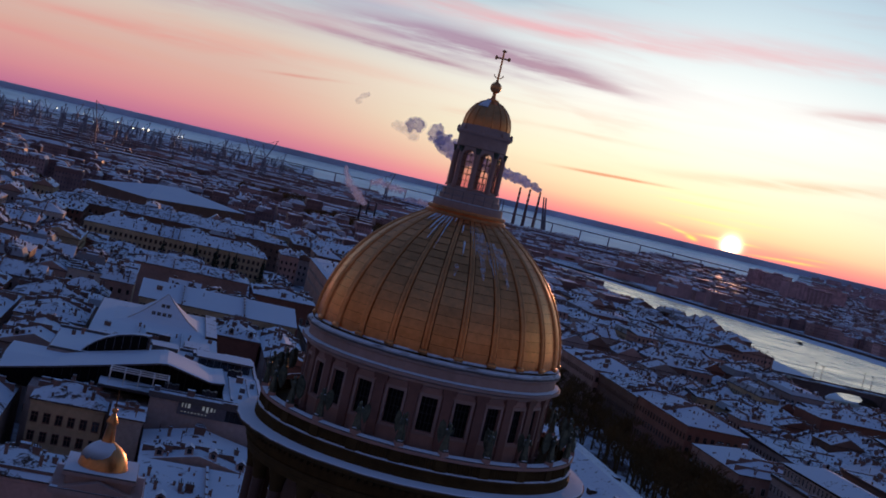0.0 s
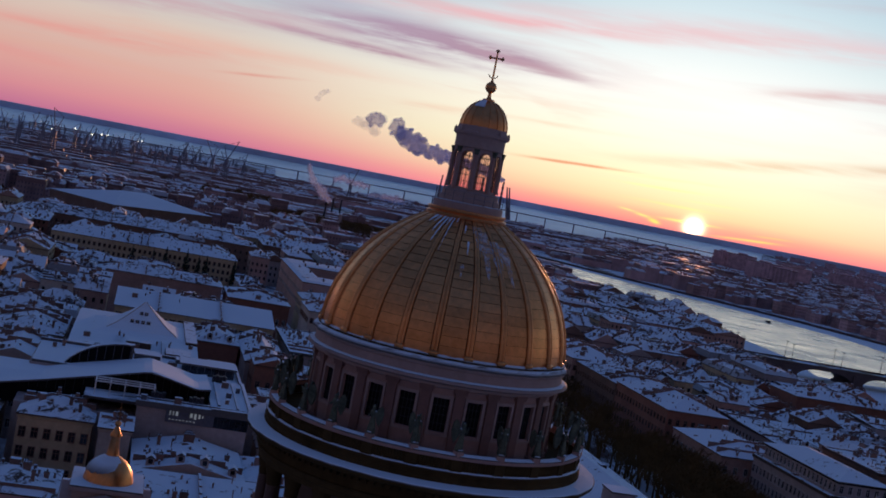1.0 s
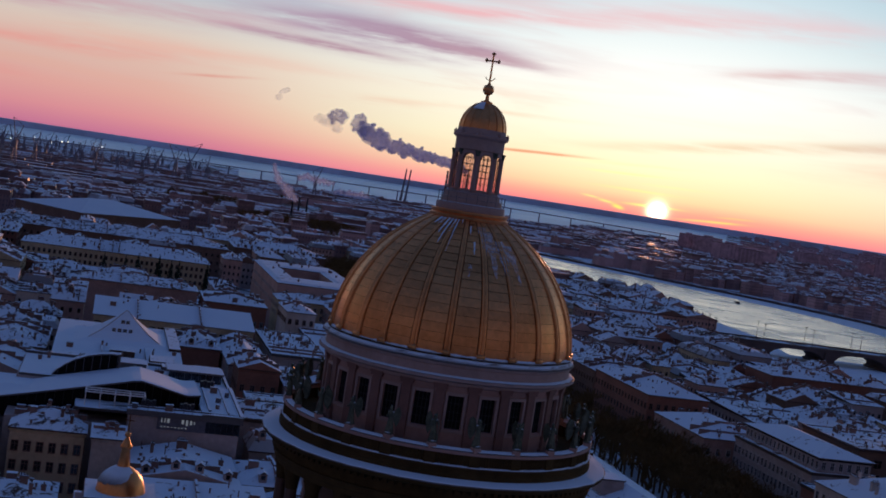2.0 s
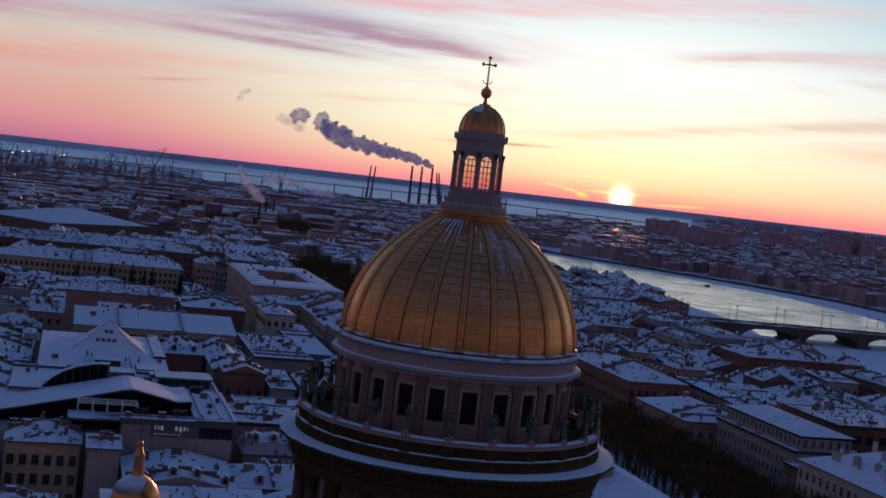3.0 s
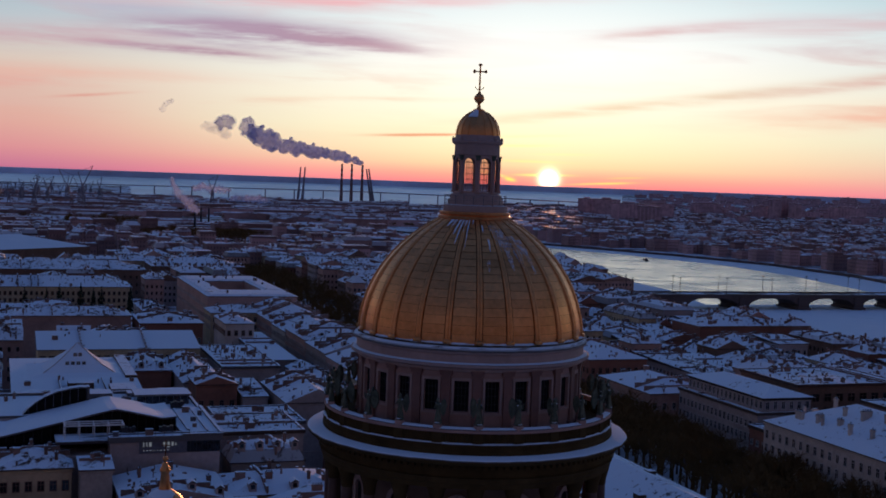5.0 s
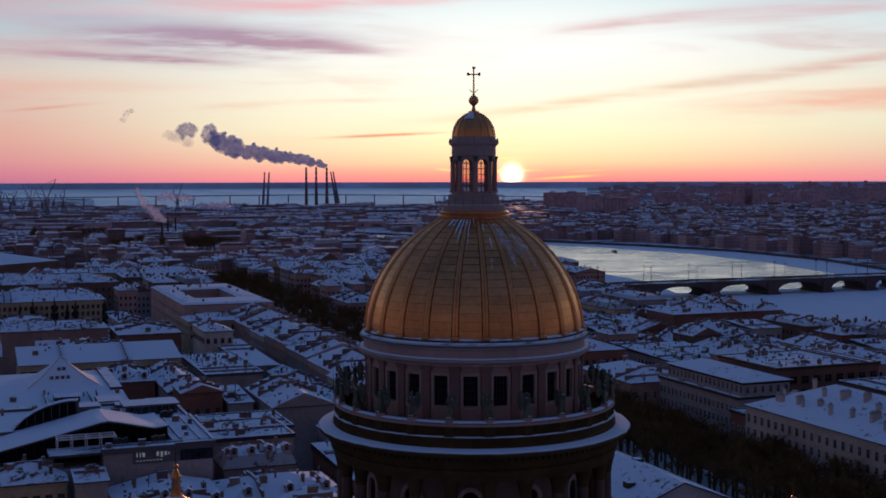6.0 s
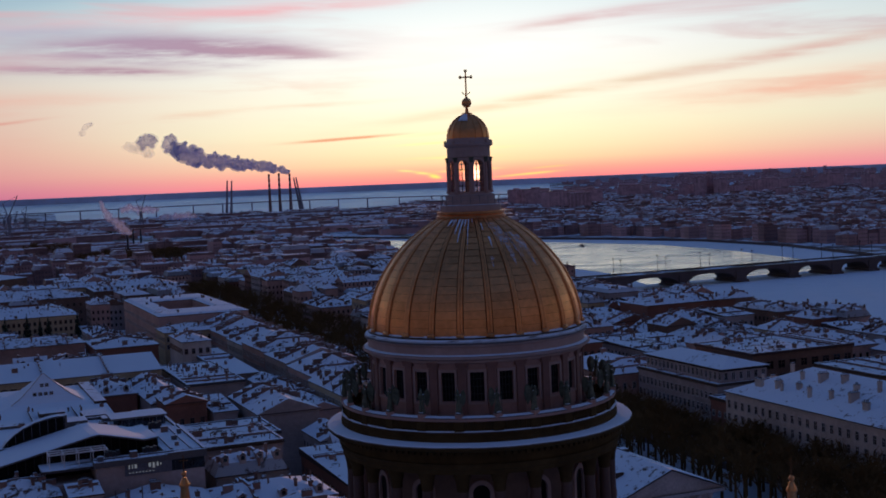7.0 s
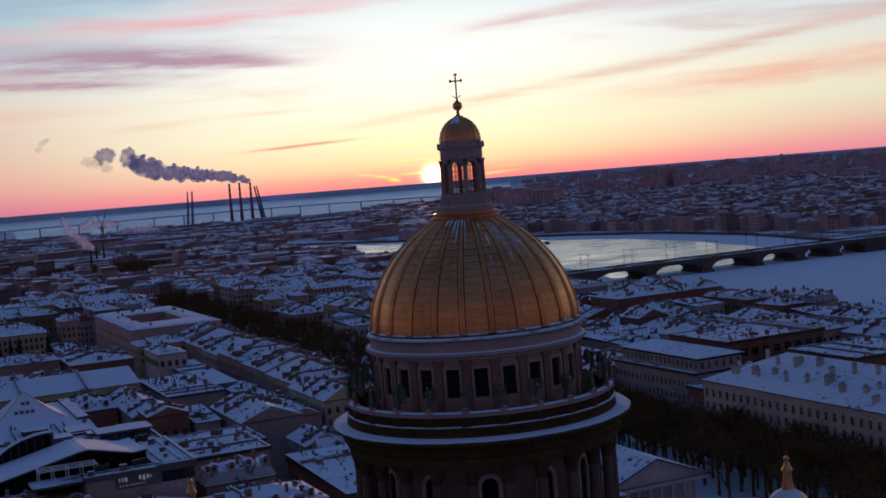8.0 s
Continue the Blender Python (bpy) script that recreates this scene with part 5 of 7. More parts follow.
def rooftop_restaurant():
    """The big block with a swooping snowy roof over a glazed terrace; local axes follow the grid, its corner at u, v."""
    take(-52, 1, 154, 214)
    t = thing("terrace_house", town(0, 0), "modern block with a swooping snowy roof over a glazed terrace", "house")
    g = Mesh()
    g.box(-24.6, -0.6, 155, 186, -0.15, 27.6)
    g.box(-50, -24.7, 157, 186, -0.15, 24.5)
    part("wall", g.make("wall", FACADES[2]), t, "smooth grey wall")
    g = Mesh()
    g.box(-11.2, -0.55, 154.9, 160, 25.0, 27.9)
    band = part("glazed_band", g.make("glazed_band", M_GLASS), t, "dark window band")
    for k in range(9):
        part("mullion", box_mesh("mullion", M_IRON, -0.05, 0.05, -0.06, 0.0, 25.0, 27.9), band, at=pose(-11 + 1.28 * k, 154.9, 0))
    # flat roof arms round the terrace
    g = Mesh()
    for x0, x1, y0, y1, z0, z1 in ((-25, 0, 154.4, 157.6, 27.6, 28.9), (-9, 0, 157.6, 188, 27.9, 29.0), (-9, 0.1, 154.3, 155.0, 28.9, 29.25), (-0.7, 0.1, 155, 188, 29.0, 29.4), (-7.4, -6.8, 159, 185, 29.0, 29.35), (-3.2, -2.8, 158, 186, 29.0, 29.3), (-25, -7, 156.9, 157.6, 28.9, 29.2)):
        g.box(x0, x1, y0, y1, z0, z1)
    part("flat_roof", g.make("flat_roof", M_SNOW), t)
    g = Mesh()
    g.box(-36, -9, 157.6, 166.2, 27.0, 27.6)
    part("terrace", g.make("terrace", M_STREET), t)
    # swooping eave: height along u
    EAVE = [(-58, 25.5), (-46, 28.0), (-34, 30.7), (-24.2, 32.95), (-22.4, 33.15), (-20.4, 32.75), (-12.6, 30.95), (-11.6, 30.9), (-9.0, 31.2)]
    g = Mesh()
    for (x0, z0), (x1, z1) in zip(EAVE, EAVE[1:]):
        g.quads([(x0, 166.2, 22), (x1, 166.2, 22), (x1, 166.2, z1 - 0.4), (x0, 166.2, z0 - 0.4)], [(0, 1, 2, 3)])
    glass = part("glazed_front", g.make("glazed_front", M_DARK_PANE), t, "dark glazed front under the eave")
    for k in range(22):
        x = -50 + 1.9 * k
        z = np.interp(x, [e[0] for e in EAVE], [e[1] for e in EAVE])
        part("mullion", box_mesh("mullion", M_IRON, -0.06, 0.06, -0.1, 0.05, 26, float(z) - 0.4), glass, at=pose(x, 166.2, 0))
    g = Mesh()
    rows = [(165.2, -0.42), (165.0, 0.0), (165.6, 0.14), (170, -0.05), (176, -0.5), (183, -0.9), (187.6, -0.9), (190, -2.6)]
    n = len(EAVE)
    vs = [(x, y, max(z + d, 27.0) if j > 3 else z + d) for j, (y, d) in enumerate(rows) for x, z in EAVE]
    g.quads(vs, [(j * n + k, j * n + k + 1, (j + 1) * n + k + 1, (j + 1) * n + k) for j in range(len(rows) - 1) for k in range(n - 1)])
    shade_smooth(part("swooping_roof", g.make("swooping_roof", M_SNOW), t, "kinked roof under smooth snow"), 5)
    # pergola
    g = Mesh()
    for i in range(5):
        x = -34 + 3.15 * i
        for y in (159.6, 164.4):
            g.box(x - 0.09, x + 0.09, y - 0.09, y + 0.09, 27.5, 30.5)
        g.box(x - 0.13, x + 0.13, 159.4, 164.6, 30.5, 30.75)
    for y in (159.6, 162.0, 164.4):
        g.box(-34.2, -21.2, y - 0.13, y + 0.13, 30.55, 30.8)
    part("pergola", g.make("pergola", M_WHITE), t, "pale steel pergola on the terrace")
    for x, y in ((-20.5, 158.2), (-12.2, 158.2), (-26.5, 176), (-6, 187)):
        g = Mesh()
        for k in range(4):
            g.box(-1.6 + 0.8 * k, -0.9 + 0.8 * k, -0.8, 0.8, 0, 1.5 + 0.2 * (k % 2))
        part("roof_unit", g.make("roof_unit", M_IRON), t, "dark ventilation boxes", at=pose(x, y, 28.8 if y < 180 else 29))
    for k, (x, y, w, h) in enumerate(((-44, 160, 2.2, 1.2), (-41, 158.6, 1.4, 1.6), (-39, 161, 1.0, 0.9), (-47, 163, 1.8, 1.1), (-23.5, 155.6, 1.2, 1.0), (-16.2, 156, 1.6, 1.3), (-4.5, 170, 1.2, 1.1), (-5.2, 163, 0.8, 0.9), (-2, 177, 0.9, 1.2), (-4.8, 181, 1.6, 1.4))):
        zb = 28.85 if x > -30 else 24.4
        part("roof_vent", box_mesh("roof_vent", M_BRICK_STACK if k % 2 else M_STEEL, x - w / 2, x + w / 2, y - 0.5, y + 0.5, zb, zb + h), t)
        part("vent_snow", box_mesh("vent_snow", M_SNOW, x - w / 2 - 0.06, x + w / 2 + 0.06, y - 0.56, y + 0.56, zb + h, zb + h + 0.16), t)
    for k in range(9):
        g = Mesh()
        g.tube((0, 0, 28.8), (0, 0, 30.0), 0.05, 0.05, 5)
        part("rail_post", g.make("rail_post", M_STEEL), t, at=pose(-24.5 + 1.9 * k, 154.7, 0))
    g = Mesh()
    g.tube((-24.6, 154.7, 29.95), (-9.2, 154.7, 29.95), 0.04, 0.04, 5)
    part("terrace_rail", g.make("terrace_rail", M_STEEL), t)
    # sign: pale bars where lettering stands, on a dark panel
    g = Mesh()
    g.box(-18.4, -8.0, 154.72, 154.98, 25.0, 28.6)
    sign = part("sign_panel", g.make("sign_panel", M_STEEL), t, "grey sign panel with pale shapes")
    glow = bpy.data.materials.new("lit_sign_shapes")
    glow.use_nodes = True
    pb = glow.node_tree.nodes["Principled BSDF"]
    pb.inputs["Base Color"].default_value, pb.inputs["Emission Color"].default_value, pb.inputs["Emission Strength"].default_value = (0.5, 0.5, 0.48, 1), (0.8, 0.85, 0.8, 1), 0.12
    for x, w, z, h in ((-17.6, 0.22, 26.6, 1.6), (-16.9, 0.2, 26.6, 1.6), (-16.3, 0.5, 26.6, 0.9), (-13.2, 0.5, 26.6, 0.9), (-12.3, 0.45, 26.3, 1.2), (-11.4, 0.4, 26.6, 0.9), (-10.6, 0.2, 26.7, 0.6)):
        part("sign_bar", box_mesh("sign_bar", glow, x, x + w, 154.6, 154.72, z, z + h), sign)
    for k in range(8):
        part("sign_bar", box_mesh("sign_bar", glow, -17.6 + 0.75 * k, -17.3 + 0.75 * k, 154.6, 154.72, 25.6, 25.78), sign)
    # hall with a curved eave over a dark glazed front
    ARC = [(-42.5, 28.0), (-41.2, 29.6), (-39.6, 31.0), (-37.4, 32.4), (-34.5, 33.6), (-31.5, 34.3), (-29.0, 34.6), (-27.4, 34.5)]
    g = Mesh()
    for (x0, z0), (x1, z1) in zip(ARC, ARC[1:]):
        g.face([(x0, 188, 26), (x1, 188, 26), (x1, 188, z1 - 0.3), (x0, 188, z0 - 0.3)])
    g.face([(-27.4, 188, 26), (-27.4, 203, 26), (-27.4, 203, 29.5), (-27.4, 188, 34.2)])
    curved = part("curved_front", g.make("curved_front", M_DARK_PANE), t, "dark glazed front under a curved eave")
    for k in range(8):
        x = -41 + 1.9 * k
        z = float(np.interp(x, [e[0] for e in ARC], [e[1] for e in ARC]))
        part("mullion", box_mesh("mullion", M_STEEL, -0.07, 0.07, -0.12, 0.05, 27, z - 0.3), curved, at=pose(x, 188, 0))
    g = Mesh()
    n = len(ARC)
    rows = [(187.3, -0.3), (187.2, 0.05), (190, 0.1), (196, -2.2), (204, -5.5)]
    vs = [(x, y, max(z + d, 28.3) if d < -1 else z + d) for y, d in rows for x, z in ARC]
    g.quads(vs, [(j * n + k, j * n + k + 1, (j + 1) * n + k + 1, (j + 1) * n + k) for j in range(len(rows) - 1) for k in range(n - 1)])
    g.box(-27.5, -27.0, 187.2, 190, 30, 34.7)
    part("curved_roof", g.make("curved_roof", M_SNOW), t, "curved roof under snow")
    # rear part: flat roofs, low walls, a dark box added for a recess
    g = Mesh()
    g.box(-50, 0, 186, 214, -0.15, 27.6)
    part("rear_block", g.make("rear_block", FACADES[2]), t)
    g = Mesh()
    g.box(-49.6, -0.4, 186.4, 213.6, 27.6, 28.2)
    for x0, x1, y0, y1, z in ((-50, 0, 213, 214, 28.9), (-0.7, 0, 187, 213, 28.8), (-20, -19.5, 188, 213, 28.9), (-26.5, -20, 206, 213, 29.6), (-8, -1, 206, 212, 29.8), (-16, -9, 208, 213, 29.2)):
        g.box(x0, x1, y0, y1, 28.2, z)
    part("rear_roof", g.make("rear_roof", M_SNOW), t, "flat roofs and low walls under snow")
    part("penthouse_roof", box_mesh("penthouse_roof", M_SNOW, -15.4, -1.2, 195.9, 205, 30.4, 30.85), t)
    g = Mesh()
    g.box(-14.8, -1.8, 196.6, 204.5, 28.2, 30.4)
    recess_ob = part("penthouse", g.make("penthouse", M_GLASS), t, "dark box with mullions, added for a roof recess")
    for k in range(8):
        part("mullion", box_mesh("mullion", M_STEEL, -0.06, 0.06, -0.08, 0.0, 28.2, 30.4), recess_ob, at=pose(-14.4 + 1.75 * k, 196.6, 0))
    for k, (x, y) in enumerate(((-24, 193), (-22, 193.4), (-18, 190), (-17, 200), (-46, 206), (-44, 209), (-36, 211), (-30, 209), (-5, 191), (-12, 190), (-23, 201), (-2.5, 209))):
        part("chimney", CHIMNEYS[k % 5], t, at=pose(x, y, 28.1))


rooftop_restaurant()


def pyramid_house():
    take(-46, -8, 215, 300)
    t = thing("pyramid_house", town(-25, 272), "block crowned by a snow-covered pyramid roof", "house")
    g = Mesh()
    g.box(-19, 16, -55, 26, -0.15, 23.6)
    part("wall", g.make("wall", FACADES[2]), t)
    g = Mesh()
    # long low roof in front, broken by steps and fire walls
    g.quads([(-19.4, -55.4, 23.6), (16.4, -55.4, 23.6), (16.4, -16, 25.4), (-19.4, -16, 25.4), (-19.4, 26, 25.4), (16.4, 26, 25.4), (-19.4, 26, 23.5), (16.4, 26, 23.5), (-19.4, -16, 23.5), (16.4, -16, 23.5)],
            [(0, 1, 2, 3), (3, 2, 5, 4), (4, 5, 7, 6), (1, 9, 2), (0, 3, 8), (2, 9, 7, 5), (3, 4, 6, 8)])
    walls = Mesh()
    for x0, x1, y0, y1, z0, z1 in ((-6.3, -5.8, -55, -16, 23.6, 25.8), (6, 6.5, -50, -16, 23.6, 25.7), (7, 14, -40, -30, 24, 26.2), (-17, -9, -46, -36, 24, 25.9), (-4, 3, -30, -24, 24.6, 26.4), (13, 16.4, -16, 26, 25.3, 26.2), (-14, -12, -54, -48, 23.6, 25.2), (-1, 4, -48, -44, 23.8, 25.6)):
        walls.box(x0, x1, y0, y1, z0, z1)
    prof = [(14.5, 25.4), (10.2, 26.2), (7.0, 28.0), (4.2, 30.2), (1.9, 32.2), (0.15, 33.8)]
    vs = [(sx * r, sy * r, z) for r, z in prof for sx, sy in ((-1, -1), (1, -1), (1, 1), (-1, 1))]
    g.quads(vs, [(4 * j + k, 4 * j + (k + 1) % 4, 4 * j + 4 + (k + 1) % 4, 4 * j + 4 + k) for j in range(5) for k in range(4)])
    part("roof", g.make("roof", M_PATCHY), t)
    part("roof_clutter", walls.make("roof_clutter", M_ROOF), t, "low snowy fire walls and lofts", kind="stuff")
    for s in (-1, 1):
        g = Mesh()
        for (r0, z0), (r1, z1) in zip(prof[1:], prof[2:]):
            g.tube((s * r0, -r0, z0 + 0.1), (s * r1, -r1, z1 + 0.1), 0.12, 0.12, 5)
        part("hip_rail", g.make("hip_rail", M_TRIM), t, "pale metal ridge of the pyramid")
    for x, z in ((-3.2, 28.2), (-1.6, 28.2), (0, 28.2), (1.6, 28.2), (-0.8, 30.4), (0.6, 30.4)):
        part("window", W_LOW, t, at=pose(x, -np.interp(z, [q[1] for q in prof], [q[0] for q in prof]) - 0.1, z - 0.4) @ Matrix.Scale(0.8, 4))
    rr = random.Random(6)
    for k in range(30):
        x, y = rr.uniform(-18, 15), rr.uniform(-54, -17)
        part("chimney", CHIMNEYS[k % 5], t, at=pose(x, y, 23.5 + 1.8 * (y + 55) / 39) @ Matrix.Scale(rr.uniform(0.45, 0.9), 4))


pyramid_house()


def riding_hall():
    """The long hall with a columned front beside the boulevard."""
    take(84, 116, 110, 282)
    t = thing("riding_hall", town(98.6, 115), "long white hall with a columned portico and snowy gable roof", "hall")
    a = 13.2
    g = Mesh()
    g.box(-a, a, 5.0, 165, -0.15, 12.6)
    g.box(-a - 0.4, a + 0.4, 0.5, 165.4, 12.6, 13.5)
    part("wall", g.make("wall", FACADES[4]), t)
    g = Mesh()
    A = a + 1.4
    for s in (-1, 1):
        q = [(s * A, 0, 13.5), (0, 0, 19.2), (0, 166, 19.2), (s * A, 166, 13.5), (s * A, 0, 13.9), (0, 0, 19.6), (0, 166, 19.6), (s * A, 166, 13.9)]
        g.quads(q, [(4, 5, 6, 7)[::-s], (0, 3, 7, 4)[::-s], (0, 4, 5, 1)[::-s], (0, 1, 2, 3)[::s]])
    part("roof", g.make("roof", M_PATCHY), t, "long gable roof under snow")
    g = Mesh()
    g.quads([(-A + 0.4, 1.0, 13.5), (A - 0.4, 1.0, 13.5), (0, 1.0, 19.0), (-A + 0.4, 3.0, 13.5), (A - 0.4, 3.0, 13.5), (0, 3.0, 19.0)], [(0, 1, 2), (5, 4, 3)])
    for s in (-1, 1):
        g.tube((s * (A - 0.2), 0.7, 13.6), (0, 0.7, 19.1), 0.35, 0.35, 4)
    g.box(-A + 0.3, A - 0.3, 0.2, 1.2, 12.7, 13.5)
    part("pediment", g.make("pediment", M_TRIM), t, "plain triangular pediment")
    g = Mesh()
    g.lathe([(0.75, 0), (0.75, 0.5), (0.62, 0.8), (0.52, 11.6), (0.75, 12.0), (0.8, 12.7)], 14)
    col = g.make("column", M_TRIM, smooth=True)
    for k in range(8):
        part("column", col, t, at=pose(-11.2 + 3.2 * k, 1.6, 0))
    g = Mesh()
    g.box(-3, 3, 20, 27, 17.0, 20.6, 0)
    g.box(-3.3, 3.3, 19.7, 27.3, 20.6, 21.0, 1)
    part("roof_box", g.make("roof_box", FACADES[2], M_SNOW), t, "boxy skylight housing on the roof", at=pose(-5, 30, 0))
    for k in range(7):
        part("roof_hatch", box_mesh("roof_hatch", M_ROOF, -1.0, 1.0, -1.3, 1.3, 0, 1.5), t, at=pose((-7.5, 6.5, -4)[k % 3], 12 + 21 * k, 16.2))
    for s in (-1, 1):
        g = Mesh()
        g.tube((s * (A - 1.2), 1, 14.6), (s * (A - 1.2), 165, 14.6), 0.07, 0.07, 5)
        part("snow_guard", g.make("snow_guard", M_STEEL), t)
    g = Mesh()
    for k in range(24):
        g.box(-a - 0.06, -a, 8 + 6.4 * k, 10 + 6.4 * k, 4, 9)
        g.box(a, a + 0.06, 8 + 6.4 * k, 10 + 6.4 * k, 4, 9)
    part("glazing", g.make("glazing", M_GLASS), t, kind="stuff")


riding_hall()


# ======== bridge over the river ========
def build_bridge():
    t = thing("bridge", town(0, 676), "low multi-arched granite and steel road bridge", "bridge")
    spans = [(415, 458), (466, 508), (517, 557), (565, 597), (606, 633), (641, 668)]
    deck = Mesh()
    deck.box(388, 720, -12, 12, 8.8, 10.1)
    part("deck", deck.make("deck", M_GRANITE_GREY), t)
    g = Mesh()
    g.box(388, 720, -11.6, 11.6, 10.1, 10.2)
    part("carriageway", g.make("carriageway", M_STREET), t, "snowy carriageway")
    for y in (-12, 11.6):
        g = Mesh()
        g.box(388, 720, y, y + 0.4, 10.1, 11.2)
        part("parapet", g.make("parapet", M_GRANITE_GREY), t)
    ends = [388] + [x for s in spans for x in s] + [720]
    for x0, x1 in zip(ends[::2], ends[1::2]):
        g = Mesh()
        g.stack((x1 - x0) / 2, 13, [(1.2, -0.2), (1.2, 1.6), (0, 2.2), (0, 8.8)])
        part("pier", g.make("pier", M_GRANITE_GREY), t, at=pose((x0 + x1) / 2, 0, 0))
    m = 12
    for x0, x1 in spans:
        g = Mesh()
        for j in range(m):
            s0, s1 = j / m, (j + 1) / m
            a, b = x0 + (x1 - x0) * s0, x0 + (x1 - x0) * s1
            za, zb = 3.4 + 4.9 * (1 - (2 * s0 - 1) ** 4), 3.4 + 4.9 * (1 - (2 * s1 - 1) ** 4)
            for y, f in ((-12.0, 1), (12.0, -1)):
                g.face([(a, y, za), (b, y, zb), (b, y, 8.9), (a, y, 8.9)][::f])
            g.face([(a, -12, za), (a, 12, za), (b, 12, zb), (b, -12, zb)])
        part("arch", g.make("arch", M_GRANITE_GREY), t, "shallow dark steel arch")
    lamp = Mesh()
    lamp.tube((0, 0, 0), (0, 0, 13), 0.26, 0.18, 6)
    lamp.tube((-0.8, 0, 12.6), (0.8, 0, 12.6), 0.1, 0.1, 5)
    for s in (-0.8, 0.8):
        lamp.ball((s, 0, 12.4), 0.4, 6, 4)
    me = lamp.make("street_lamp", M_IRON)
    for k in range(9):
        for y in (-10.5, 10.5):
            thing("street_lamp", town(372 + 38 * k + (6 if y > 0 else 0), 676 + y, 10.2), "tall dark street lamp on the bridge", "street lamp", "lamps on the bridge", mesh=me)


build_bridge()
g = Mesh()
g.box(-10, 10, -2.4, 2.4, 0.0, 1.1, taper=0.6)
g.box(-8, -3, -1.6, 1.6, 1.1, 2.4, taper=0.2)
g.box(-1, 8, -1.2, 1.2, 1.1, 1.5, taper=0.2)
thing("moored_barge", town(658, 1176, 0.06, 70), "dark barge frozen in the river", "barge", mesh=g.make("moored_barge", M_IRON))


# ======== bare trees ========
def bare_tree(seed, height=15.0):
    rr = random.Random(seed)
    trunk, crown = Mesh(), Mesh()

    def grow(p, d, length, r, depth):
        q = p + d * length
        (trunk if depth < 2 else crown).tube(p, q, r, r * 0.62, 5 if depth < 2 else 3)
        if depth == 4:
            return
        for k in range((4, 4, 4, 3)[depth]):
            side = Vector((rr.gauss(0, 1), rr.gauss(0, 1), rr.gauss(0.25, 0.5))).normalized()
            nd = (d * 0.75 + side * (0.55 + 0.12 * depth) + Vector((0, 0, 0.12))).normalized()
            s = rr.uniform(0.55, 1.0)
            grow(p + d * length * s, nd, length * rr.uniform(0.55, 0.78), max(r * 0.5, 0.06), depth + 1)
    grow(Vector((0, 0, -0.2)), Vector((0, 0, 1)), height * 0.36, 0.3, 0)
    root = thing("tree", Matrix(), "bare winter tree with a dark twiggy crown", "tree", "trees of the boulevard")
    part("trunk", trunk.make("trunk", M_BARK), root)
    part("crown", crown.make("crown", M_BARK), root)
    return root


rnd = random.Random(11)
TREES = [bare_tree(s) for s in (1, 2, 3, 4)]
spots = []
for k in range(44):
    v = 20 + 6.2 * k
    for u in (128, 133, 138, 143.5, 149, 154):
        if u < 136 and (k * 5 + int(u)) % 3:
            continue
        spots.append((u + rnd.uniform(-1.6, 1.6), v + rnd.uniform(-2, 2)))
for k in range(46):
    v = 295 + 12.5 * k
    for u in (108, 118, 129, 140, 150):
        spots.append((u + rnd.uniform(-3, 3), v + rnd.uniform(-4, 4)))
rest_trunk, rest_crown = Mesh(), Mesh()
for i, (u, v) in enumerate(spots):
    m = town(u, v, 0, rnd.uniform(0, 360)) @ Matrix.Scale(rnd.uniform(1.3, 1.65), 4)
    if i < len(TREES):
        TREES[i].matrix_basis = m
    elif i < 290:
        src = TREES[i % len(TREES)]
        keep = src.scale.copy()
        src.scale = (1, 1, 1)
        copy_thing(src, m)
        src.scale = keep
    else:
        for mesh, ob in zip((rest_trunk, rest_crown), sorted(TREES[i % len(TREES)].children, key=lambda o: o.name, reverse=True)):
            mesh.quads([m @ w.co for w in ob.data.vertices], [tuple(f.vertices) for f in ob.data.polygons])
grove = thing("far_boulevard_trees", Matrix(), "dense rows of bare trees farther down the boulevard", "trees", kind="stuff")
part("trunks", rest_trunk.make("trunks", M_BARK), grove, kind="stuff")
part("crowns", rest_crown.make("crowns", M_BARK), grove, kind="stuff")
take(104, 156, 0, 880, 0)
take(-46, 40, 612, 642, 0)


def fir(seed, h):
    rr = random.Random(seed)
    g = Mesh()
    root = thing("fir_tree", Matrix(), "dark snow-dusted fir tree", "tree", "firs")
    tr = Mesh()
    tr.tube((0, 0, -0.2), (0, 0, h), 0.3, 0.04, 6)
    part("trunk", tr.make("trunk", M_BARK), root)
    for k in range(260):
        s = rr.random() ** 0.8
        z = 1.0 + s * (h - 1.2)
        r = (1 - s) * h * 0.27 + 0.15
        a = rr.uniform(0, 6.283)
        d = Vector((math.cos(a), math.sin(a), -0.35))
        p = Vector((0, 0, z))
        q = p + d * r * rr.uniform(0.7, 1.1)
        side = Vector((-d.y, d.x, 0)) * (0.25 + 0.12 * r)
        g.quads([p, q * 0.6 + p * 0.4 + side, q, q * 0.6 + p * 0.4 - side, p + Vector((0, 0, -0.3))], [(0, 1, 2, 3), (4, 3, 2, 1)])
    part("crown", g.make("crown", M_FIR), root)
    return root


F0 = fir(1, 17)
F0.matrix_basis = town(-33, 634)
for k, (u, v, s) in enumerate(((-14, 633, 1.12), (-2, 634, 1.16), (5, 633, 1.0), (9.5, 632, 1.05), (26, 633, 1.08), (-21, 634, 0.98))):
    copy_thing(F0, town(u, v) @ Matrix.Scale(s, 4))


# ======== the rest of the old town, block by block ========
def inside(poly, x, y):
    hit = False
    for (x0, y0), (x1, y1) in zip(poly, poly[1:] + poly[:1]):
        if (y0 > y) != (y1 > y) and x < x0 + (y - y0) / (y1 - y0) * (x1 - x0):
            hit = not hit
    return hit


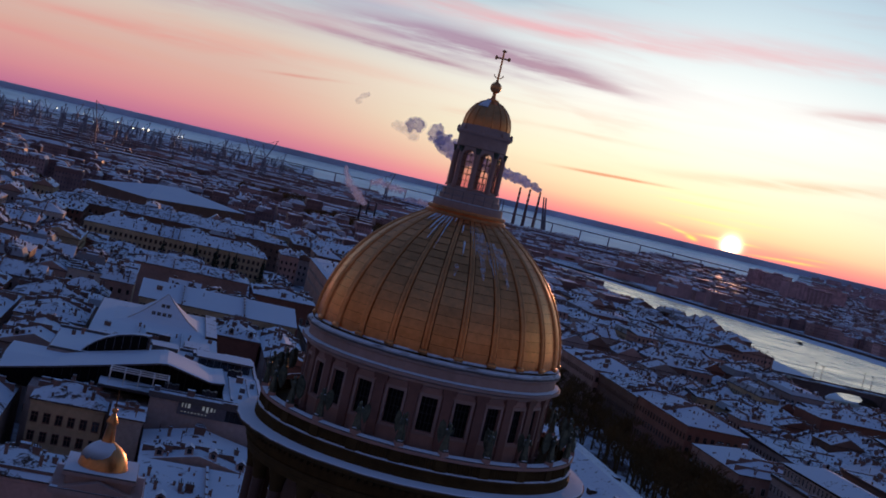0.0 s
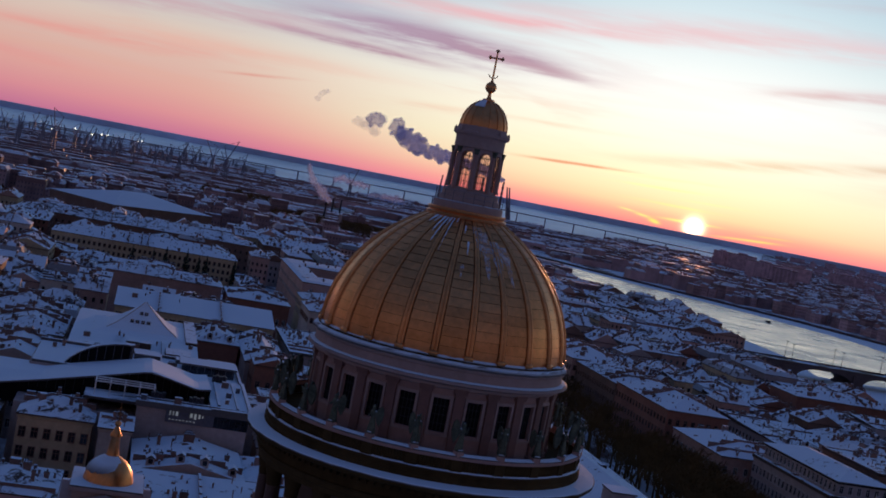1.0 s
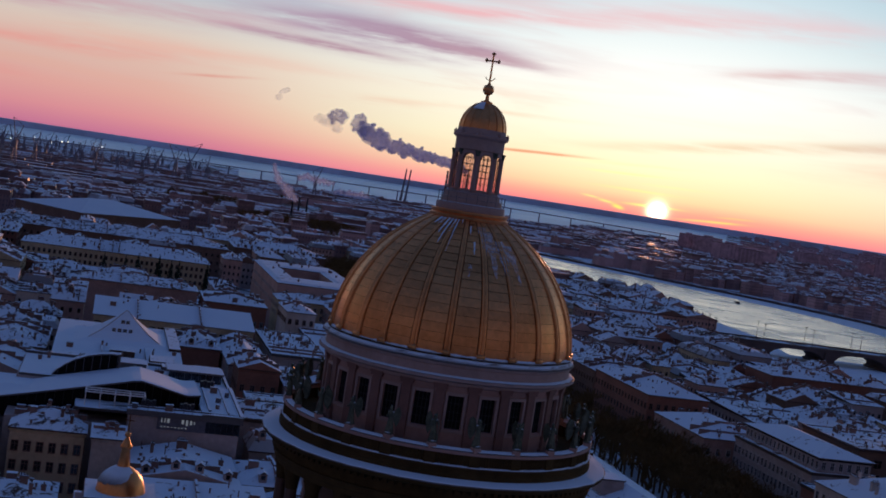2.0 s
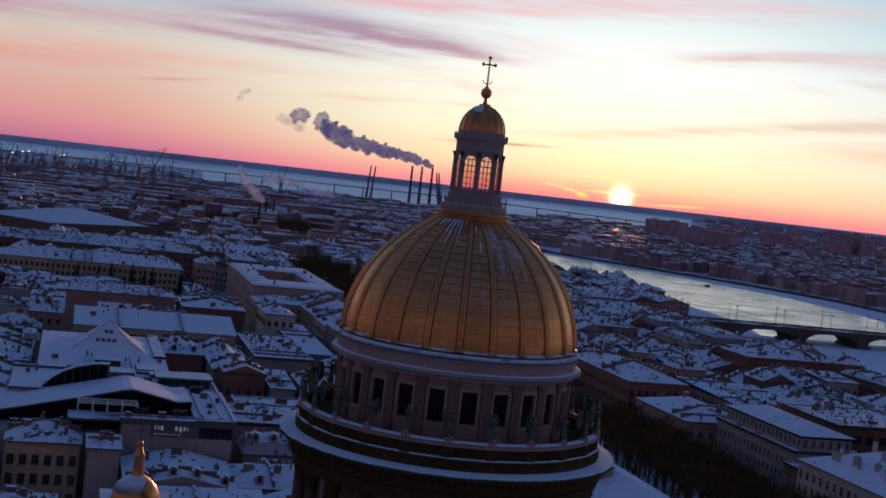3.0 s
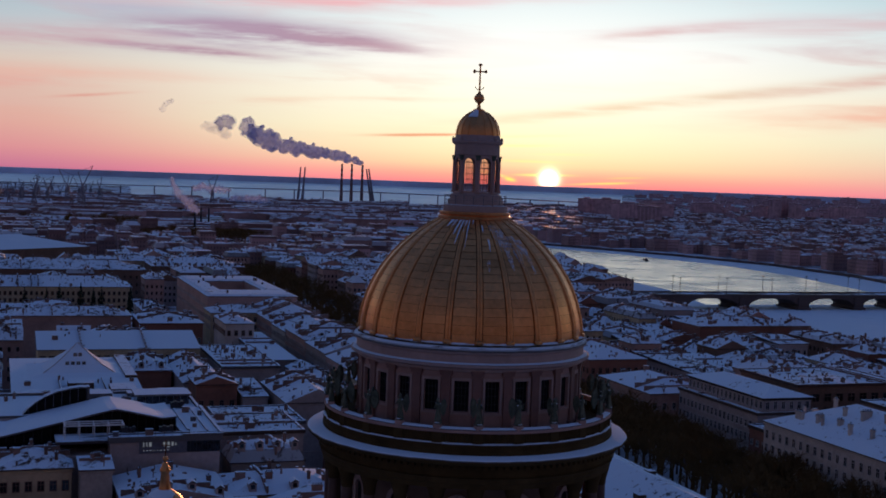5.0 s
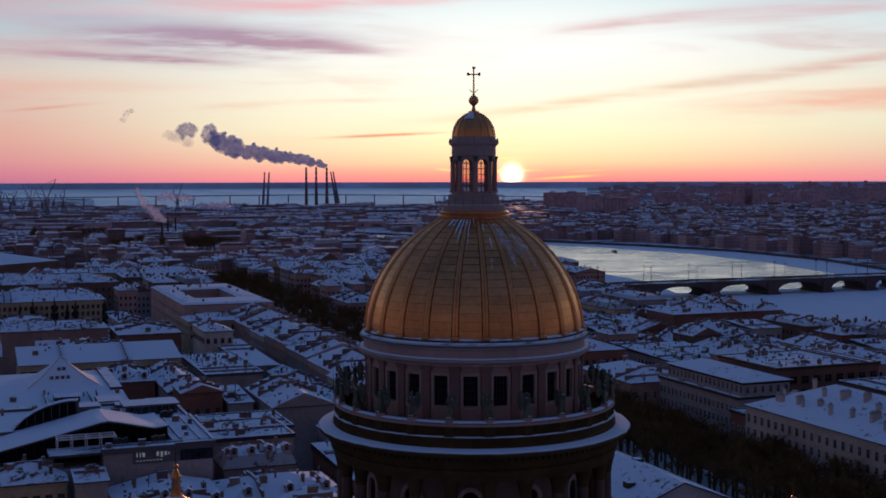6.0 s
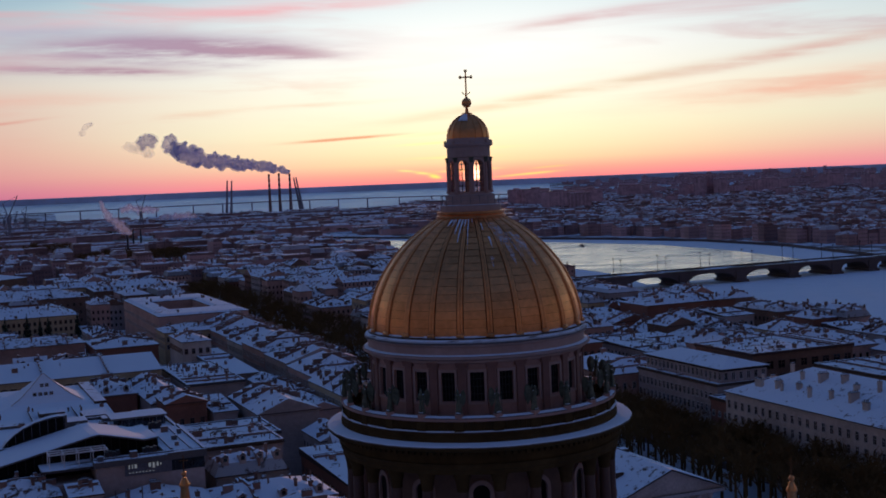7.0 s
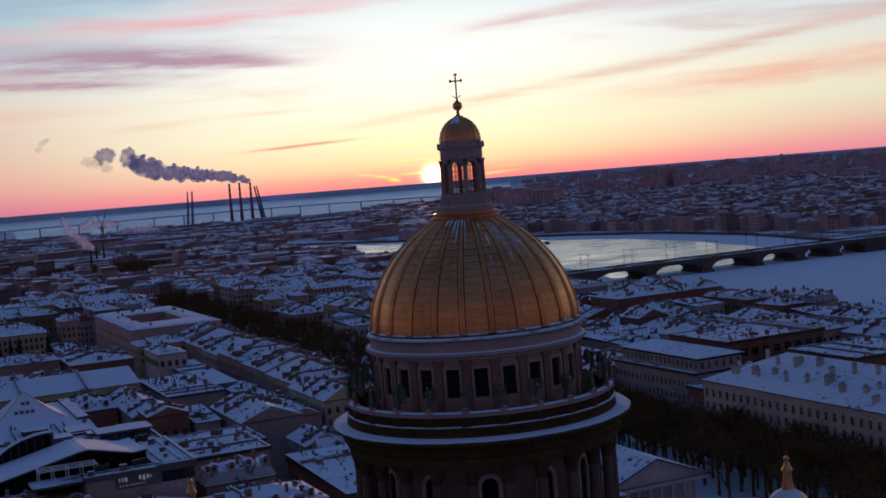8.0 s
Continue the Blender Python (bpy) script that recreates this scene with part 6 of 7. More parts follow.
def on_river(u0, u1, v0, v1, pad=14):
    return any(inside(RIVER, u, v) for u in (u0 - pad, (u0 + u1) / 2, u1 + pad) for v in (v0 - pad, (v0 + v1) / 2, v1 + pad))


def is_free(u0, u1, v0, v1):
    return not any(u0 < d and u1 > c and v0 < f and v1 > e for c, d, e, f in TAKEN)


LABELS = ["rose-plastered house with a snowy roof and brick chimneys", "ochre house with a snowy roof and brick chimneys", "grey house with a snowy sheet-metal roof", "brick house with a snow-covered roof", "pale plastered house with a snowy roof", "brown house with a snow-covered roof"]


def in_sight(u, v, pad=4.0):
    p = TOWN @ Vector((u, v, 0))
    a = math.degrees(math.atan2(p.x - 10, p.y + 135))
    return -35 - pad < a < 24 + pad


def old_town_plots():
    """Plots of the blocks that the plan above leaves free: plan, height, roof, wall."""
    rr = random.Random(77)
    out = []
    v = 96.0
    while v < 900:
        cell_v = rr.uniform(40, 56)
        u = -420.0 + rr.uniform(0, 20)
        while u < 420:
            cell_u = rr.uniform(38, 60)
            gap_u, gap_v = (4, 3) if rr.random() < 0.6 else (13, 11)
            a0, a1, b0, b1 = u, u + cell_u - gap_u, v, v + cell_v - gap_v
            u += cell_u
            if not in_sight((a0 + a1) / 2, (b0 + b1) / 2):
                continue
            cuts = rr.choice((2, 2, 3, 3))
            for k in range(cuts):
                c0, c1 = a0 + (a1 - a0) * k / cuts, a0 + (a1 - a0) * (k + 1) / cuts - 0.3
                mid = b0 + (b1 - b0) * rr.uniform(0.35, 0.65)
                halves = [(b0, mid - rr.choice((0.4, 0.4, 6))), (mid, b1)] if rr.random() < 0.8 else [(b0, b1)]
                for d0, d1 in halves:
                    wall = rr.choice((0, 0, 0, 1, 2, 3, 4, 5, 5))
                    kind = rr.choice(("hip", "hip", "gable", "gable", "mansard", "shed"))
                    h = rr.uniform(14.5, 20.5) if v < 300 else rr.uniform(14, 22)
                    rh = 1.5 if kind == "shed" else rr.uniform(2.5, 5.0)
                    if -90 < c0 < 45 and 480 < d0 < 640:
                        h, rh = 5 + h * 0.3, min(rh, 2.4)
                    if c1 - c0 < 7 or d1 - d0 < 7 or on_river(c0, c1, d0, d1) or not is_free(c0, c1, d0, d1) or (c1 > 335 and 250 < d0 < 660):
                        continue
                    out.append((c0, c1, d0, d1, h, kind, rh, wall))
        v += cell_v
    return sorted(out, key=lambda q: q[2] + 0.3 * abs(q[0]))


def old_town():
    rr = random.Random(78)
    plots = old_town_plots()
    near, rest = plots[:235], plots[235:]
    for n, (c0, c1, d0, d1, h, kind, rh, wall) in enumerate(near):
        side = FL if (c0 + c1) / 2 > -60 else FR
        house(c0, c1, d0, d1, h, kind, rh, wall, LABELS[wall], roof=rr.choice((M_ROOF, M_ROOF, M_ROOF_WORN)), storeys=max(2, int(h / 4.2)), sides=side, chimneys=rr.randint(3, 5), dormers=rr.choice((0, 0, 1, 2)), seed=n, single=False, pitch=2.8)
    walls = [Mesh() for _ in FACADES]
    roofs, glass, bits = [Mesh(), Mesh()], Mesh(), Mesh()

    def shift(src, dst, x, y):
        dst.quads([(p[0] + x, p[1] + y, p[2]) for p in src.v], src.f)
        dst.m[-len(src.f):] = src.m
    for c0, c1, d0, d1, h, kind, rh, wall in rest:
        a, b, x, y = (c1 - c0) / 2, (d1 - d0) / 2, (c0 + c1) / 2, (d0 + d1) / 2
        g = Mesh()
        g.stack(a, b, [(0, -0.15), (0, h - 0.8), (0.3, h - 0.5), (0.3, h)])
        shift(g, walls[wall], x, y)
        g = Mesh()
        height = roof_faces(g, a, b, h, rh, kind)
        shift(g, roofs[rr.random() < 0.35], x, y)
        for _ in range(int(4 * a * b / 45) + 3):
            p, q = rr.uniform(-a + 1, a - 1), rr.uniform(-b + 1, b - 1)
            w, d, t = rr.uniform(0.4, 1.3), rr.uniform(0.4, 0.8), rr.uniform(0.5, 1.7)
            z = height(p, q)
            bits.box(x + p - w / 2, x + p + w / 2, y + q - d / 2, y + q + d / 2, z - 1, z + t, 0)
            bits.box(x + p - w / 2 - 0.05, x + p + w / 2 + 0.05, y + q - d / 2 - 0.05, y + q + d / 2 + 0.05, z + t, z + t + 0.12, 1)
        left = x > -60
        for j in range(int(h / 4.2)):
            z = 2.6 + 4.0 * j
            for k in range(int(2 * a / 2.8)):
                s = x - a + 1.4 + 2.8 * k
                glass.face([(s - 0.55, d0 - 0.05, z), (s + 0.55, d0 - 0.05, z), (s + 0.55, d0 - 0.05, z + 1.8), (s - 0.55, d0 - 0.05, z + 1.8)])
            e = c0 - 0.05 if left else c1 + 0.05
            for k in range(int(2 * b / 2.8)):
                s = y - b + 1.4 + 2.8 * k
                q = [(e, s + 0.55, z), (e, s - 0.55, z), (e, s - 0.55, z + 1.8), (e, s + 0.55, z + 1.8)]
                glass.face(q if left else q[::-1])
    t = thing("farther_old_town", TOWN, "crowded old houses with snowy roofs farther off", "town", kind="stuff")
    for g, m in zip(walls, FACADES):
        part("facades", g.make("facades", m), t, kind="stuff")
    part("roofs", roofs[0].make("roofs", M_ROOF, FACADES[0]), t, kind="stuff")
    part("worn_roofs", roofs[1].make("worn_roofs", M_ROOF_WORN, FACADES[5]), t, kind="stuff")
    part("glazing", glass.make("glazing", M_GLASS), t, kind="stuff")
    part("roof_clutter", bits.make("roof_clutter", M_BRICK_STACK, M_SNOW), t, kind="stuff")


old_town()


# ======== the far town, docks and island ========
def far_town():
    rr = random.Random(5)
    walls, roofs, panes, wood, groves = Mesh(), Mesh(), Mesh(), Mesh(), []
    zones = []
    v = 905.0
    while v < 3500:
        step = 34 + v * 0.011
        u = -2600.0
        while u < 2600:
            wide = rr.uniform(0.8, 1.5) * step
            u0, u1 = u, u + wide * rr.uniform(0.8, 0.97)
            u += wide
            if rr.random() < 0.03 or not in_sight((u0 + u1) / 2, v, 1):
                continue
            zones.append((u0, u1, v, v + step * rr.uniform(0.45, 0.85)))
        v += step
    for u0, u1, v0, v1 in zones:
        if on_river(u0, u1, v0, v1, 24) or not is_free(u0, u1, v0, v1):
            continue
        p = TOWN @ Vector((u0, v0, 0))
        bearing = math.degrees(math.atan2(p.x, p.y))
        if math.hypot(p.x, p.y) > (3450 if bearing < 3 else 4300):
            continue
        docks = v0 > 1500 and bearing < -4
        if docks and rr.random() < 0.22:
            continue
        if bearing < 2 and rr.random() < 0.16 or rr.random() < 0.06:
            for _ in range(5):
                groves.append((rr.uniform(u0, u1), rr.uniform(v0, v1)))
            continue
        n = 1 if docks else rr.choice((3, 4, 5)) if bearing > 3 else rr.choice((2, 2, 3, 4))
        lag = rr.uniform(-0.3, 0.3) * (v1 - v0)
        v0, v1 = v0 + lag, v1 + lag
        if docks and rr.random() < 0.5:
            u1, v1 = u1 + (u1 - u0) * rr.uniform(0.3, 1.6), v0 + rr.uniform(14, 24)
        for k in range(n):
            a0, a1 = u0 + (u1 - u0) * k / n, u0 + (u1 - u0) * (k + 1) / n - 0.5
            b0 = v0 + rr.uniform(0, 0.25) * (v1 - v0)
            h = rr.uniform(5, 12) if docks else rr.uniform(9, 19) if bearing > 3 else rr.uniform(11, 21)
            if bearing > 3:
                mid = b0 + (v1 - b0) * rr.uniform(0.4, 0.6)
                h2 = h + rr.uniform(-4, 3)
                walls.box(a0, a1, mid + 0.4, v1, -0.1, h2)
                roofs.box(a0 - 0.5, a1 + 0.5, mid + 0.2, v1 + 0.5, h2, h2 + rr.choice((0.8, 2.0, 3.0)), taper=min(2.0, (v1 - mid) * 0.25, (a1 - a0) * 0.25))
                v_end = v1
                v1 = mid
                if v_end < 1750 and k == 0:
                    for lo, hi, top in ((b0, mid, h), (mid, v_end, h2)):
                        for j in range(int(top / 4)):
                            y = lo + 1.5
                            while y < hi - 1.5:
                                panes.face([(a0 - 0.08, y + 1.0, 2.5 + 4 * j), (a0 - 0.08, y, 2.5 + 4 * j), (a0 - 0.08, y, 4.2 + 4 * j), (a0 - 0.08, y + 1.0, 4.2 + 4 * j)])
                                y += 3.1
            walls.box(a0, a1, b0, v1, -0.1, h)
            d = min(2.5, (a1 - a0) * 0.3, (v1 - b0) * 0.3)
            roofs.box(a0 - 0.5, a1 + 0.5, b0 - 0.5, v1 + 0.5, h, h + rr.choice((0.8, 2.0, 3.0, 4.0)), taper=d * rr.choice((0.3, 1.0, 1.6)))
            for _ in range(rr.randint(2, 7)):
                x, y = rr.uniform(a0 + 2, a1 - 2), rr.uniform(b0 + 2, v1 - 2)
                walls.box(x - 0.8, x + 0.8, y - 0.5, y + 0.5, h, h + rr.uniform(2.5, 4.5))
            if v0 < 1500:
                for j in range(int(h / 4)):
                    z = 2.5 + 4 * j
                    x = a0 + 1.5
                    while x < a1 - 1.5:
                        panes.face([(x, b0 - 0.08, z), (x + 1.0, b0 - 0.08, z), (x + 1.0, b0 - 0.08, z + 1.7), (x, b0 - 0.08, z + 1.7)])
                        x += 2.9
            if bearing > 3:
                v1 = v_end
    twigs = [[o for o in tree.children if o.name.startswith("crown")][0].data for tree in TREES]
    shape = [([w.co.copy() for w in me.vertices], [tuple(f.vertices) for f in me.polygons][::5]) for me in twigs]
    for k, (x, y) in enumerate(groves[:700]):
        m = pose(x, y, -3, 0, 0, rr.uniform(0, 360)) @ Matrix.Diagonal((2.0, 2.0, 1.1, 1.0))
        vs, fs = shape[k % len(shape)]
        wood.quads([m @ w for w in vs], fs)
    t = thing("far_town", TOWN, "crowded town blocks and sheds far off under snow", "town", kind="stuff")
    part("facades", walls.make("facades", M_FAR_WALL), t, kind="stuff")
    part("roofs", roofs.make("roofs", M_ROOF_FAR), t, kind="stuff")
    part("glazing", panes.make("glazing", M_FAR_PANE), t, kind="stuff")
    thing("distant_trees", TOWN, "bare trees between the distant blocks", "trees", kind="stuff", mesh=wood.make("distant_trees", M_BARK))


take(108, 254, 1290, 1445)
take(36, 154, 1610, 1765)
far_town()


def polar(az, r, z=0.0):
    return pose(r * math.sin(radians(az)), r * math.cos(radians(az)), z)


def chimney_stack(x, y, h):
    t = thing("smokestack", pose(x, y, 0), "tall banded power station smokestack", "smokestack", "power station stacks")
    g = Mesh()
    g.lathe([(5.0, 0), (3.4, h * 0.6), (2.7, h)], 16)
    part("shaft", g.make("shaft", material("stack_concrete", (0.16, 0.1, 0.1), 0.8)), t)
    for k in range(3):
        z = h * (0.62 + 0.13 * k)
        r = 3.4 - 0.7 * (z / h - 0.6) / 0.4 + 0.08
        g = Mesh()
        g.lathe([(r, z), (r - 0.12, z + 7)], 16)
        part("band", g.make("band", M_TRIM), t)


for x, y, h in ((-580, 3463, 113), (-548, 3440, 114), (-512, 3400, 112)):
    chimney_stack(x, y, h)


def pylon_pair(az, r, h, gap, lean):
    t = thing("bridge_pylon", polar(az, r), "slender leaning pylons of a distant cable bridge", "pylon", "cable bridge pylons")
    for s in (0, 1):
        g = Mesh()
        g.tube((s * gap, 0, 0), (s * gap + lean, 0, h), 4.5, 2.0, 6)
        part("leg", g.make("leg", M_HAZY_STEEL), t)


pylon_pair(-11.5, 3600, 100, 13, 6)
pylon_pair(-8.1, 3600, 101, 7, -17)


def viaduct():
    t = thing("viaduct", Matrix(), "long motorway viaduct crossing the frozen bay", "bridge")
    path = [(-30, 3550), (-24, 3560), (-18, 3580), (-13, 3600), (-9, 3600), (-5, 3560), (-2, 3480), (2, 3360), (6, 3300)]
    pts = [Vector((r * math.sin(radians(a)), r * math.cos(radians(a)), 33 - abs(a + 9) * 0.35)) for a, r in path]
    for k, (p, q) in enumerate(zip(pts, pts[1:])):
        g = Mesh()
        d = (q - p).normalized()
        n = Vector((-d.y, d.x, 0)) * 9
        vs = [p - n, q - n, q + n, p + n]
        g.quads(vs + [v + Vector((0, 0, 2.4)) for v in vs], [(4, 5, 6, 7), (0, 1, 5, 4), (2, 3, 7, 6), (3, 2, 1, 0)])
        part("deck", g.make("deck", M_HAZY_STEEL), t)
        m = max(2, int((q - p).length / 80))
        for j in range(m):
            c = p + (q - p) * j / m
            g = Mesh()
            g.box(c.x - 1.5, c.x + 1.5, c.y - 1.5, c.y + 1.5, -0.1, c.z)
            part("pier", g.make("pier", M_HAZY_STEEL), t)


viaduct()


def harbour_crane(az, r, h, flip):
    t = thing("harbour_crane", polar(az, r) @ pose(0, 0, 0, 0, 0, random.Random(int(az * 100)).uniform(-40, 40)), "tall level-luffing harbour crane", "crane", "harbour cranes")
    reach = 0.06 + 0.2 * random.Random(int(r * 7)).random()
    g = Mesh()
    for x in (-5, 5):
        for y in (-5, 5):
            g.tube((x, y, 0), (x * 0.3, y * 0.3, h * 0.45), 0.9, 0.8, 4)
    g.box(-2.6, 2.6, -2.6, 2.6, h * 0.43, h * 0.56)
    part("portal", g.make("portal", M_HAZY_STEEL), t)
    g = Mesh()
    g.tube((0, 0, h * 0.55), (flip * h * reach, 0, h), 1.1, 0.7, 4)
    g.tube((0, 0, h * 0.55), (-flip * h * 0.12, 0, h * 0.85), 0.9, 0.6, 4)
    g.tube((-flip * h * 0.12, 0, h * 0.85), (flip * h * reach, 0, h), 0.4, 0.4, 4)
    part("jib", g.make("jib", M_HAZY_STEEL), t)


rnd = random.Random(31)
for k in range(46):
    az = -34 + 13.6 * k / 45 + rnd.uniform(-0.2, 0.2)
    harbour_crane(az, rnd.uniform(2500, 3200), rnd.uniform(38, 62), rnd.choice((-1, 1)))
for k in range(18):
    harbour_crane(-33.5 + 0.62 * k + rnd.uniform(-0.3, 0.3), rnd.uniform(2100, 2600), rnd.uniform(46, 66), rnd.choice((-1, 1)))
harbour_crane(-21.5, 2300, 84, 1)
harbour_crane(-22.1, 2380, 76, -1)
harbour_crane(-15.6, 2500, 74, 1)
harbour_crane(-29.4, 2000, 82, -1)


def tower_block(az, r, w, d, h):
    t = thing("tower_block", polar(az, r) @ pose(0, 0, 0, 0, 0, -az), "dark slab of a distant apartment block", "apartment block", "distant tower blocks")
    g = Mesh()
    g.box(-w / 2, w / 2, -d / 2, d / 2, -0.1, h)
    wall = part("wall", g.make("wall", M_SLAB), t)
    n = max(2, int(w / 7))
    for k in range(n):
        x = -w / 2 + (k + 0.5) * w / n
        part("balcony_strip", box_mesh("balcony_strip", M_SLAB, x - 1.4, x + 1.4, -d / 2 - 0.5, -d / 2, 3, h - 2), wall)
    g = Mesh()
    g.box(-w / 2 - 0.5, w / 2 + 0.5, -d / 2 - 0.5, d / 2 + 0.5, h, h + 1.0)
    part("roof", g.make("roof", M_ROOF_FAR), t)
    part("lift_house", box_mesh("lift_house", M_SLAB, -w / 6, w / 6, -d / 4, d / 4, h + 1, h + 4), t)


for az, r, w, d, h in ((2.0, 2700, 40, 30, 50), (2.9, 2650, 60, 30, 51), (4.0, 2450, 70, 30, 47), (5.0, 2350, 44, 26, 44), (5.5, 2600, 50, 30, 47), (9.9, 3000, 40, 40, 44), (10.5, 2950, 30, 30, 60), (10.9, 2990, 36, 30, 66), (11.4, 2950, 30, 40, 54), (13.6, 3200, 90, 40, 46), (16.2, 3300, 60, 40, 52), (18.0, 3100, 50, 40, 50),
                       (20.2, 3200, 60, 40, 56), (22.6, 3100, 50, 40, 48), (7.4, 3300, 80, 30, 42)):
    tower_block(az, r, w, d, h)
for k in range(20):
    az, r = rnd.uniform(5.8, 25), rnd.uniform(2400, 3500)
    tower_block(az, r, rnd.uniform(18, 50), 18, rnd.uniform(22, 36))


def far_skyline():
    """Blocks of flats along the horizon, past telling apart."""
    rr = random.Random(44)
    g, top = Mesh(), Mesh()
    for k in range(330):
        az = 4.2 + 26 * (k + rr.random()) / 330
        r = rr.uniform(3750, 4550)
        base = (r - 3400) / 1320 * 44
        lift = 0.35 + 0.65 * min(1, max(0, (az - 5) / 9))
        h = rr.uniform(10, 25) * lift + (rr.random() < 0.12) * rr.uniform(4, 15)
        w, d = rr.uniform(12, 55) * (0.6 if h > 28 else 1.0), rr.uniform(12, 18)
        x, y = r * math.sin(radians(az)), r * math.cos(radians(az))
        g.box(x - w / 2, x + w / 2, y - d / 2, y + d / 2, base - 3, base + h)
        top.box(x - w / 2 - 0.4, x + w / 2 + 0.4, y - d / 2 - 0.4, y + d / 2 + 0.4, base + h, base + h + 1.0)
        if rr.random() < 0.4:
            g.box(x - 3, x + 3, y - 3, y + 3, base + h, base + h + rr.uniform(3, 7))
    t = thing("far_skyline", Matrix(), "ragged skyline of distant blocks of flats", "town", kind="stuff")
    part("facades", g.make("facades", M_SLAB), t, kind="stuff")
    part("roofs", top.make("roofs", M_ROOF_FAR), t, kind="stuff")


far_skyline()


# ======== steam ========
def unite(ob, size):
    mod = ob.modifiers.new("unite", "REMESH")
    mod.mode, mod.voxel_size, mod.use_smooth_shade = "VOXEL", size, True


def seen_from_square(az, el, far):
    """A place by its bearing and height as they look from high over the square."""
    return Vector((12 + far * math.sin(radians(az)), -133 + far * math.cos(radians(az)), 88.3 + far * math.tan(radians(el))))


def billows(pts, seed, swell, many):
    """Round puffs along a line of (azimuth, elevation, distance, radius), each with smaller ones on it."""
    rr = random.Random(seed)
    out = []
    for (a0, e0, d0, s0), (a1, e1, d1, s1) in zip(pts, pts[1:]):
        p, q = seen_from_square(a0, e0, d0), seen_from_square(a1, e1, d1)
        n = max(3, int((q - p).length / (0.24 * (s0 + s1))))
        for k in range(n):
            s = (k + rr.random()) / n
            rad = (s0 + (s1 - s0) * s) * rr.uniform(0.75, 1.15)
            mid = p.lerp(q, s) + Vector((0, 0, rad * rr.uniform(-0.2, 0.25)))
            out.append((mid, rad * 0.68))
            for _ in range(many):
                way = Vector((rr.gauss(0, 1), rr.gauss(0, 0.7), rr.gauss(0.15, 1))).normalized()
                out.append((mid + way * rad * rr.uniform(0.4, 0.8), rad * rr.uniform(0.16, 0.36) * swell))
                if rr.random() < 0.5:
                    out.append((mid + way * rad * rr.uniform(0.75, 0.92), rad * rr.uniform(0.10, 0.18) * swell))
    return out


def steam(name, pts, label, seed, layers, many=7, voxel=1.4):
    """Steam as a dense heart in thinner and thinner shells: layers of (size, material)."""
    t = thing(name, Matrix(), label, "steam", kind="stuff")
    for k, (size, stuff) in enumerate(layers):
        rr = random.Random(seed + 1)
        g = Mesh()
        for mid, rad in billows(pts, seed, 0.8 + 0.2 * size, many):
            g.ball(mid, rad * size, 10, 7, (1.12, 1, 0.96), 0.08, rnd=rr)
        unite(part(("heart", "shell", "veil")[k % 3], g.make(name, stuff, smooth=True), t, kind="stuff"), voxel)
    return t


FULL = ((0.82, M_SMOKE), (1.12, M_SHELL))
THIN = ((0.9, M_SHELL), (1.25, M_VEIL))
WISP = ((0.8, M_VEIL), (1.3, M_VEIL))
steam("steam_plume", [(-8.50, 0.45, 3550, 7), (-8.75, 0.56, 3550, 14), (-9.2, 0.64, 3550, 17), (-9.9, 0.76, 3550, 20), (-10.8, 0.92, 3550, 25), (-11.7, 1.0, 3550, 27), (-12.6, 1.26, 3550, 32), (-13.25, 1.5, 3550, 33)], "blue-grey steam drifting from the smokestacks", 1, FULL)
steam("steam_tail", [(-13.4, 1.6, 3552, 27), (-13.6, 1.75, 3552, 24), (-13.65, 1.95, 3552, 19), (-13.45, 2.12, 3552, 12)], "ragged thinning end of the steam plume", 4, THIN)
steam("steam_puff", [(-14.9, 2.04, 3550, 18), (-14.45, 2.12, 3550, 24), (-14.3, 1.98, 3550, 18)], "torn-off puff of steam", 2, ((0.85, M_SHELL), (1.2, M_VEIL)))
steam("thin_steam_puff", [(-15.5, 1.78, 3555, 16), (-15.1, 1.82, 3555, 18), (-14.6, 1.55, 3555, 17), (-14.45, 1.42, 3555, 12)], "faint rags of steam below the puff", 7, WISP, 5)
steam("steam_wisp", [(-16.9, 2.86, 3550, 9), (-17.15, 2.72, 3550, 11), (-17.3, 2.4, 3550, 8)], "small faint wisp of steam", 3, WISP, 5)


for x, y, h in ((-469, 1560, 27), (-487, 1656, 30), (-500, 1746, 27)):
    t = thing("boiler_stack", pose(x, y, 0), "thin dark boiler house stack", "smokestack", "boiler stacks")
    g = Mesh()
    g.lathe([(1.6, -0.1), (1.1, h)], 10)
    part("shaft", g.make("shaft", M_IRON), t)


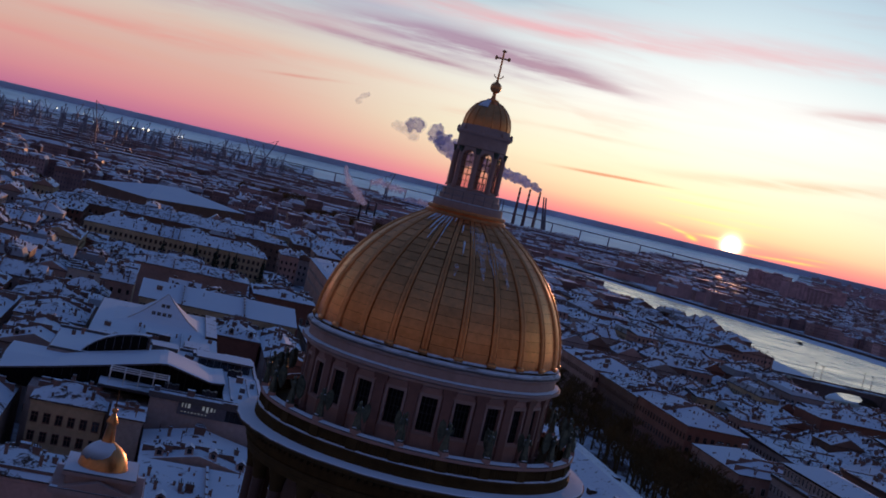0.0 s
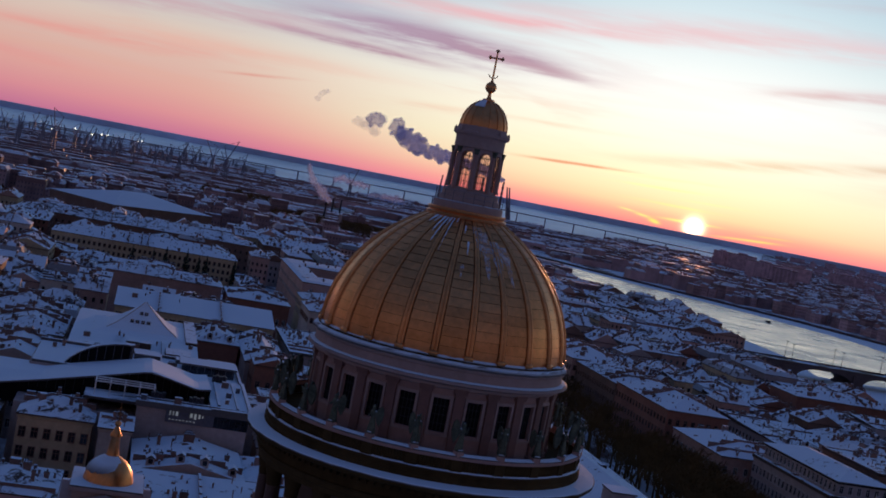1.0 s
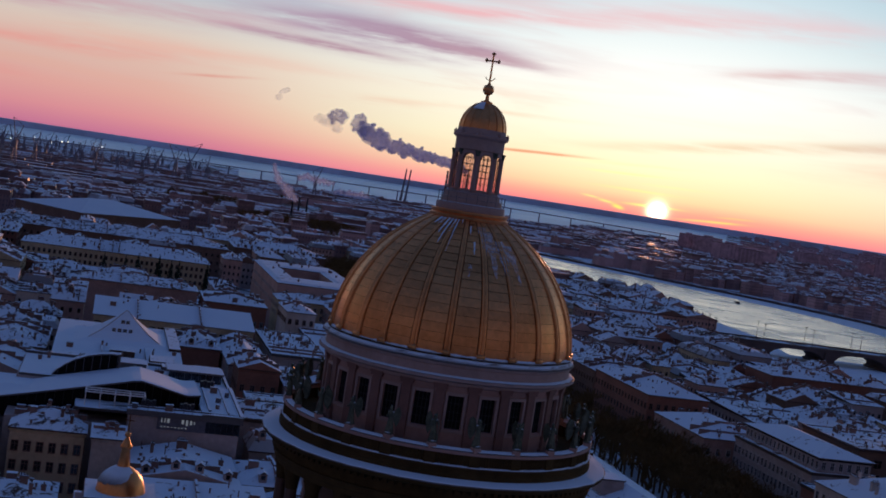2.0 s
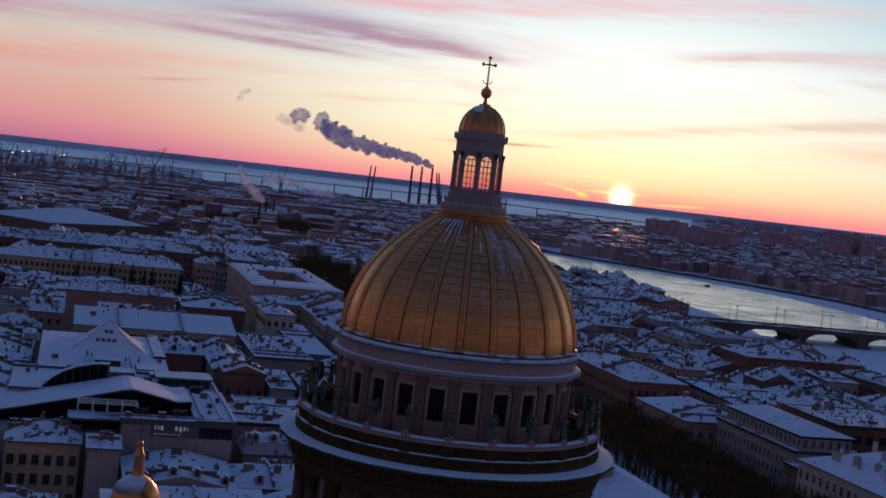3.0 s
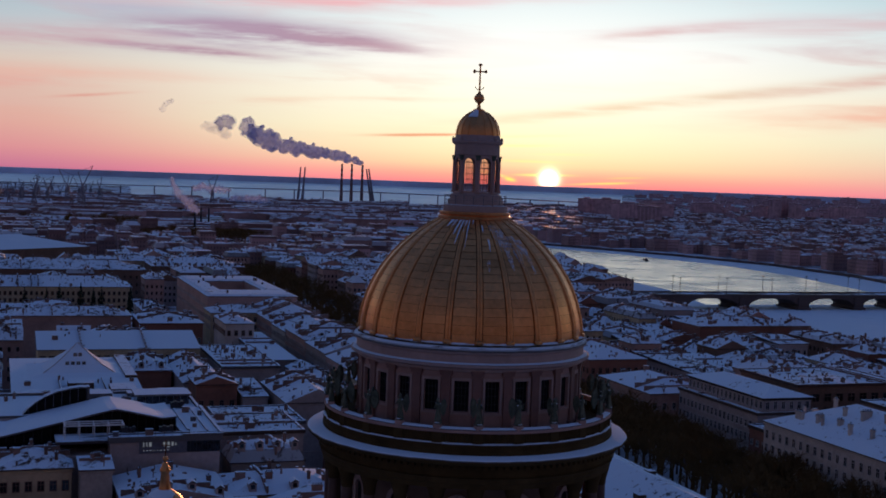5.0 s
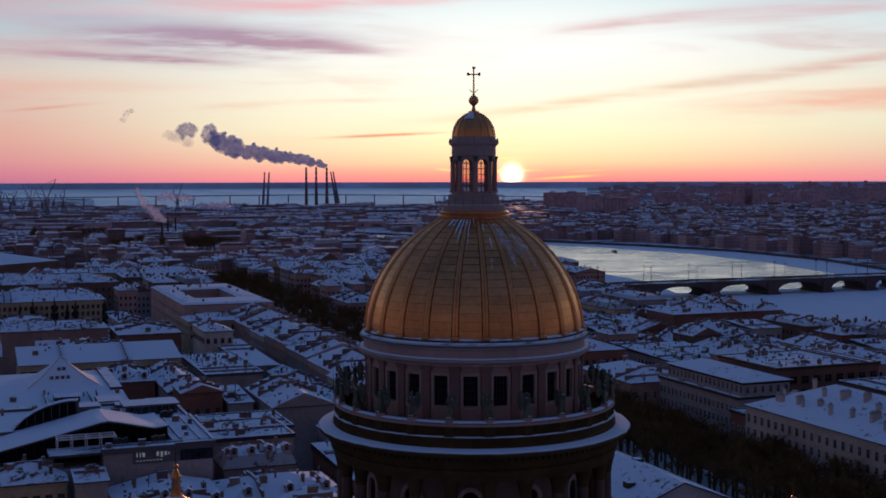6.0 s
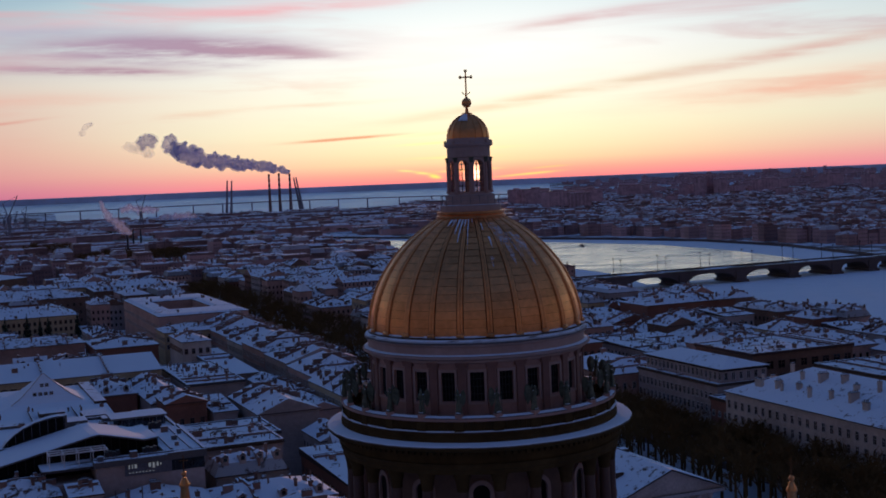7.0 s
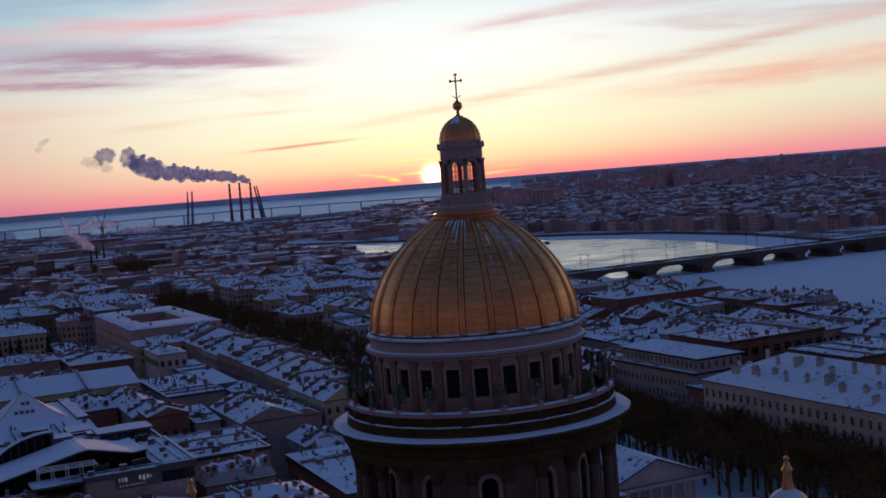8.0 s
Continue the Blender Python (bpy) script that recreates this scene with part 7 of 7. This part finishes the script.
VAPOUR = ((0.75, M_VAPOUR), (1.25, M_VEIL))
steam("boiler_steam", [(-15.75, -2.0, 1775, 4), (-15.95, -1.8, 1775, 9), (-16.25, -1.5, 1775, 9), (-16.6, -1.2, 1775, 7), (-16.8, -0.85, 1775, 5), (-16.9, -0.5, 1775, 4)], "white steam rising from the boiler stacks", 5, VAPOUR, 5, 0.9)
steam("harbour_steam", [(-15.9, -0.95, 3100, 7), (-15.5, -0.86, 3100, 15), (-14.8, -0.92, 3100, 14), (-14.3, -0.98, 3100, 6)], "low bank of pale steam over the docks", 6, VAPOUR, 5)
steam("quay_steam", [(-14.2, -1.36, 3000, 7), (-13.7, -1.3, 3000, 13), (-13.0, -1.36, 3000, 12), (-12.5, -1.42, 3000, 6)], "low bank of pale steam over the quays", 8, VAPOUR, 5)

lamp_glow = bpy.data.materials.new("sodium_lamp")
lamp_glow.use_nodes = True
pb = lamp_glow.node_tree.nodes["Principled BSDF"]
pb.inputs["Emission Color"].default_value, pb.inputs["Emission Strength"].default_value = (1.0, 0.85, 0.6, 1), 6.0
for k, (x, y, r) in enumerate(((-1900, 3200, 2.6), (-1830, 3230, 2.0), (-1700, 3190, 2.4), (-1620, 3230, 2.0), (-1540, 3280, 2.4), (-1434, 2565, 1.8), (-1474, 2844, 2.2), (-1560, 3100, 2.6), (-1585, 3120, 2.6), (-1500, 3170, 2.0), (-1960, 3150, 2.2),
                              (-430, 880, 0.5), (-415, 893, 0.5), (-332, 558, 0.4))):
    t = thing("flood_lamp", pose(x, y, 0), "lit flood lamp on a mast", "lamp", "flood lamps")
    g = Mesh()
    h = 30 if k < 11 else 9
    g.tube((0, 0, -0.1), (0, 0, h), 0.3 if k < 11 else 0.1, 0.2 if k < 11 else 0.08, 6)
    part("mast", g.make("mast", M_STEEL), t)
    g = Mesh()
    g.ball((0, 0, h), r * (0.5 if k < 11 else 1), 8, 6)
    part("lamp_head", g.make("lamp_head", lamp_glow), t, "glowing lamp head")


def park(name, u0, u1, v0, v1, n, seed):
    rr = random.Random(seed)
    g = Mesh()
    for k in range(n):
        src = TREES[k % len(TREES)]
        m = town(rr.uniform(u0, u1), rr.uniform(v0, v1), 0, rr.uniform(0, 360)) @ Matrix.Scale(rr.uniform(1.2, 1.7), 4)
        for ob in src.children:
            g.quads([m @ w.co for w in ob.data.vertices], [tuple(f.vertices) for f in ob.data.polygons])
    return thing(name, Matrix(), "distant park of bare dark trees", "trees", kind="stuff", mesh=g.make(name, M_BARK))


park("park_trees", 112, 250, 1300, 1440, 110, 1)
park("canal_trees", 40, 150, 1620, 1760, 60, 2)
